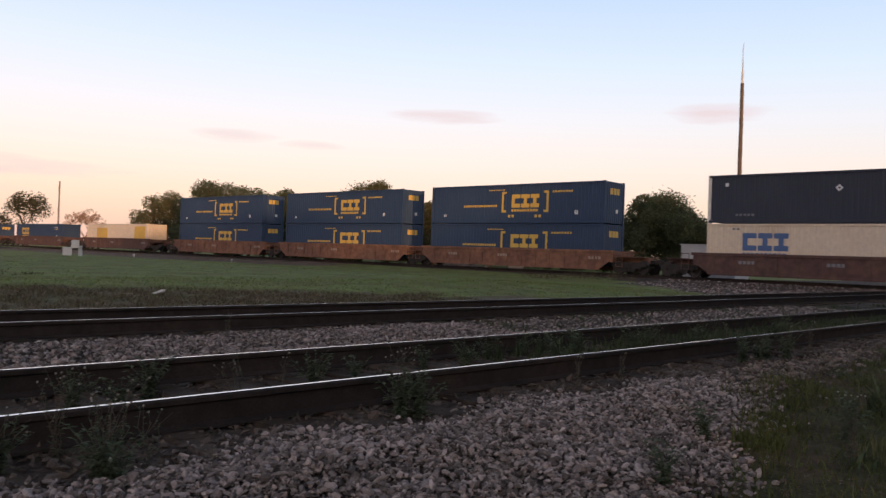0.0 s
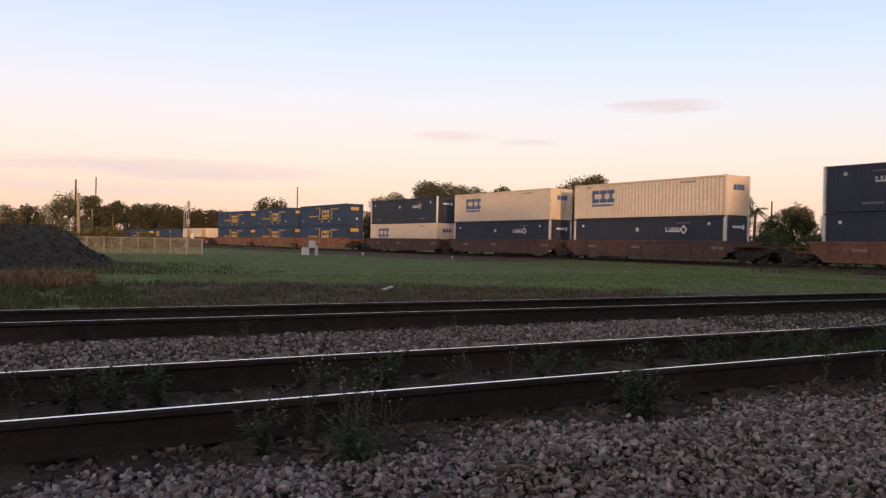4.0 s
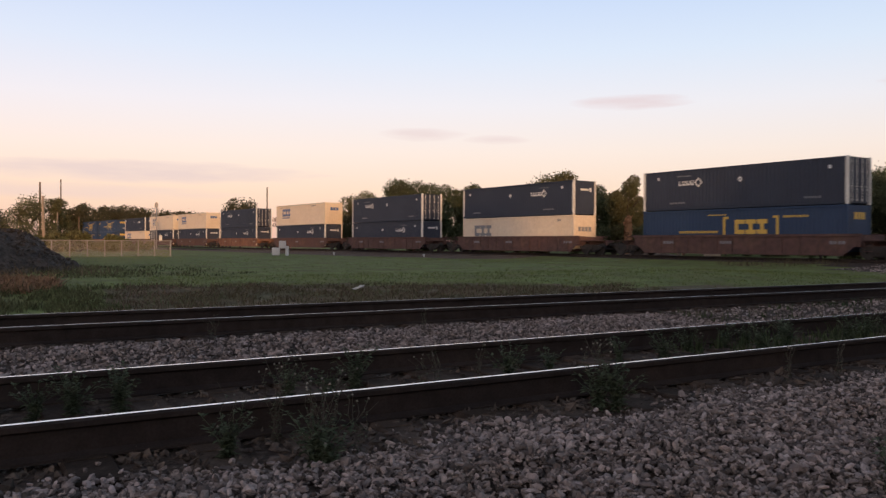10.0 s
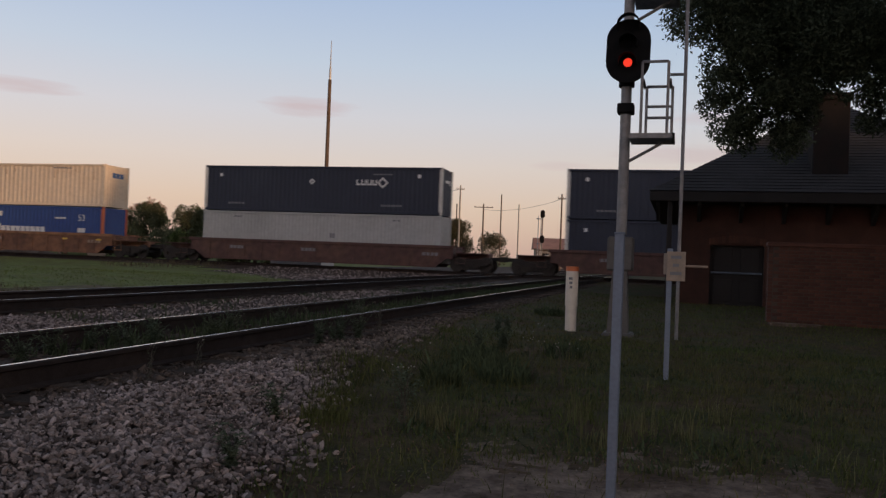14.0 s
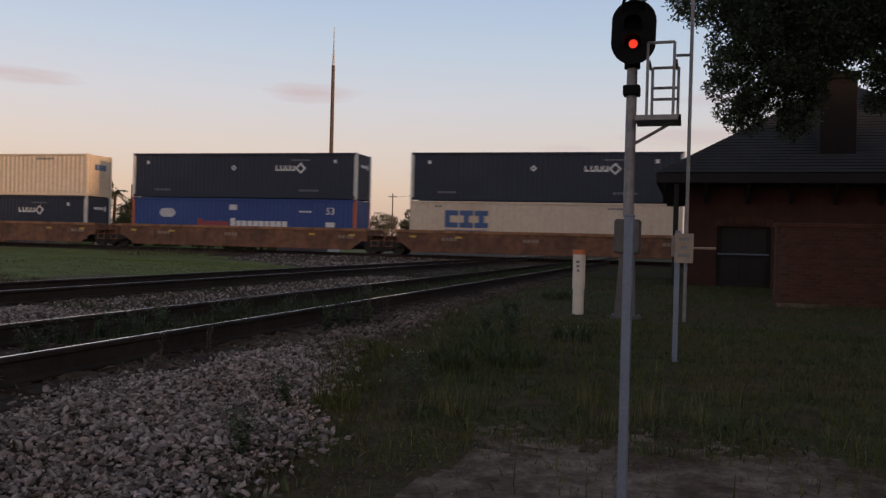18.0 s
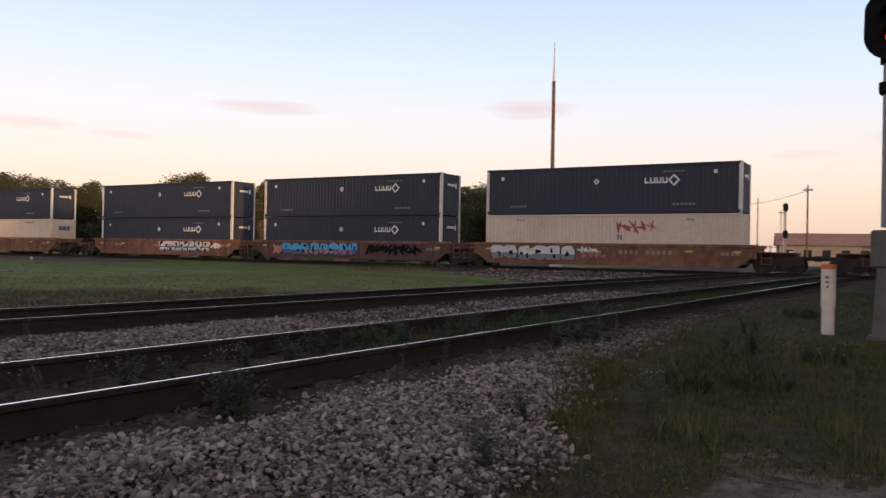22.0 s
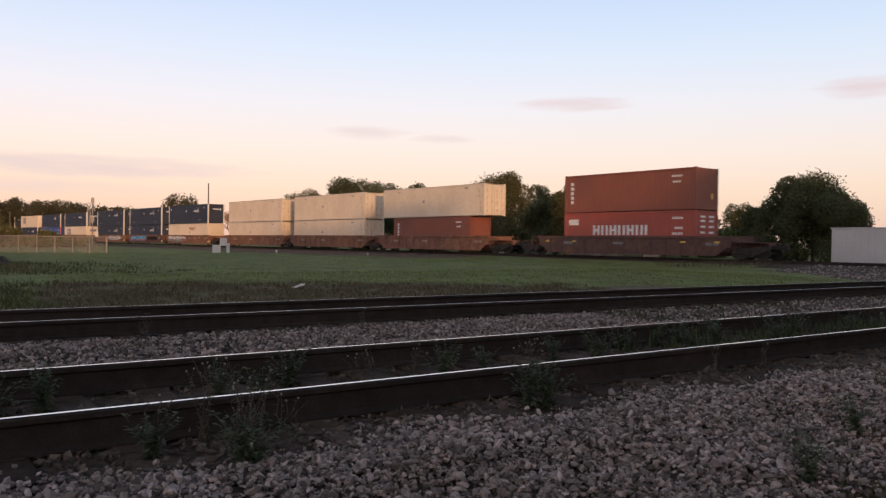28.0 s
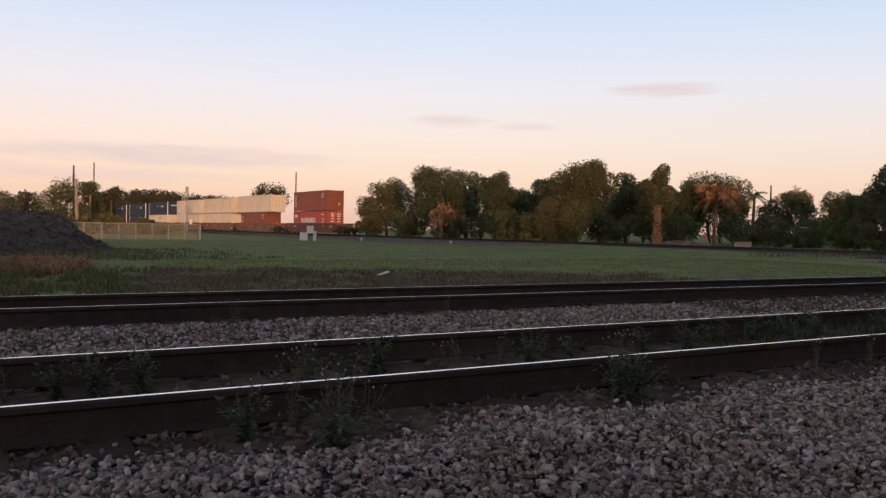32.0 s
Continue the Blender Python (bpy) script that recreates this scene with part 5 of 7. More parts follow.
def palm(place, height, crown_r, leaf, seed, label, trunk=None, droop=0.9, fronds=26, skirt=0):
    ob = thing("palm_tree", pose(*place), label, "tree")
    r = random.Random(seed)
    bm = bmesh.new()
    for k in range(6):
        z0, z1 = (height - crown_r * 0.4) * k / 6 - (0.3 if k == 0 else 0), (height - crown_r * 0.4) * (k + 1) / 6
        tube(bm, (0.05 * k, 0, z0), (0.05 * (k + 1), 0, z1), 0.22 - 0.012 * k, 0.22 - 0.012 * (k + 1), 9, caps=False)
    part("trunk", bm, trunk or PALE_WOOD, ob)
    for i in range(fronds):
        bm = bmesh.new()
        a, rise = 2 * math.pi * i / fronds + r.uniform(-0.2, 0.2), r.uniform(-0.4, 1.3)
        hub = Vector((0.3, 0, height - crown_r * 0.4))
        prev = hub
        for k in range(1, 6):
            u = k / 5
            out = crown_r * u
            tip = hub + Vector((math.cos(a) * out, math.sin(a) * out, crown_r * (rise * u * 0.8 - droop * u * u)))
            side = Vector((-math.sin(a), math.cos(a), 0)) * crown_r * 0.20 * (1 - abs(u - 0.55))
            for s in (-1, 1):
                for j in range(3):
                    q = prev.lerp(tip, j / 3)
                    w = q + side * s + Vector((0, 0, -crown_r * 0.16))
                    e2 = prev.lerp(tip, min(1, (j + 0.8) / 3))
                    bm.faces.new([bm.verts.new(v) for v in (q, w, e2)])
            prev = tip
        part("frond", bm, leaf, ob)
    if skirt:
        hub = height - crown_r * 0.4
        lumps = [(0.3 + crown_r * 0.5 * math.cos(k * 1.05), crown_r * 0.5 * math.sin(k * 1.05), hub - crown_r * (0.1 + 0.12 * (k % 3)), crown_r * 0.42) for k in range(6)]
        crown("skirt", ob, lumps + [(0.3, 0, hub + 0.1, crown_r * 0.5), (0.2, 0, hub - crown_r * 0.8, crown_r * 0.3)], leaf, skirt, 0.24, seed)
    return ob


p = at(48.5, 102)
palm(p, 7.5, 2.9, LEAF_DRY, 2, "palm with a head of dead orange fronds", PALM_TRUNK, 0.75, 44, 420)
p = at(29.8, 99)
palm(p, 4.2, 1.9, LEAF_DRY, 3, "palm with drooping dead orange fronds", PALM_TRUNK, 1.2, 34, 600)
p = at(50.9, 108)
palm(p, 6.9, 1.6, LEAF_DARK, 5, "slender green palm above the bushes", BARK, 0.8, 24)


def shaggy_trunk():
    p = at(44.8, 88)
    ob = thing("dead_palm", pose(*p), "shaggy dead palm trunk with sunlit orange in its colour", "tree")
    # the low sun's orange is put into the dead fronds' colour here
    bm = bmesh.new()
    tube(bm, (0, 0, -0.3), (0.05, 0, 4.0), 0.46, 0.36, 10)
    part("trunk", bm, LEAF_DRY, ob)
    lumps = [(0.08 * math.sin(k * 2.0), 0, 0.3 + 0.37 * k, 0.50 - 0.012 * k) for k in range(11)]
    crown("thatch", ob, lumps, LEAF_DRY, 1100, 0.20, 8)


shaggy_trunk()


def big_oak():
    """The oak beside the depot, whose boughs hang into view."""
    x, y = 15.5, -5.6
    ob = thing("oak_tree", pose(x, y, ground_height(x, y)), "big dark-leaved oak overhanging the depot roof", "tree")
    limbs(ob, 9.5, 0.42, 4.6, 77, n=8, fork=0.40)
    r = random.Random(12)
    lumps = []
    for i in range(60):
        a, d = r.uniform(0, 2 * math.pi), 5.6 * math.sqrt(r.random())
        z = r.uniform(4.3, 10.5) - 0.10 * d
        lumps.append((math.cos(a) * d, math.sin(a) * d, z, r.uniform(0.85, 1.45)))
    # the far side stays above the roof; boughs of small sprays hang before it
    lumps = [p for p in lumps if p[1] < 2.2 and p[2] - p[3] > 4.4]
    z0 = ground_height(x, y)
    for (ya, za), (yb, zb), n, fat in (((-2.6, 6.0), (0.10, 5.55), 9, 0.55), ((-2.4, 5.6), (-0.10, 5.15), 9, 0.5), ((-2.2, 5.3), (-0.55, 4.65), 8, 0.45),
                                       ((-2.0, 4.9), (-0.42, 4.05), 9, 0.40), ((-1.5, 4.3), (-0.40, 3.72), 6, 0.26), ((-2.0, 4.3), (-0.52, 3.34), 9, 0.25), ((-1.6, 4.0), (-0.75, 3.22), 7, 0.24),
                                       ((-1.9, 4.0), (-1.05, 3.16), 6, 0.28), ((-2.0, 4.2), (-1.72, 2.95), 7, 0.34), ((-2.3, 4.6), (-2.0, 3.5), 5, 0.36),
                                       ((-3.6, 4.9), (-1.6, 4.7), 9, 0.50), ((-4.4, 4.35), (-1.9, 4.30), 12, 0.34), ((-4.4, 4.75), (-1.9, 4.7), 9, 0.40), ((-4.2, 3.95), (-2.75, 3.95), 7, 0.34), ((-4.2, 3.55), (-2.95, 3.5), 6, 0.30), ((-4.2, 5.4), (-1.4, 5.2), 10, 0.6)):
        yb, zb = (yb - 0.40 * fat, zb + 0.20 * fat) if yb > ya else (yb, zb)
        for j in range(n):
            k = j / (n - 1)
            lumps.append((r.uniform(-0.6, 0.6), ya + (yb - ya) * k - y + r.uniform(-0.1, 0.1), za + (zb - za) * k - z0 + r.uniform(-0.1, 0.1), fat * r.uniform(0.75, 1.1)))
    crown("bough", ob, [p for p in lumps if p[1] > 1.2], LEAF_OAK, 150000, 0.036, 6)
    crown("crown", ob, [p for p in lumps if p[1] <= 1.2], LEAF_OAK, 30000, 0.085, 5)


big_oak()
# added trees out of view, to keep the sun off oak, signal and chimney
for i, (x, y, tall) in enumerate(((-2, -25, 10.5), (6, -24, 12.0), (14, -25, 12.5), (25, -30, 9.5), (36, -32, 9.0))):
    tree((x, y, -0.3), tall, 10.0, LEAF_DARK, 90 + i, "added unseen tree that blocks the low sun", count=3000, low=0.02, size=0.5)
# the added, unseen belt of trees behind the camera, which keeps the low sun off the crossing; it is taller past the
# depot
for i in range(16):
    x = -71 + i * 9.0 + (4.0 if i > 9 else 0.0)
    p = (x, -46 - 5 * (i % 2), -0.3)
    tall = 9.0 if x < 14 else 13.6
    tree(p, tall + 1.0 * math.sin(i * 2.1), 14.0, LEAF_DARK, 40 + i, "added unseen tree in the sun-blocking belt behind the camera", count=4500, low=0.02, size=0.6, group="belt of trees")

# ---- the signal, posts and the brick depot ----
def build_signal():
    x, y = 13.06, 0.835
    z = ground_height(x, y)
    ob = thing("railway_signal", pose(x, y, z, 0, 0, 0), "tall silver railway signal mast showing a red light", "railway signal")
    # local: the face looks towards -x; +y is to the left as one looks at the face
    bm = bmesh.new()
    tube(bm, (0, 0, 1.6), (0, 0, 7.6), 0.085, 0.08, 12)
    part("mast", bm, PIPE, ob)
    bm = bmesh.new()
    a = [(-0.18, -0.165, 0.05), (-0.18, 0.165, 0.05), (0.18, 0.165, 0.05), (0.18, -0.165, 0.05)]
    b = [(-0.11, -0.11, 1.05), (-0.11, 0.11, 1.05), (0.11, 0.11, 1.05), (0.11, -0.11, 1.05)]
    va, vb = [bm.verts.new(p) for p in a], [bm.verts.new(p) for p in b]
    for i in range(4):
        bm.faces.new((va[i], vb[i], vb[(i + 1) % 4], va[(i + 1) % 4]))
    bm.faces.new(va)
    bm.faces.new(vb[::-1])
    part("base", bm, BOX_GREY, ob)
    bm = bmesh.new()
    soft_block(bm, -0.26, 0.26, -0.24, 0.24, -0.3, 0.06, 0.03)
    part("footing", bm, BOX_GREY, ob)
    bm = bmesh.new()
    soft_block(bm, -0.16, 0.16, -0.20, 0.20, 1.02, 1.56, 0.03)
    part("junction_box", bm, BOX_GREY, ob)
    for lvl in (4.43,):
        bm = bmesh.new()
        ring = []
        for i in range(28):
            t = 2 * math.pi * i / 28
            cy, cz = 0.338 * math.cos(t), 0.338 * math.sin(t)
            ring.append((-0.26, cy - 0.025, lvl + cz + (0.155 if math.sin(t) > 0 else -0.155)))
        plate(bm, ring[::-1], (-0.04, 0, 0))
        head = part("target", bm, BLACK, ob, "black oval backboard")
        bm = bmesh.new()
        soft_block(bm, -0.26, -0.06, -0.20, 0.15, lvl - 0.42, lvl + 0.42, 0.05)
        part("lamp_case", bm, BLACK, ob)
        for k, lit, hr in ((0.38, 0, 0.165), (0.10, 0, 0.135), (-0.185, 1, 0.135)):
            bm = bmesh.new()
            tube(bm, (-0.302, -0.025, lvl + k), (-0.315, -0.025, lvl + k), 0.066, n=16)
            part("lens", bm, RED_LAMP if lit else LENS, ob, "glowing red lens" if lit else "")
            # an open visor: one curved sheet with thickness
            bm, n, rows = bmesh.new(), 14, []
            for i in range(n + 1):
                a = math.pi * (-0.12 + 1.24 * i / n)
                rows.append([bm.verts.new((x0, -0.025 + rad * math.cos(a), lvl + k + drop + rad * math.sin(a)))
                             for x0, rad, drop in ((-0.30, hr, 0), (-0.52, hr, -0.02), (-0.52, hr + 0.008, -0.02), (-0.30, hr + 0.008, 0))])
            for p, q in zip(rows, rows[1:]):
                for j in range(4):
                    bm.faces.new((p[j], p[(j + 1) % 4], q[(j + 1) % 4], q[j]))
            bm.faces.new(rows[0][::-1])
            bm.faces.new(rows[-1])
            part("hood", bm, BLACK, ob)
    bm = bmesh.new()
    tube(bm, (0, 0, 3.93), (0, 0, 4.15), 0.125, n=12)
    part("collar", bm, BLACK, ob)
    bm = bmesh.new()
    soft_block(bm, -0.13, 0.13, -0.13, 0.13, 3.50, 3.66, 0.02)
    part("clamp", bm, BLACK, ob)
    # service platforms with a rail, and the ladder beside them
    for lvl in (3.13, 5.32):
        bm = bmesh.new()
        block(bm, -0.33, 0.36, -0.76, -0.72, lvl - 0.06, lvl + 0.02)
        block(bm, -0.33, -0.29, -0.76, -0.08, lvl - 0.06, lvl + 0.02)
        block(bm, 0.32, 0.36, -0.76, -0.08, lvl - 0.06, lvl + 0.02)
        plat = part("platform", bm, PIPE, ob, "steel grating platform")
        for k in range(8):
            bm = bmesh.new()
            block(bm, -0.27 + k * 0.075, -0.24 + k * 0.075, -0.72, -0.08, lvl - 0.05, lvl)
            part("slat", bm, PIPE, plat)
        bm = bmesh.new()
        tube(bm, (0, -0.06, lvl - 0.38), (0, -0.62, lvl - 0.06), 0.025, n=6)
        part("brace", bm, PIPE, plat)
        spans = [((0.0, -0.66, 0.98), (0.0, -0.87, 0.98))]
        for px, ya, yb, tall, bars in ((-0.3, -0.25, -0.64, 1.12, ()), (0.3, -0.30, -0.70, 0.86, (0.36, 0.54))):
            spans += [((px, py, 0.0), (px, py, tall)) for py in (ya, yb)]
            spans += [((px, ya, h), (px, yb, h)) for h in (tall, *bars)]
        spans += [((-0.3, py, 0.84), (0.3, py, 0.84)) for py in (-0.27, -0.67)]
        for p, q in spans:
            bm = bmesh.new()
            tube(bm, Vector(p) + Vector((0, 0, lvl)), Vector(q) + Vector((0, 0, lvl)), 0.023, n=6)
            part("guard_post" if p[2] == 0 else "guard_bar", bm, PIPE, plat)
    for px in (-0.19, 0.19):
        bm = bmesh.new()
        tube(bm, (px + 0.05, -0.885, 0.0), (px + 0.05, -0.885, 7.6), 0.028, n=6)
        part("ladder_rail", bm, PIPE, ob)
    for i in range(24):
        bm = bmesh.new()
        tube(bm, (-0.14, -0.885, 0.3 + i * 0.3), (0.24, -0.885, 0.3 + i * 0.3), 0.013, n=5)
        part("rung", bm, PIPE, ob)


build_signal()


def build_posts():
    # a slim galvanised post close to the camera and another with a small sign box
    x, y = 3.648, 0.169
    z = ground_height(x, y)
    ob = thing("steel_post", pose(x, y, z), "slim galvanised steel post in rough grass", "post")
    bm = bmesh.new()
    soft_block(bm, -0.021, 0.021, -0.021, 0.021, -0.4, 0.969 - z, 0.004)
    part("tube", bm, STEEL, ob)
    bm = bmesh.new()
    soft_block(bm, -0.024, 0.024, -0.024, 0.024, 0.966 - z, 0.976 - z, 0.003)
    part("cap", bm, STEEL, ob)
    x, y = 8.37, 0.02
    z = ground_height(x, y)
    ob = thing("sign_post", pose(x, y, z), "galvanised post with a small weathered sign box", "sign")
    bm = bmesh.new()
    soft_block(bm, -0.026, 0.026, -0.026, 0.026, -0.4, 1.30, 0.004)
    part("tube", bm, STEEL, ob)
    bm = bmesh.new()
    soft_block(bm, -0.05, -0.028, -0.15, 0.03, 0.98, 1.27, 0.004)
    sign = part("sign_plate", bm, SHED, ob, "weathered tan sign plate")
    bm = bmesh.new()
    for k, wide in enumerate((0.10, 0.06, 0.11)):
        block(bm, -0.053, -0.05, -0.06 - wide / 2, -0.06 + wide / 2, 1.20 - k * 0.08, 1.23 - k * 0.08)
    part("lettering", bm, GREYMARK, sign)
    bm = bmesh.new()
    soft_block(bm, 0.028, 0.09, -0.03, 0.06, 1.04, 1.25, 0.006)
    part("box", bm, SHED, ob)
    bm = bmesh.new()
    tube(bm, (-0.02, -0.15, 1.13), (0.0, -0.36, 1.13), 0.012, n=6)
    part("arm", bm, PALE_WOOD, ob)
    x, y = 13.36, 1.62
    z = ground_height(x, y)
    ob = thing("marker_post", pose(x, y, z), "white plastic marker post with an orange cap", "marker")
    bm = bmesh.new()
    tube(bm, (0, 0, -0.3), (0, 0, 0.42), 0.092, 0.092, 16)
    part("lower_tube", bm, PLASTIC, ob)
    bm = bmesh.new()
    tube(bm, (0, 0, 0.41), (0, 0, 0.985), 0.103, 0.103, 16)
    part("upper_tube", bm, PLASTIC, ob)
    bm = bmesh.new()
    tube(bm, (0, 0, 0.98), (0, 0, 1.055), 0.107, 0.105, 16)
    part("cap", bm, CAP, ob, "orange cap")
    bm = bmesh.new()
    for k in range(3):
        block(bm, -0.108, -0.101, -0.02, 0.02 + 0.01 * k, 0.70 + k * 0.07, 0.74 + k * 0.07)
    part("lettering", bm, GREYMARK, ob)


build_posts()


def build_depot():
    ob = thing("brick_depot", pose(25.95, 0.05, -0.28), "old red-brick depot with a grey hipped roof", "building")
    wall_h = 3.2
    bm = bmesh.new()
    # the end wall with a low wide opening, and the walls round the rest
    block(bm, 0.0, 0.3, -0.96, 0.0, -0.3, wall_h)
    block(bm, 0.0, 0.3, -2.51, -0.96, 1.82, wall_h)
    block(bm, 0.0, 0.3, -9.8, -2.51, -0.3, wall_h)
    part("wall", bm, BRICK, ob)
    for x0, x1, y0, y1 in ((0.3, 12.0, -0.3, 0.0), (11.7, 12.0, -9.8, -0.3), (0.3, 12.0, -10.1, -9.8)):
        bm = bmesh.new()
        block(bm, x0, x1, y0, y1, -0.3, wall_h)
        part("wall", bm, BRICK, ob)
    for k in range(17):
        bm = bmesh.new()
        y = -2.51 + k * 1.55 / 16
        a = 0.10 * math.cos((k - 8) / 8 * math.pi / 2)
        soft_block(bm, -0.02, 0.02, y - 0.043, y + 0.043, 1.80 + a, 2.02 + a, 0.004)
        part("brick", bm, BRICK, ob)
    # dark panels stand in for the shade inside the opening; no real door
    bm = bmesh.new()
    block(bm, 0.16, 0.20, -2.51, -0.96, -0.1, 1.9)
    door = part("door", bm, EAVE, ob, "dark panel standing in for the shaded interior")
    for y0, y1 in ((-1.70, -1.00), (-2.47, -1.77)):
        for z0, z1 in ((0.1, 0.78), (0.95, 1.75)):
            bm = bmesh.new()
            soft_block(bm, 0.135, 0.165, y0 + 0.08, y1 - 0.08, z0, z1, 0.01)
            part("door_panel", bm, EAVE, door)
    bm = bmesh.new()
    tube(bm, (0.06, -2.46, 0.98), (0.06, -1.00, 0.98), 0.03, n=6)
    part("rail", bm, STEEL, ob)
    e0, e1, n0, n1 = -0.9, 13.0, -11.0, 0.84
    bm = bmesh.new()
    soft_block(bm, e0, e1, n0, n1, 3.06, 3.37, 0.02)
    part("eave", bm, EAVE, ob)
    for k in range(9):
        bm = bmesh.new()
        y = 0.55 - k * 1.2
        plate(bm, [(-0.02, y, 3.06), (-0.70, y, 3.06), (-0.70, y, 2.96), (-0.10, y, 2.5), (-0.02, y, 2.5)], (0, 0.10, 0))
        part("bracket", bm, EAVE, ob)
    # hipped roof laid in courses of shingles
    bm = bmesh.new()
    rise, n = 0.62, 34
    half = (n1 - n0) / 2
    for k in range(n):
        u0, u1 = half * k / n, half * (k + 1) / n
        z0, z1 = 3.375 + rise * u0, 3.375 + rise * u1
        lo = [(e0 + u0 - 0.02, n0 + u0 - 0.02), (e1 - u0 + 0.02, n0 + u0 - 0.02), (e1 - u0 + 0.02, n1 - u0 + 0.02), (e0 + u0 - 0.02, n1 - u0 + 0.02)]
        hi = [(e0 + u1, n0 + u1), (e1 - u1, n0 + u1), (e1 - u1, n1 - u1), (e0 + u1, n1 - u1)]
        base = [(e0 + u0, n0 + u0), (e1 - u0, n0 + u0), (e1 - u0, n1 - u0), (e0 + u0, n1 - u0)]
        for i in range(4):
            j = (i + 1) % 4
            bm.faces.new([bm.verts.new(v) for v in ((*lo[i], z0 + 0.014), (*lo[j], z0 + 0.014), (*hi[j], z1 + 0.004), (*hi[i], z1 + 0.004))])
            bm.faces.new([bm.verts.new(v) for v in ((*base[i], z0 + 0.004), (*base[j], z0 + 0.004), (*lo[j], z0 + 0.014), (*lo[i], z0 + 0.014))])
    bmesh.ops.remove_doubles(bm, verts=bm.verts[:], dist=0.001)
    part("roof", bm, ROOF, ob, "grey shingled hipped roof")
    bm = bmesh.new()
    soft_block(bm, 0.1, 1.1, -4.74, -3.76, 3.5, 6.25, 0.02)
    chimney = part("chimney", bm, SHADED_BRICK, ob, "brick chimney with shade put into its dark colour")
    bm = bmesh.new()
    soft_block(bm, 0.02, 1.18, -4.82, -3.68, 6.22, 6.42, 0.03)
    part("chimney_cap", bm, SHADED_BRICK, chimney)
    # the dark timber post under the corner of the eave
    bm = bmesh.new()
    soft_block(bm, -0.77, -0.62, 0.17, 0.32, -0.3, 3.08, 0.015)
    part("eave_post", bm, EAVE, ob, "dark timber post under the eave")
    # the low brick wall in front
    wing = thing("brick_wall", pose(18.55, -1.87, -0.28), "low red-brick garden wall before the depot", "wall")
    bm = bmesh.new()
    block(bm, 0.012, 0.30, -7.0, -0.012, -0.3, 1.62)
    part("core", bm, MORTAR, wing)
    bm = bmesh.new()
    soft_block(bm, -0.03, 0.34, -7.0, 0.03, 1.62, 1.72, 0.02)
    part("coping", bm, BRICK, wing, "weathered brick coping")
    brick = bmesh.new()
    soft_block(brick, -0.0, 0.09, -0.095, 0.095, 0.0, 0.062, 0.005)
    mesh = bpy.data.meshes.new("brick")
    brick.to_mesh(mesh)
    brick.free()
    mesh.materials.append(BRICK)
    end = bmesh.new()
    soft_block(end, 0.005, 0.145, -0.09, 0.0, 0.0, 0.062, 0.005)
    half_mesh = bpy.data.meshes.new("brick")
    end.to_mesh(half_mesh)
    end.free()
    half_mesh.materials.append(BRICK)
    r = random.Random(2)
    for c in range(22):
        for k in range(13):
            share("brick", mesh, wing, pose(r.uniform(-0.003, 0.003), -0.20 - k * 0.205 - (0.1 if c % 2 else 0), 0.0 + c * 0.074, 0, 0, 0))
        for k in range(2):
            share("brick", half_mesh, wing, pose(0.004 + k * 0.15, r.uniform(-0.003, 0.003), c * 0.074))
    stone = thing("step_stone", pose(17.9, -1.95, ground_height(17.9, -1.95)), "worn soil-coloured slab lying in the grass", "slab")
    bm = bmesh.new()
    soft_block(bm, -0.2, 0.2, -0.9, 0.1, -0.05, 0.05, 0.01)
    part("slab", bm, SOIL, stone)


build_depot()


# ---- far things: poles, cabinets, fence, heap ----
def pole(turn, far, up, r, material, label, arm=0.0, name="utility_pole", lean=0.0):
    p = at(turn, far)
    top = EYE[2] + far * math.tan(radians(up)) - p[2]
    ob = thing(name, pose(*p, 0, lean, -turn), label, "pole")
    bm = bmesh.new()
    tube(bm, (0, 0, -0.5), (0, 0, top), r, r * 0.7, 10)
    part("shaft", bm, material, ob)
    if arm:
        bm = bmesh.new()
        soft_block(bm, -arm, arm, -0.06, 0.06, top - 0.75, top - 0.6, 0.01)
        part("crossarm", bm, material, ob)
        for k in (-0.9, -0.4, 0.4, 0.9):
            bm = bmesh.new()
            tube(bm, (arm * k, 0, top - 0.6), (arm * k, 0, top - 0.4), 0.05, 0.04, 6)
            part("insulator", bm, CONCRETE, ob)
    return ob, top


mast, top = pole(65.15, 65, 12.0, 0.19, WOOD, "tall brown wooden pole carrying a whip antenna", name="antenna_pole")
bm = bmesh.new()
tube(bm, (0, 0, top - 0.6), (0, 0, top + 0.9), 0.10, 0.085, 8)
tube(bm, (0, 0, top + 0.9), (0, 0, EYE[2] + 65 * math.tan(radians(14.75)) + 0.3), 0.06, 0.02, 6)
part("antenna", bm, PANEL, mast, "thin pale whip antenna")
pole(5.36, 150, 3.76, 0.20, WOOD, "tall wooden utility pole")
pole(5.60, 118, 2.9, 0.22, PALE_WOOD, "pale leaning wooden pole", lean=-1.6)
pole(6.56, 190, 4.0, 0.17, WOOD, "distant wooden utility pole")
pole(6.36, 130, 1.9, 0.14, PALE_WOOD, "short pale post by the railway")
pole(7.62, 130, 1.6, 0.13, WOOD, "short dark post by the railway")
pole(19.6, 206, 3.85, 0.20, WOOD, "distant wooden utility pole")
pole(72.55, 150, 5.5, 0.20, CONCRETE, "distant pale concrete power pole")
pole(73.1, 165, 4.95, 0.20, CONCRETE, "distant pale concrete power pole", arm=0.9)
pole(74.62, 140, 5.15, 0.18, CONCRETE, "distant pale power pole", arm=0.7)
pole(74.4, 190, 3.85, 0.20, WOOD, "distant wooden utility pole")
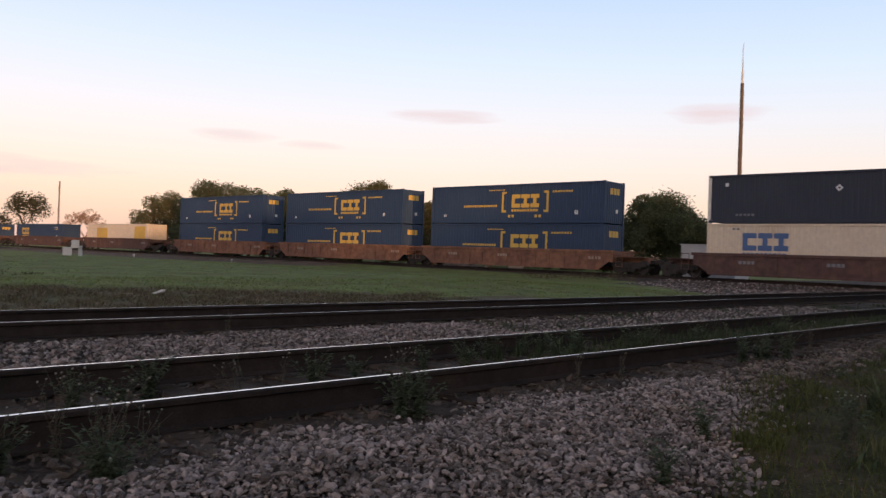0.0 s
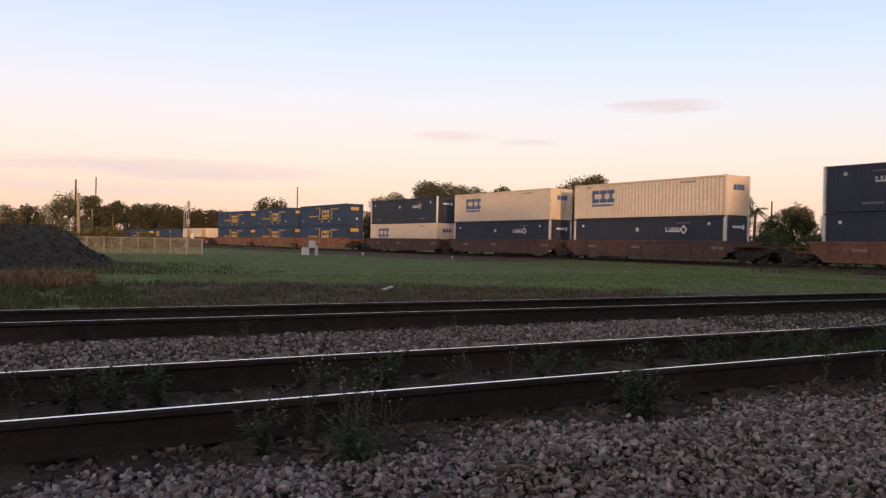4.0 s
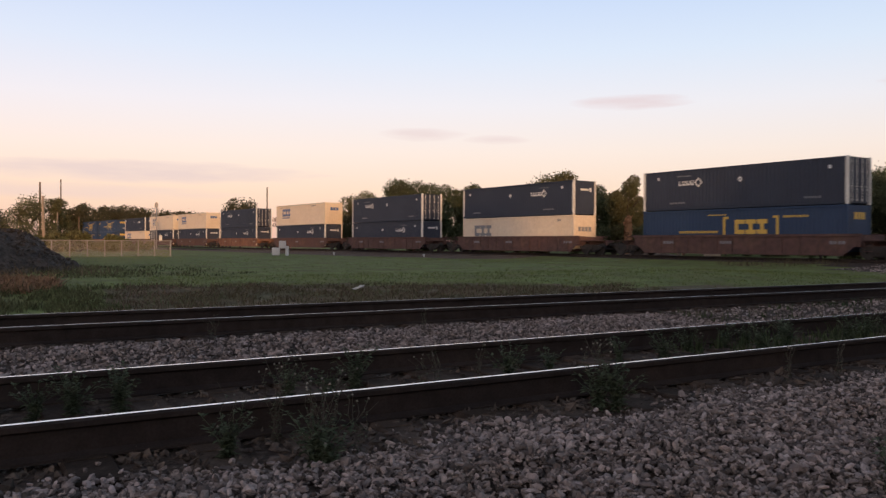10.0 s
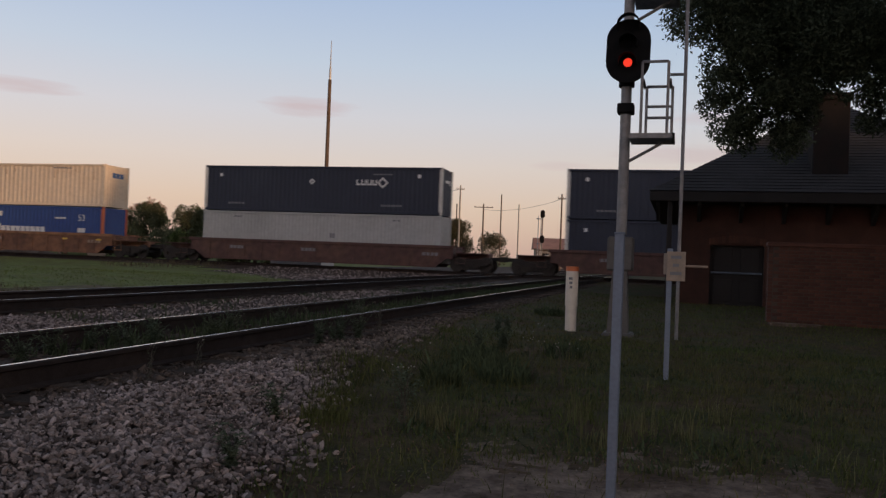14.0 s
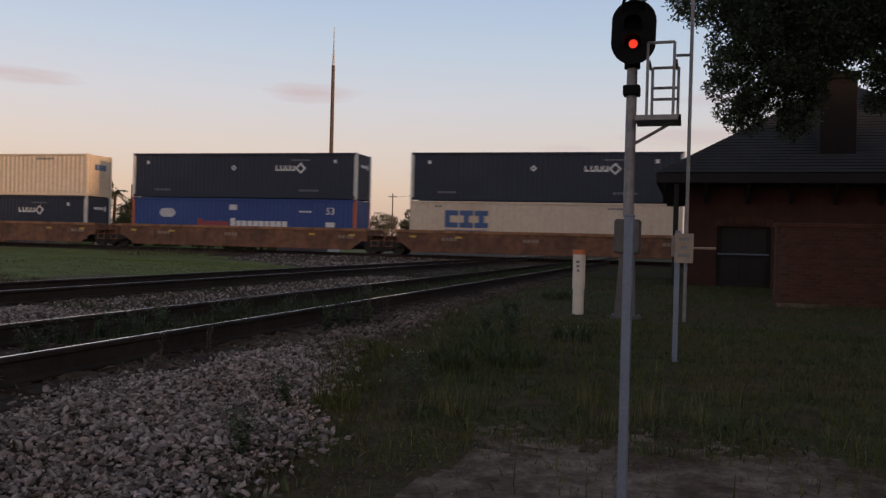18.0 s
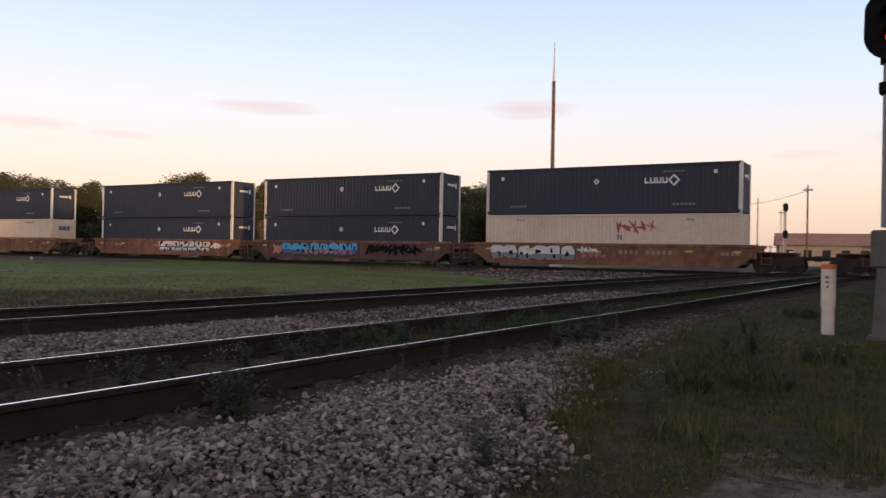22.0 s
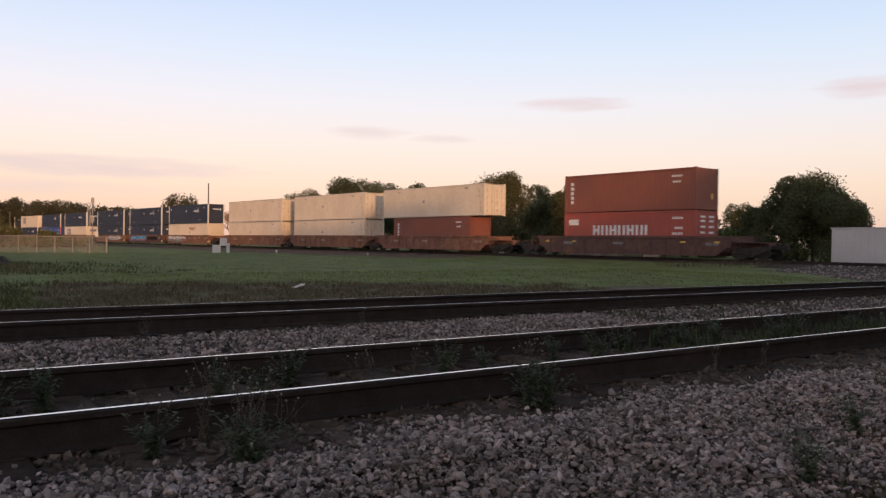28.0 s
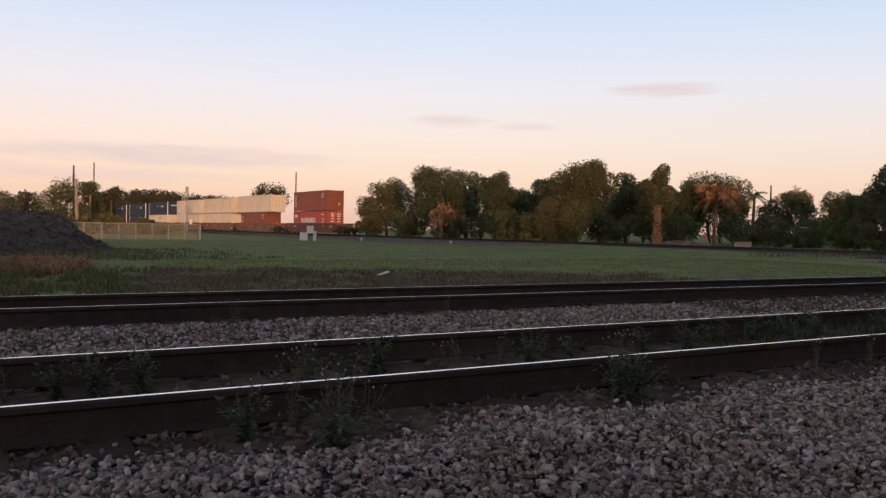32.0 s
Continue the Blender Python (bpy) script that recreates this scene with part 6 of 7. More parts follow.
pole(76.3, 160, 3.9, 0.20, WOOD, "distant wooden pole with a crossarm", arm=1.9)
pole(69.5, 170, 3.35, 0.17, WOOD, "distant wooden utility pole", arm=0.9)
pole(77.55, 170, 4.6, 0.18, WOOD, "distant wooden utility pole")
pole(78.8, 170, 3.95, 0.16, CONCRETE, "distant pale pole past the crossing")
pole(81.8, 120, 4.75, 0.15, WOOD, "wooden pole with a short crossarm", arm=0.6)
pole(86.55, 150, 4.25, 0.17, WOOD, "distant pole behind the signal", arm=1.0)
pole(52.0, 135, 3.3, 0.16, WOOD, "distant pole above the bushes")


def wires():
    ob = thing("power_line", Matrix.Identity(4), "thin distant power wires between poles", "wire")
    for (t0, f0, u0), (t1, f1, u1) in (((72.55, 150, 5.2), (74.62, 140, 4.9)), ((76.3, 160, 3.5), (81.8, 120, 4.4)), ((69.5, 170, 3.1), (73.1, 165, 4.2))):
        bm = bmesh.new()
        a = Vector((f0 * math.sin(radians(t0)), f0 * math.cos(radians(t0)), EYE[2] + f0 * math.tan(radians(u0))))
        b = Vector((f1 * math.sin(radians(t1)), f1 * math.cos(radians(t1)), EYE[2] + f1 * math.tan(radians(u1))))
        chain(bm, [a.lerp(b, k / 10) - Vector((0, 0, 3.0 * k / 10 * (1 - k / 10))) for k in range(11)], [0.03] * 11, 3)
        part("wire", bm, WIRE, ob)


wires()


def far_signal(turn, far, low, up, label, gap=0.55, face=BLACK):
    """A distant signal: a mast with two dark heads, a ladder beside it and a small box."""
    p = at(turn, far, EYE[2] + far * math.tan(radians(low)))
    h = far * (math.tan(radians(up)) - math.tan(radians(low)))
    ob = thing("railway_signal", pose(*p, 0, 0, -turn), label, "railway signal")
    bm = bmesh.new()
    tube(bm, (0, 0, -1.0), (0, 0, h), 0.12, 0.11, 8)
    part("mast", bm, PIPE, ob)
    for x in (-gap - 0.3, -gap + 0.1):
        bm = bmesh.new()
        tube(bm, (x, 0.3, -1.0), (x, 0.3, h * 0.9), 0.06, n=6)
        part("ladder_rail", bm, PANEL, ob)
    for k in (0.93, 0.50):
        bm = bmesh.new()
        ring = [(0.34 * math.cos(a), -0.25, h * k + 0.34 * math.sin(a) + (0.25 if math.sin(a) > 0 else -0.25)) for a in [2 * math.pi * i / 18 for i in range(18)]]
        plate(bm, ring, (0, 0.05, 0))
        part("target", bm, face, ob)
        bm = bmesh.new()
        soft_block(bm, -0.9, 0.1, -0.1, 0.5, h * k - 0.75, h * k - 0.66, 0.01)
        part("platform", bm, STEEL, ob)
    bm = bmesh.new()
    soft_block(bm, 0.5, 1.1, -0.2, 0.3, 0.9, 2.0, 0.03)
    part("box", bm, PANEL, ob)


far_signal(12.35, 175, -0.2, 2.66, "distant pale trackside signal mast with a ladder", face=PIPE)
far_signal(80.5, 120, -0.5, 3.6, "distant signal with dark heads past the crossing", 0.3)


def warehouse():
    p = at(82.6, 150, -0.3)
    ob = thing("warehouse", pose(*p, 0, 0, -78), "long low warehouse with a clay-red roof", "building")
    bm = bmesh.new()
    block(bm, -6.5, 9, 0, 12, -1, 3.4)
    part("wall", bm, FENCE, ob)
    bm = bmesh.new()
    v = [bm.verts.new(q) for q in ((-7, -0.6, 3.4), (9.5, -0.6, 3.4), (9.5, 12.6, 3.4), (-7, 12.6, 3.4), (-7, 6, 5.6), (9.5, 6, 5.6))]
    for f in ((0, 1, 5, 4), (2, 3, 4, 5), (0, 4, 3), (1, 2, 5), (3, 2, 1, 0)):
        bm.faces.new([v[i] for i in f])
    part("roof", bm, WARM_ROOF, ob)
    for k in range(5):
        bm = bmesh.new()
        block(bm, -5.5 + k * 2.9, -4.2 + k * 2.9, -0.05, 0.02, 1.2, 2.6)
        part("window", bm, GLASS, ob)


warehouse()


def build_cabinet():
    p = at(20.5, 65)
    ob = thing("relay_cabinet", pose(*p, 0, 0, -20.5), "small white trackside relay box on posts", "cabinet")
    bm = bmesh.new()
    soft_block(bm, -0.67, -0.05, -0.25, 0.25, 0.0, 0.62, 0.02)
    part("low_box", bm, PANEL, ob)
    bm = bmesh.new()
    soft_block(bm, -0.12, 0.42, -0.2, 0.2, 0.55, 1.16, 0.03)
    part("upper_box", bm, PANEL, ob)
    bm = bmesh.new()
    tube(bm, (0.50, 0, -0.2), (0.50, 0, 0.75), 0.14, n=8)
    part("post", bm, PANEL, ob)


build_cabinet()


def build_fence():
    ob = thing("wire_fence", pose(0, 0, 0), "weathered chain-link fence on steel posts", "fence")
    y, x0, x1 = 60.0, 5.2, 14.1
    z0 = ground_height(10, y)
    for i in range(9):
        x = x0 + (x1 - x0) * i / 8
        bm = bmesh.new()
        tube(bm, (x, y, z0 - 0.3), (x, y, z0 + 1.16), 0.04 if i % 8 else 0.06, n=6)
        part("post", bm, FENCE, ob)
    bm = bmesh.new()
    tube(bm, (x0, y, z0 + 1.12), (x1, y, z0 + 1.12), 0.03, n=6)
    part("top_rail", bm, FENCE, ob)
    bm = bmesh.new()
    n = 130
    for i in range(n):
        x = x0 + (x1 - x0) * i / n
        for way in (-1, 1):
            a, b = x, x + way * 1.08
            k = 1.0
            if not x0 <= b <= x1:
                edge = x0 if b < x0 else x1
                k = (edge - a) / (b - a)
            p, q = Vector((a, y + 0.01 * way, z0 + 0.02)), Vector((a + (b - a) * k, y + 0.01 * way, z0 + 0.02 + 1.08 * k))
            d = Vector((0, 0, 0.006))
            vs = [bm.verts.new(v) for v in (p - d, q - d, q + d, p + d)]
            bm.faces.new(vs)
    part("mesh", bm, FENCE, ob)


build_fence()


def mound_rise(x, y):
    """How high the mound stands over the ground."""
    u, v = x + 1.25, y - 36.5
    d = math.hypot(u / 6.1, v / 9.6) + 0.12 * fuzz(u + 4, v, 1.6, 2.0)
    k = min(1.0, max(0.0, (1 - d) * 2.9))
    return 1.38 * k * k * (3 - 2 * k) - 0.05 + (0.20 * fuzz(u, v, 0.5, 7.0) + 0.25 * fuzz(u, v, 2.2, 1.0) if d < 0.95 else 0)


def heap():
    n = 72
    verts, faces = [], []
    for j in range(n + 1):
        for i in range(n + 1):
            x, y = -10.25 + 18 * i / n, 25.5 + 22 * j / n
            verts.append((x, y, ground_height(x, y) + mound_rise(x, y)))
    for j in range(n):
        for i in range(n):
            faces.append((j * (n + 1) + i, j * (n + 1) + i + 1, (j + 1) * (n + 1) + i + 1, (j + 1) * (n + 1) + i))
    ob = sheet("earth_mound", verts, faces, MOUND, smooth=True)
    tagged(ob, "dark mound of earth and old asphalt beside the field", "mound")


heap()


def white_box():
    ob = thing("equipment_shelter", pose(53.0, 28.7, -0.3, 0, 0, 2.2), "pale grey metal equipment shelter beside the track", "shelter")
    bm = bmesh.new()
    soft_block(bm, 0, 2.4, -4.0, 0.0, 0.12, 2.45, 0.03)
    body = part("body", bm, PANEL, ob)
    bm = bmesh.new()
    soft_block(bm, -0.06, 2.46, -4.06, 0.06, 2.45, 2.54, 0.02)
    part("roof", bm, PANEL, ob)
    for k in range(8):
        bm = bmesh.new()
        block(bm, -0.015, 0.002, -3.8 + k * 0.46, -3.76 + k * 0.46, 0.14, 2.44)
        part("seam", bm, PANEL, body)
    bm = bmesh.new()
    block(bm, 0.05, 2.35, -3.9, -0.1, -0.2, 0.13)
    part("skid", bm, CONCRETE, ob)


white_box()


# ---- small far things ----
def small_far():
    p = at(50.35, 84)
    ob = thing("shed", pose(*p, 0, 0, -50), "small pale wooden shed with a dark roof", "shed")
    bm = bmesh.new()
    soft_block(bm, -0.8, 0.8, 0, 1.4, -0.3, 0.75, 0.02)
    part("wall", bm, SHED, ob)
    bm = bmesh.new()
    plate(bm, [(-0.95, -0.15, 0.72), (0.0, -0.15, 1.15), (0.95, -0.15, 0.72), (0.95, -0.15, 0.66), (-0.95, -0.15, 0.66)], (0, 1.7, 0))
    part("roof", bm, EAVE, ob)
    p = at(48.34, 70)
    ob = thing("leaning_post", pose(*p, 0, -24, -48), "leaning pale post with a red top", "post")
    bm = bmesh.new()
    tube(bm, (0, 0, -0.3), (0, 0, 1.0), 0.09, n=8)
    part("shaft", bm, PALE_WOOD, ob)
    bm = bmesh.new()
    tube(bm, (0, 0, 1.0), (0, 0, 1.35), 0.16, 0.12, n=8)
    part("head", bm, ORANGE, ob)
    for turn, far, tall in ((24.2, 84, 0.22), (30.53, 75, 0.16)):
        p = at(turn, far)
        ob = thing("marker_post", pose(*p), "short white marker post beside the track", "marker")
        bm = bmesh.new()
        tube(bm, (0, 0, -0.2), (0, 0, tall * 0.7), 0.06, n=8)
        part("shaft", bm, PANEL, ob)
        bm = bmesh.new()
        soft_block(bm, -0.11, 0.11, -0.05, 0.05, tall * 0.7, tall + 0.12, 0.02)
        part("head", bm, PANEL, ob)
    p = at(46.3, 82)
    verts, faces, n = [], [], 16
    for j in range(n + 1):
        for i in range(n + 1):
            x, y = -5 + 10 * i / n, -2 + 4 * j / n
            z = 0.75 * math.exp(-(x / 2.6) ** 2 - (y / 1.2) ** 2) + 0.12 * fuzz(x, y, 0.8, 4) * math.exp(-(x / 3.4) ** 2)
            verts.append(tuple(pose(*p, 0, 0, -46) @ Vector((x, y, z - 0.06))))
    for j in range(n):
        for i in range(n):
            faces.append((j * (n + 1) + i, j * (n + 1) + i + 1, (j + 1) * (n + 1) + i + 1, (j + 1) * (n + 1) + i))
    tagged(sheet("earth_bank", verts, faces, SOIL, smooth=True), "low bank of bare sandy earth", "earth bank")
    p = at(25.85, 19.6)
    ob = thing("litter_sheet", pose(*p, 0, 0, 30), "crumpled pale sheet of litter in the grass", "litter")
    verts, faces = [], []
    for j in range(5):
        for i in range(9):
            verts.append((-0.22 + 0.055 * i, -0.07 + 0.035 * j + 0.012 * math.sin(i), 0.06 + 0.04 * fuzz(i * 0.7, j * 0.9, 1.0, 6.0) + 0.010 * i))
    for j in range(4):
        for i in range(8):
            faces.append((j * 9 + i, j * 9 + i + 1, (j + 1) * 9 + i + 1, (j + 1) * 9 + i))
    sheet("film", verts, faces, PLASTIC, ob)


small_far()


# ---- ballast stones ----
def stones(name, count, spot, size, material, label, seed, rich=False):
    """Loose angular stones. spot(rng, n) gives their places; kind stuff."""
    rng = np.random.default_rng(seed)
    if rich == "block":
        base = np.array([(1, 1, 1), (1, 1, -1), (1, -1, 1), (1, -1, -1), (-1, 1, 1), (-1, 1, -1), (-1, -1, 1), (-1, -1, -1)]) * 0.66
        tri = np.array([(0, 2, 3), (0, 3, 1), (4, 5, 7), (4, 7, 6), (0, 1, 5), (0, 5, 4), (2, 6, 7), (2, 7, 3), (0, 4, 6), (0, 6, 2), (1, 3, 7), (1, 7, 5)])
    elif rich:
        base = np.array([(0, 0, 1), (0.89, 0, 0.45), (0.28, 0.85, 0.45), (-0.72, 0.53, 0.45), (-0.72, -0.53, 0.45), (0.28, -0.85, 0.45),
                         (0.72, 0.53, -0.45), (-0.28, 0.85, -0.45), (-0.89, 0, -0.45), (-0.28, -0.85, -0.45), (0.72, -0.53, -0.45), (0, 0, -1)])
        tri = np.array([(0, 1, 2), (0, 2, 3), (0, 3, 4), (0, 4, 5), (0, 5, 1), (1, 6, 2), (2, 6, 7), (2, 7, 3), (3, 7, 8), (3, 8, 4), (4, 8, 9), (4, 9, 5), (5, 9, 10), (5, 10, 1), (1, 10, 6),
                        (11, 7, 6), (11, 8, 7), (11, 9, 8), (11, 10, 9), (11, 6, 10)])
    else:
        base = np.array([(1, 0, 0), (0, 1, 0), (-1, 0, 0), (0, -1, 0), (0, 0, 1), (0, 0, -1)]) * 1.1
        tri = np.array([(0, 1, 4), (1, 2, 4), (2, 3, 4), (3, 0, 4), (1, 0, 5), (2, 1, 5), (3, 2, 5), (0, 3, 5)])
    k = len(base)
    mid = spot(rng, count)
    count = len(mid)
    shape = base[None] * (rng.uniform(0.72, 1.2, (count, k, 1)) if rich is True else rng.uniform(0.55, 1.3, (count, k, 1)))
    q = rng.normal(size=(count, 4))
    q /= np.linalg.norm(q, axis=1, keepdims=True)
    w, x, y, z = q.T
    rot = np.stack([1 - 2 * (y * y + z * z), 2 * (x * y - z * w), 2 * (x * z + y * w), 2 * (x * y + z * w), 1 - 2 * (x * x + z * z), 2 * (y * z - x * w),
                    2 * (x * z - y * w), 2 * (y * z + x * w), 1 - 2 * (x * x + y * y)], 1).reshape(-1, 3, 3)
    flat = rng.uniform(0.6, 1.15, (count, 1, 3)) * np.array([1.3, 0.88, 0.62])
    shape = np.einsum("nij,nkj->nki", rot, shape * flat)
    shape[:, :, 2] *= 0.8
    radius = size * np.minimum(rng.lognormal(0, 0.34, (count, 1, 1)), 1.9)
    verts = (shape * radius + mid[:, None, :]).reshape(-1, 3)
    faces = (tri[None] + k * np.arange(count)[:, None, None]).reshape(-1, 3)
    ob = sheet(name, verts, faces, material)
    return tagged(ob, label, "gravel", kind="stuff")


def heights(x, y):
    return np.array([ground_height(a, b) for a, b in zip(x, y)])


def near_shoulder(rng, n, a=-2.4, b=6.5):
    y = rng.uniform(-0.1, 4.05, n * 2)
    x = rng.uniform(a, b, n * 2)
    edge = np.array([gravel_edge(v) for v in x])
    keep = (y > edge + rng.normal(0, 0.13, n * 2)) & (y < 3.62 + 0.15 * np.sin(x * 3.1) + rng.normal(0, 0.10, n * 2))
    x, y = x[keep][:n], y[keep][:n]
    pile = rng.random(len(x))
    return np.stack([x, y, heights(x, y) + 0.005 + 0.04 * pile], 1)


def far_shoulder(rng, n):
    return near_shoulder(rng, n, 6.5, 15)


def behind_shoulder(rng, n):
    return near_shoulder(rng, n, -9.0, -2.4)


def between(rng, n):
    x = rng.uniform(-9, 22, n)
    x = np.where(rng.random(n) < 0.6, rng.uniform(-4, 9, n), x)
    y = rng.uniform(6.15, 8.75, n)
    z = heights(x, y) + 0.06 * np.exp(-((y - 7.4) / 0.8) ** 2) + 0.03 * rng.random(n)
    return np.stack([x, y, z], 1)


def cribs(rng, n):
    x = rng.uniform(-4, 22, n)
    lane = rng.random(n)
    y = np.where(lane < 0.36, rng.uniform(3.45, 4.25, n), np.where(lane < 0.68, rng.uniform(4.3, 6.2, n), rng.uniform(8.5, 11.7, n)))
    return np.stack([x, y, heights(x, y) + 0.02 * rng.random(n)], 1)


def bare_soil(rng, n):
    x, y = rng.uniform(0.5, 5.5, n), rng.uniform(-3.0, 1.6, n)
    return np.stack([x, y, heights(x, y) + 0.002], 1)


def crossing(rng, n):
    x = rng.uniform(18, 47, n)
    y = rng.uniform(11.6, 26, n)
    keep = x > 31 + (y - 14) * 0.9 + rng.normal(0, 1.0, n)
    x, y = x[keep], y[keep]
    return np.stack([x, y, heights(x, y) + 0.02], 1)


stones("gravel", 16000, near_shoulder, 0.0150, STONE, "loose pale grey ballast stones", 1, "block")
stones("gravel", 30000, near_shoulder, 0.0170, STONE, "larger ballast stones among the loose gravel", 7, True)
stones("gravel", 6000, behind_shoulder, 0.019, STONE, "loose ballast stones along the near rail", 8)
stones("gravel", 13000, far_shoulder, 0.021, SOILED_STONE, "loose ballast stones thinning into the verge", 6)
stones("gravel", 25000, between, 0.022, STONE, "pale ballast stones between the tracks", 2)
stones("gravel", 17000, cribs, 0.024, DARK_STONE, "dirty dark stones between the ties", 3)
stones("gravel", 6000, crossing, 0.05, STONE, "pale ballast beside the crossing", 4)
def on_mound(rng, n):
    x, y = rng.uniform(-4, 5.2, n), rng.uniform(26, 38, n)
    rise = np.array([mound_rise(a, b) for a, b in zip(x, y)])
    keep = rise > 0.02
    x, y, rise = x[keep], y[keep], rise[keep]
    return np.stack([x, y, heights(x, y) + rise], 1)


stones("clods", 5000, on_mound, 0.075, MOUND, "clods of dark earth and broken asphalt on the mound", 9)
stones("pebbles", 3000, bare_soil, 0.0065, SOILED_STONE, "small pebbles scattered on bare soil", 5)


# ---- grass and weeds ----
def blades(name, places, tall, wide, material, label, seed, lean=0.5):
    """Blades of grass: each a narrow bent strip. kind stuff."""
    rng = np.random.default_rng(seed)
    n = len(places)
    h = tall * rng.lognormal(0, 0.35, n)
    a = rng.uniform(0, 2 * np.pi, n)
    side = np.stack([np.cos(a), np.sin(a), np.zeros(n)], 1) * (wide * rng.uniform(0.6, 1.4, n))[:, None]
    b = rng.uniform(0, 2 * np.pi, n)
    bend = np.stack([np.cos(b), np.sin(b), np.zeros(n)], 1) * (h * lean * rng.random(n))[:, None]
    up = np.stack([np.zeros(n), np.zeros(n), h], 1)
    v = np.stack([places - side, places + side, places + side * 0.7 + up * 0.55 + bend * 0.35, places - side * 0.7 + up * 0.55 + bend * 0.35, places + up + bend], 1)
    verts = v.reshape(-1, 3)
    i = 5 * np.arange(n)
    faces = [(k, k + 1, k + 2, k + 3) for k in i.tolist()] + [(k + 3, k + 2, k + 4) for k in i.tolist()]
    return tagged(sheet(name, verts, faces, material), label, "grass", kind="stuff")


def patchy(x, y, size, seed):
    return np.array([fuzz(a, b, size, seed) for a, b in zip(x, y)])


def lay(rng, n, x0, x1, y0, y1, keep, near=None):
    x, y = rng.uniform(x0, x1, n), rng.uniform(y0, y1, n)
    if near:
        x = x0 + (x1 - x0) * rng.random(n) ** near
    k = keep(x, y, rng)
    x, y = x[k], y[k]
    return np.stack([x, y, heights(x, y) - 0.01], 1)


def verge(x, y, rng):
    edge = np.array([gravel_edge(v) for v in x])
    r = np.hypot(x, y) + 0.6 * patchy(x, y, 0.9, 2.0)
    soil = (r + 0.9 * patchy(x, y, 0.28, 12.0) + 0.35 * rng.normal(size=len(x)) < 4.75) & (y < edge - 0.35 * np.maximum(0, x - 1.5))
    thin = rng.random(len(x)) < 0.10
    clump = patchy(x, y, 0.5, 8.0) + 0.5 * patchy(x, y, 0.17, 4.0) > -0.15
    return (y < edge + rng.normal(0, 0.2, len(x))) & (~soil | thin) & (clump | (rng.random(len(x)) < 0.35))


rng = np.random.default_rng(31)
blades("grass", lay(rng, 62000, 2.0, 12.0, -3.0, 3.6, verge), 0.048, 0.0036, VERGE, "rough dark-green verge grass", 32, 1.3)
blades("grass", lay(rng, 22000, 2.2, 12.0, -3.0, 3.4, lambda x, y, r: verge(x, y, r) & (patchy(x, y, 0.9, 11.0) > 0.12)), 0.050, 0.009, CLOVER, "dark broad-leaved verge weeds", 42, 1.2)
blades("grass", lay(rng, 6000, 2.4, 11.0, -2.5, 3.2, lambda x, y, r: verge(x, y, r) & (patchy(x, y, 0.6, 21.0) > 0.1)), 0.10, 0.0025, DRY_BLADE, "tufts of dry verge grass", 33)
blades("grass", lay(rng, 9000, 2.4, 8.0, -2.5, 3.0, lambda x, y, r: verge(x, y, r) & (patchy(x, y, 0.4, 25.0) > 0.25)), 0.13, 0.003, VERGE, "taller green tufts on the verge", 43, 0.7)
blades("brush", lay(rng, 12000, 1.5, 14.0, 0.5, 3.8, lambda x, y, r: np.abs(y - np.array([gravel_edge(v) for v in x]) + 0.1) < 0.3 + 0.4 * patchy(x, y, 0.5, 31.0)), 0.035, 0.004, BRUSH, "reddish dry litter where ballast meets the verge", 48, 2.0)
blades("straw", lay(rng, 5000, 1.0, 6.5, -3.0, 2.2, lambda x, y, r: patchy(x, y, 0.5, 14.0) > 0.0), 0.012, 0.003, DRY_BLADE, "dry straw litter on bare soil", 44, 5.0)
blades("grass", lay(rng, 27000, 11.0, 30.0, -6.0, 3.8, lambda x, y, r: (y < 3.6 + 0.3 * patchy(x, y, 1.0, 1.0))), 0.045, 0.008, VERGE, "short lawn before the depot", 34, 0.9)


def bank(x, y, rng):
    ok = (y > 12.3 + 0.4 * patchy(x, y, 1.2, 3.0)) & (x < 29 + (y - 14) * 0.9) & (x > y * 0.02 - 2)
    return ok & (patchy(x, y, 0.8, 5.0) + 0.5 * patchy(x, y, 0.3, 6.0) > -0.25)


def brown(x, y):
    """Where the bank is bare and brown."""
    turn = np.degrees(np.arctan2(x, y)) + 4 * patchy(x, y, 1.5, 13.0)
    return (turn > 9) & (turn < 56) & (y < 19.8 + 1.4 * patchy(x, y, 1.4, 17.0) - np.maximum(0, x - 7) * 0.30)


blades("brush", lay(rng, 32000, 0, 17, 12.2, 21, lambda x, y, r: bank(x, y, r) & brown(x, y)), 0.08, 0.010, BRUSH, "brown dry brush on the bank", 35, 1.8)
blades("grass", lay(rng, 9000, 0, 17, 12.2, 21, lambda x, y, r: bank(x, y, r) & brown(x, y)), 0.09, 0.008, WEED_DARK, "thin green weeds on the brown bank", 45, 1.4)
blades("grass", lay(rng, 20000, -3, 5, 12.4, 20, lambda x, y, r: bank(x, y, r) & ~brown(x, y)), 0.11, 0.012, WEED_DARK, "tall dark-green weeds on the bank", 46, 1.3)
blades("grass", lay(rng, 26000, 4, 32, 12.4, 24, lambda x, y, r: bank(x, y, r) & ~brown(x, y)), 0.05, 0.012, BLADE, "green rough grass on the bank", 36, 2.0)
blades("grass", lay(rng, 30000, -4, 46, 18.0, 62, lambda x, y, r: (x < np.where(y > 56, 39, 45) - 0.0383 * y) & (x < 29 + (y - 14) * 0.9) & (patchy(x, y, 2.5, 7.0) > -0.45) & ~brown(x, y)), 0.026, 0.024, BLADE, "green meadow grass", 37, 2.6)
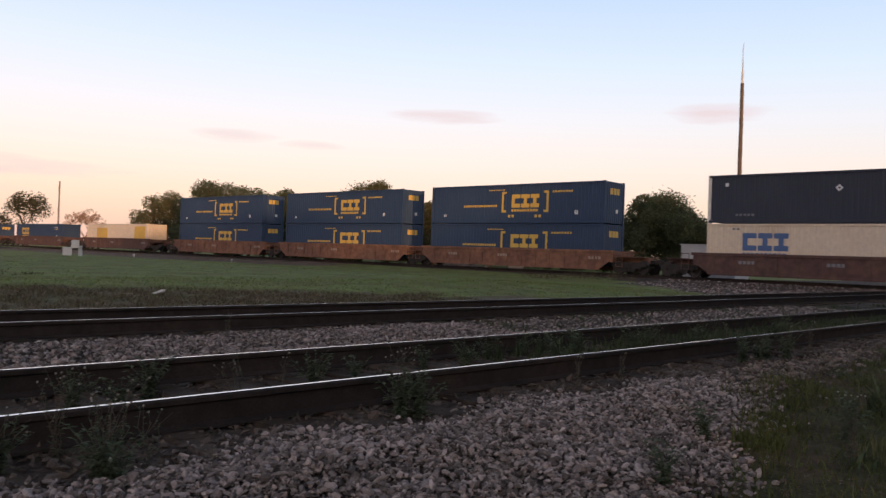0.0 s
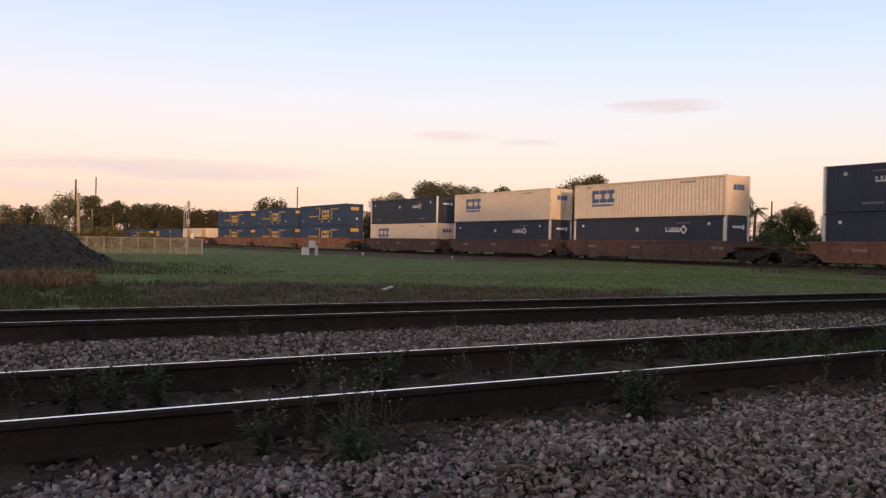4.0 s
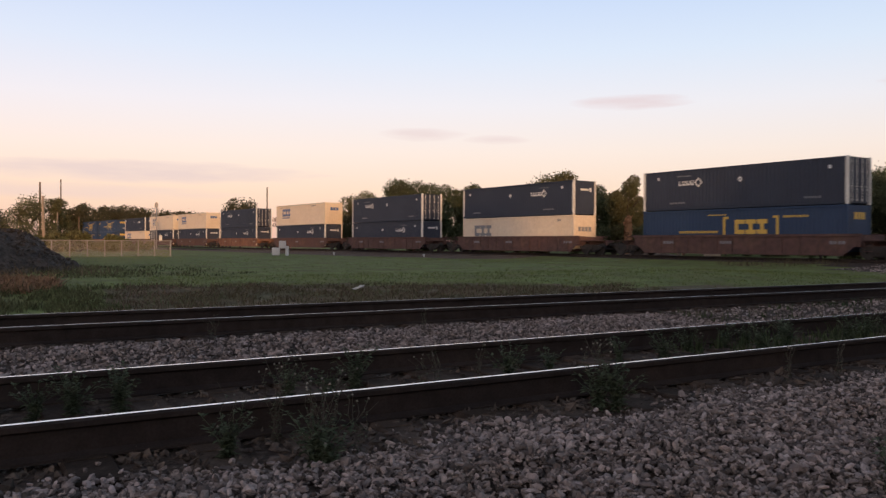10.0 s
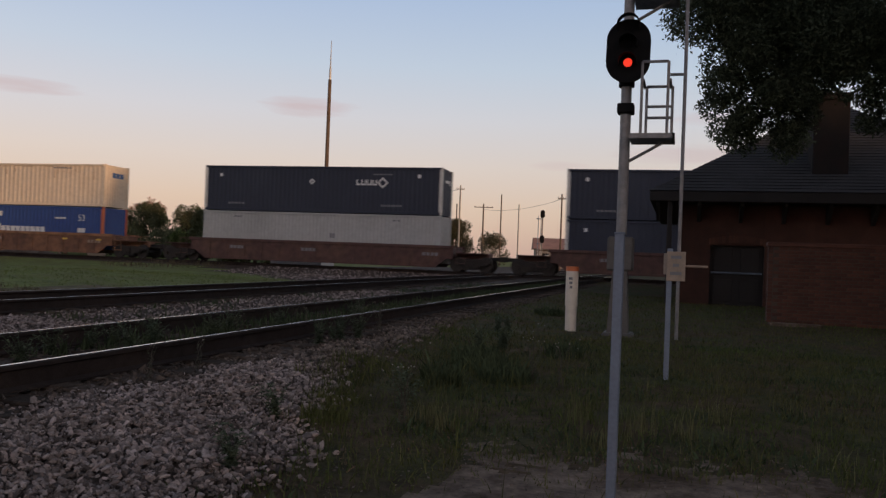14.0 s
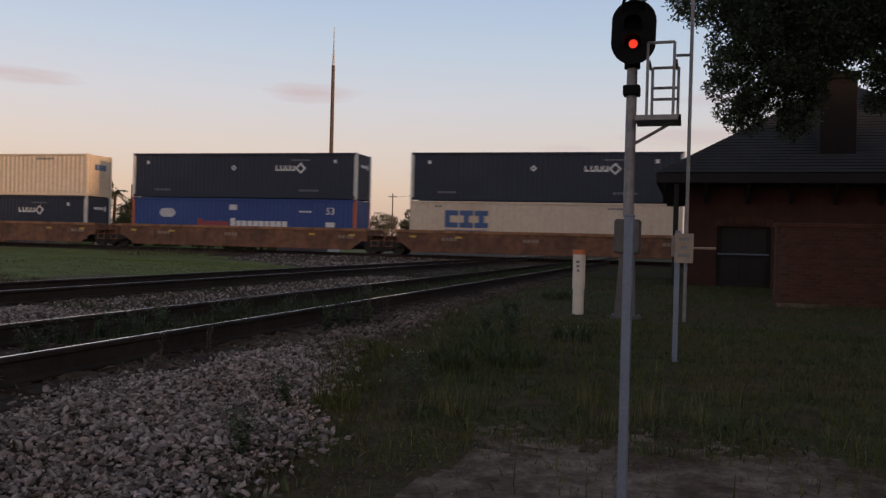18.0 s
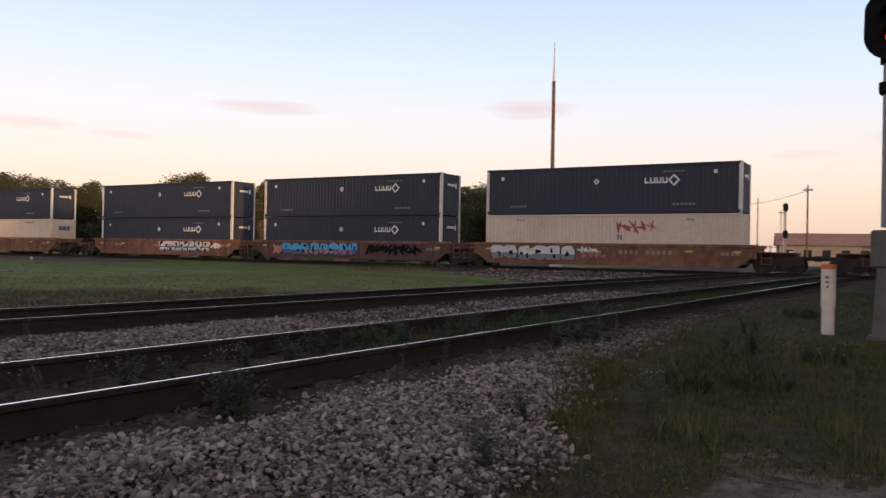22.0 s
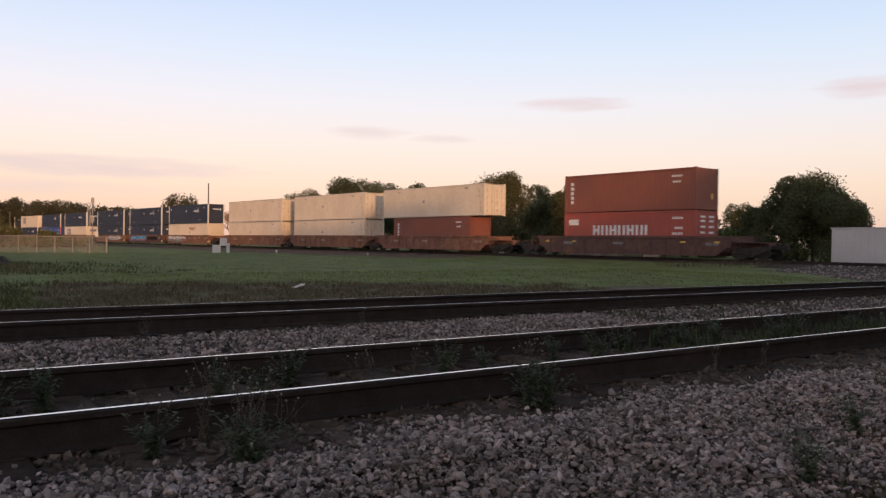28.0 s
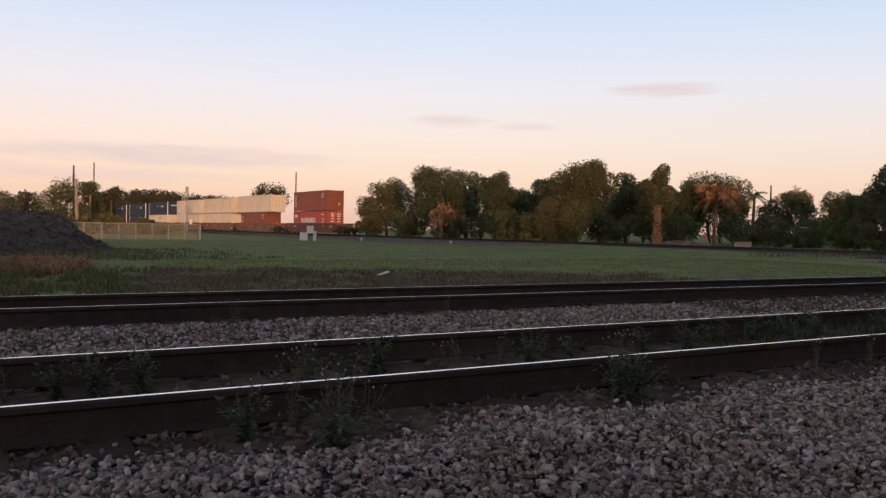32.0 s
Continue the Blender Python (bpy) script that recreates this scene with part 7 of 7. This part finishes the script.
blades("brush", lay(rng, 4500, 36, 46.5, 24, 38, lambda x, y, r: (np.abs(np.hypot(x, y) - 54 - 1.5 * patchy(x, y, 3.0, 2.0)) < 2.6) & (np.degrees(np.arctan2(x, y)) > 50.5) & (np.degrees(np.arctan2(x, y)) < 58.5) & (patchy(x, y, 1.2, 3.0) + r.normal(0, 0.25, len(x)) > 0.05)), 0.24, 0.016, BRUSH, "low brown brush beside the train's track", 47, 1.0)
blades("grass", lay(rng, 16000, 6, 40, 4.3, 5.7, lambda x, y, r: patchy(x, y, 0.7, 9.0) > -0.2), 0.11, 0.009, CLOVER, "weedy grass between the near rails", 38, 0.6)
blades("grass", lay(rng, 9000, 9, 34, 6.2, 8.6, lambda x, y, r: patchy(x, y, 0.9, 9.0) > 0.15), 0.09, 0.010, CLOVER, "grass tufts between the tracks", 39, 0.6)
blades("straw", lay(rng, 7000, -0.5, 3.0, 18.5, 24.5, lambda x, y, r: np.hypot((x - 1.3) / 1.15, (y - 21.5) / 2.6) < 1), 0.13, 0.018, STRAW, "reddish dead straw on the bank", 40, 2.2)
blades("grass", lay(rng, 6000, 2.5, 9, 24, 36, lambda x, y, r: (patchy(x, y, 1.0, 9.0) + 0.25 * r.normal(size=len(x)) > (x - 5) * 0.12)), 0.08, 0.020, WEED_DARK, "rough weeds at the foot of the mound", 41, 1.0)
blades("brush", lay(rng, 5000, -6, 4.5, 25.5, 33, lambda x, y, r: patchy(x, y, 1.3, 15.0) > 0.05), 0.20, 0.012, BRUSH, "dry brush on the near slope of the mound", 49, 1.2)


# clumps on the verge: place, reach, blades, height
def clump(x, y, reach, n, tall, wide, material, label, seed, lean=0.8):
    r = np.random.default_rng(seed)
    a, d = r.uniform(0, 2 * np.pi, n), reach * np.sqrt(r.random(n))
    px, py = x + np.cos(a) * d, y + np.sin(a) * d * 0.8
    blades("weed_clump", np.stack([px, py, heights(px, py) - 0.01], 1), tall, wide, material, label, seed, lean)


for i, (x, y, reach) in enumerate(((8.1, 1.8, 0.55), (7.5, 1.45, 0.45), (8.7, 2.0, 0.4), (6.9, 1.9, 0.3), (17.0, 2.55, 0.5), (9.6, 1.2, 0.35))):
    clump(x, y, reach * 0.75, 700, 0.11, 0.012, CLOVER, "dark-green clump of leafy weeds on the verge", 70 + i)
for i, (x, y) in enumerate(((5.1, 0.38), (5.57, 0.11), (5.5, -0.15), (5.15, 1.38), (5.26, 1.57), (5.35, 0.25), (6.2, -0.4), (5.9, 0.6))):
    clump(x, y, 0.12, 55, 0.15, 0.003, DRY_BLADE, "tuft of pale tall grass at the edge of bare soil", 80 + i, 0.35)
for i, (x, y, reach) in enumerate(((4.9, 2.1, 0.2), (6.2, 2.6, 0.4), (5.5, 2.3, 0.25), (7.0, 2.7, 0.35))):
    clump(x, y, reach, 300, 0.085, 0.004, VERGE, "olive-green grass clump creeping into the ballast", 90 + i)
blades("leaf_litter", lay(rng, 15000, 3.0, 5.9, -2.4, 1.7, lambda x, y, r: np.abs(np.hypot(x, y) - 4.75 + 0.3 * patchy(x, y, 0.5, 3.0)) < 0.30 + 0.3 * r.random(len(x))), 0.010, 0.0055, STRAW, "reddish dead leaves along the soil's edge", 95, 4.0)


def weed(name, height, stems, leaf_size, heads, seed, label, bushy=1.0, leaves_each=4, bark=None):
    """A trackside weed: thin stems with narrow leaves, some with pale seed heads."""
    r = random.Random(seed)
    ob = thing(name, Matrix.Identity(4), label, "weed", "weeds along the tracks")
    leaves = bmesh.new()
    for s in range(stems):
        a, out = r.uniform(0, 2 * math.pi), r.uniform(0.1, 0.5) * height * bushy
        h = height * r.uniform(0.6, 1.0)
        prev = Vector((r.uniform(-0.04, 0.04), r.uniform(-0.04, 0.04), -0.03))
        bend = [prev]
        for k in range(1, 6):
            u = k / 5
            p = Vector((math.cos(a) * out * u * u, math.sin(a) * out * u * u, h * u)) + Vector((r.uniform(-1, 1), r.uniform(-1, 1), 0)) * (0.012 if bark is None else 0.030)
            bend.append(p)
            for _ in range(leaves_each):
                q = prev.lerp(p, r.random())
                b = r.uniform(0, 2 * math.pi)
                d = Vector((math.cos(b), math.sin(b), r.uniform(-0.1, 0.9))).normalized()
                w = d.cross(Vector((0, 0, 1))).normalized() * leaf_size * 0.16
                ln = leaf_size * r.uniform(0.6, 1.3) * (1.1 - 0.5 * u)
                vs = [leaves.verts.new(v) for v in (q, q + d * ln * 0.45 + w, q + d * ln + Vector((0, 0, -ln * 0.2)), q + d * ln * 0.45 - w)]
                leaves.faces.new(vs)
            prev = p
        stem = bmesh.new()
        chain(stem, bend, [0.0032, 0.0028, 0.0024, 0.002, 0.0016, 0.0012])
        part("stem", stem, bark or LEAF_WEED, ob)
        if heads and s < heads:
            head = bmesh.new()
            bmesh.ops.create_icosphere(head, subdivisions=1, radius=0.006, matrix=Matrix.Translation(prev))
            part("seed_head", head, FLOWER, ob)
    part("foliage", leaves, LEAF_WEED, ob)
    return ob


PLANTS = [weed("tall_weed", 0.62, 9, 0.032, 9, 1, "tall spindly dry weed with pale seed heads in ballast", 0.55, 3, DRY_STEM),
          weed("bushy_weed", 0.34, 16, 0.07, 0, 2, "bushy grey-green weed growing in ballast", 1.0),
          weed("bushy_weed", 0.27, 14, 0.06, 2, 3, "low leafy weed growing between the rails", 1.3),
          weed("thin_weed", 0.40, 5, 0.035, 3, 4, "thin upright weed beside the rail", 0.6, 2, DRY_STEM)]


def plant(kind, x, y, turn):
    m = pose(x, y, ground_height(x, y), 0, 0, turn)
    if kind in FIRST:
        return copy_thing(PLANTS[kind], m)
    FIRST.add(kind)
    PLANTS[kind].matrix_world = m
    return PLANTS[kind]


FIRST = set()
r = random.Random(9)
for kind, x, y in ((0, 1.42, 3.42), (0, 1.48, 3.52), (0, 1.47, 4.1), (3, 1.17, 3.92), (3, 1.72, 3.62), (1, 3.50, 3.84), (1, 3.62, 3.78), (0, 3.55, 3.92), (3, 5.4, 3.82), (3, 6.1, 3.85), (1, 1.42, 3.40), (2, 1.46, 3.34), (2, 1.15, 3.9), (3, 2.4, 8.5), (3, 4.9, 8.4),
                   (1, 8.4, 3.8), (2, 8.7, 3.75), (1, 9.0, 3.8), (1, 9.3, 3.7), (0, 9.6, 3.8), (0, 10.3, 3.8), (1, 9.5, 2.2), (1, 9.9, 2.0), (2, 10.2, 2.1), (1, 12.3, 2.6), (2, 12.6, 2.5), (0, 5.0, 1.6), (1, 5.6, 1.8), (0, 7.5, 1.2), (0, 7.2, 0.9),
                   (2, 4.6, 2.3), (2, 3.6, 2.0)):
    plant(kind, x, y, r.uniform(0, 360))
for x in (-1.6, -1.3, -1.0, -0.75, -0.4, -0.1, 0.15, 0.5, 0.7, 0.95, 1.9, 2.05, 2.5, 2.75, 3.0, 3.35, 3.6, 4.0, 4.3, 5.1, 5.3, 6.2, 6.5, 6.8, 7.0, 7.3, 7.7, 8.1, 8.5, 9.0, 9.6, 10.2, 11, 12, 13):
    plant(r.choice((1, 1, 2, 2, 3)), x + r.uniform(-0.1, 0.1), r.uniform(4.75, 5.5), r.uniform(0, 360))

motions()
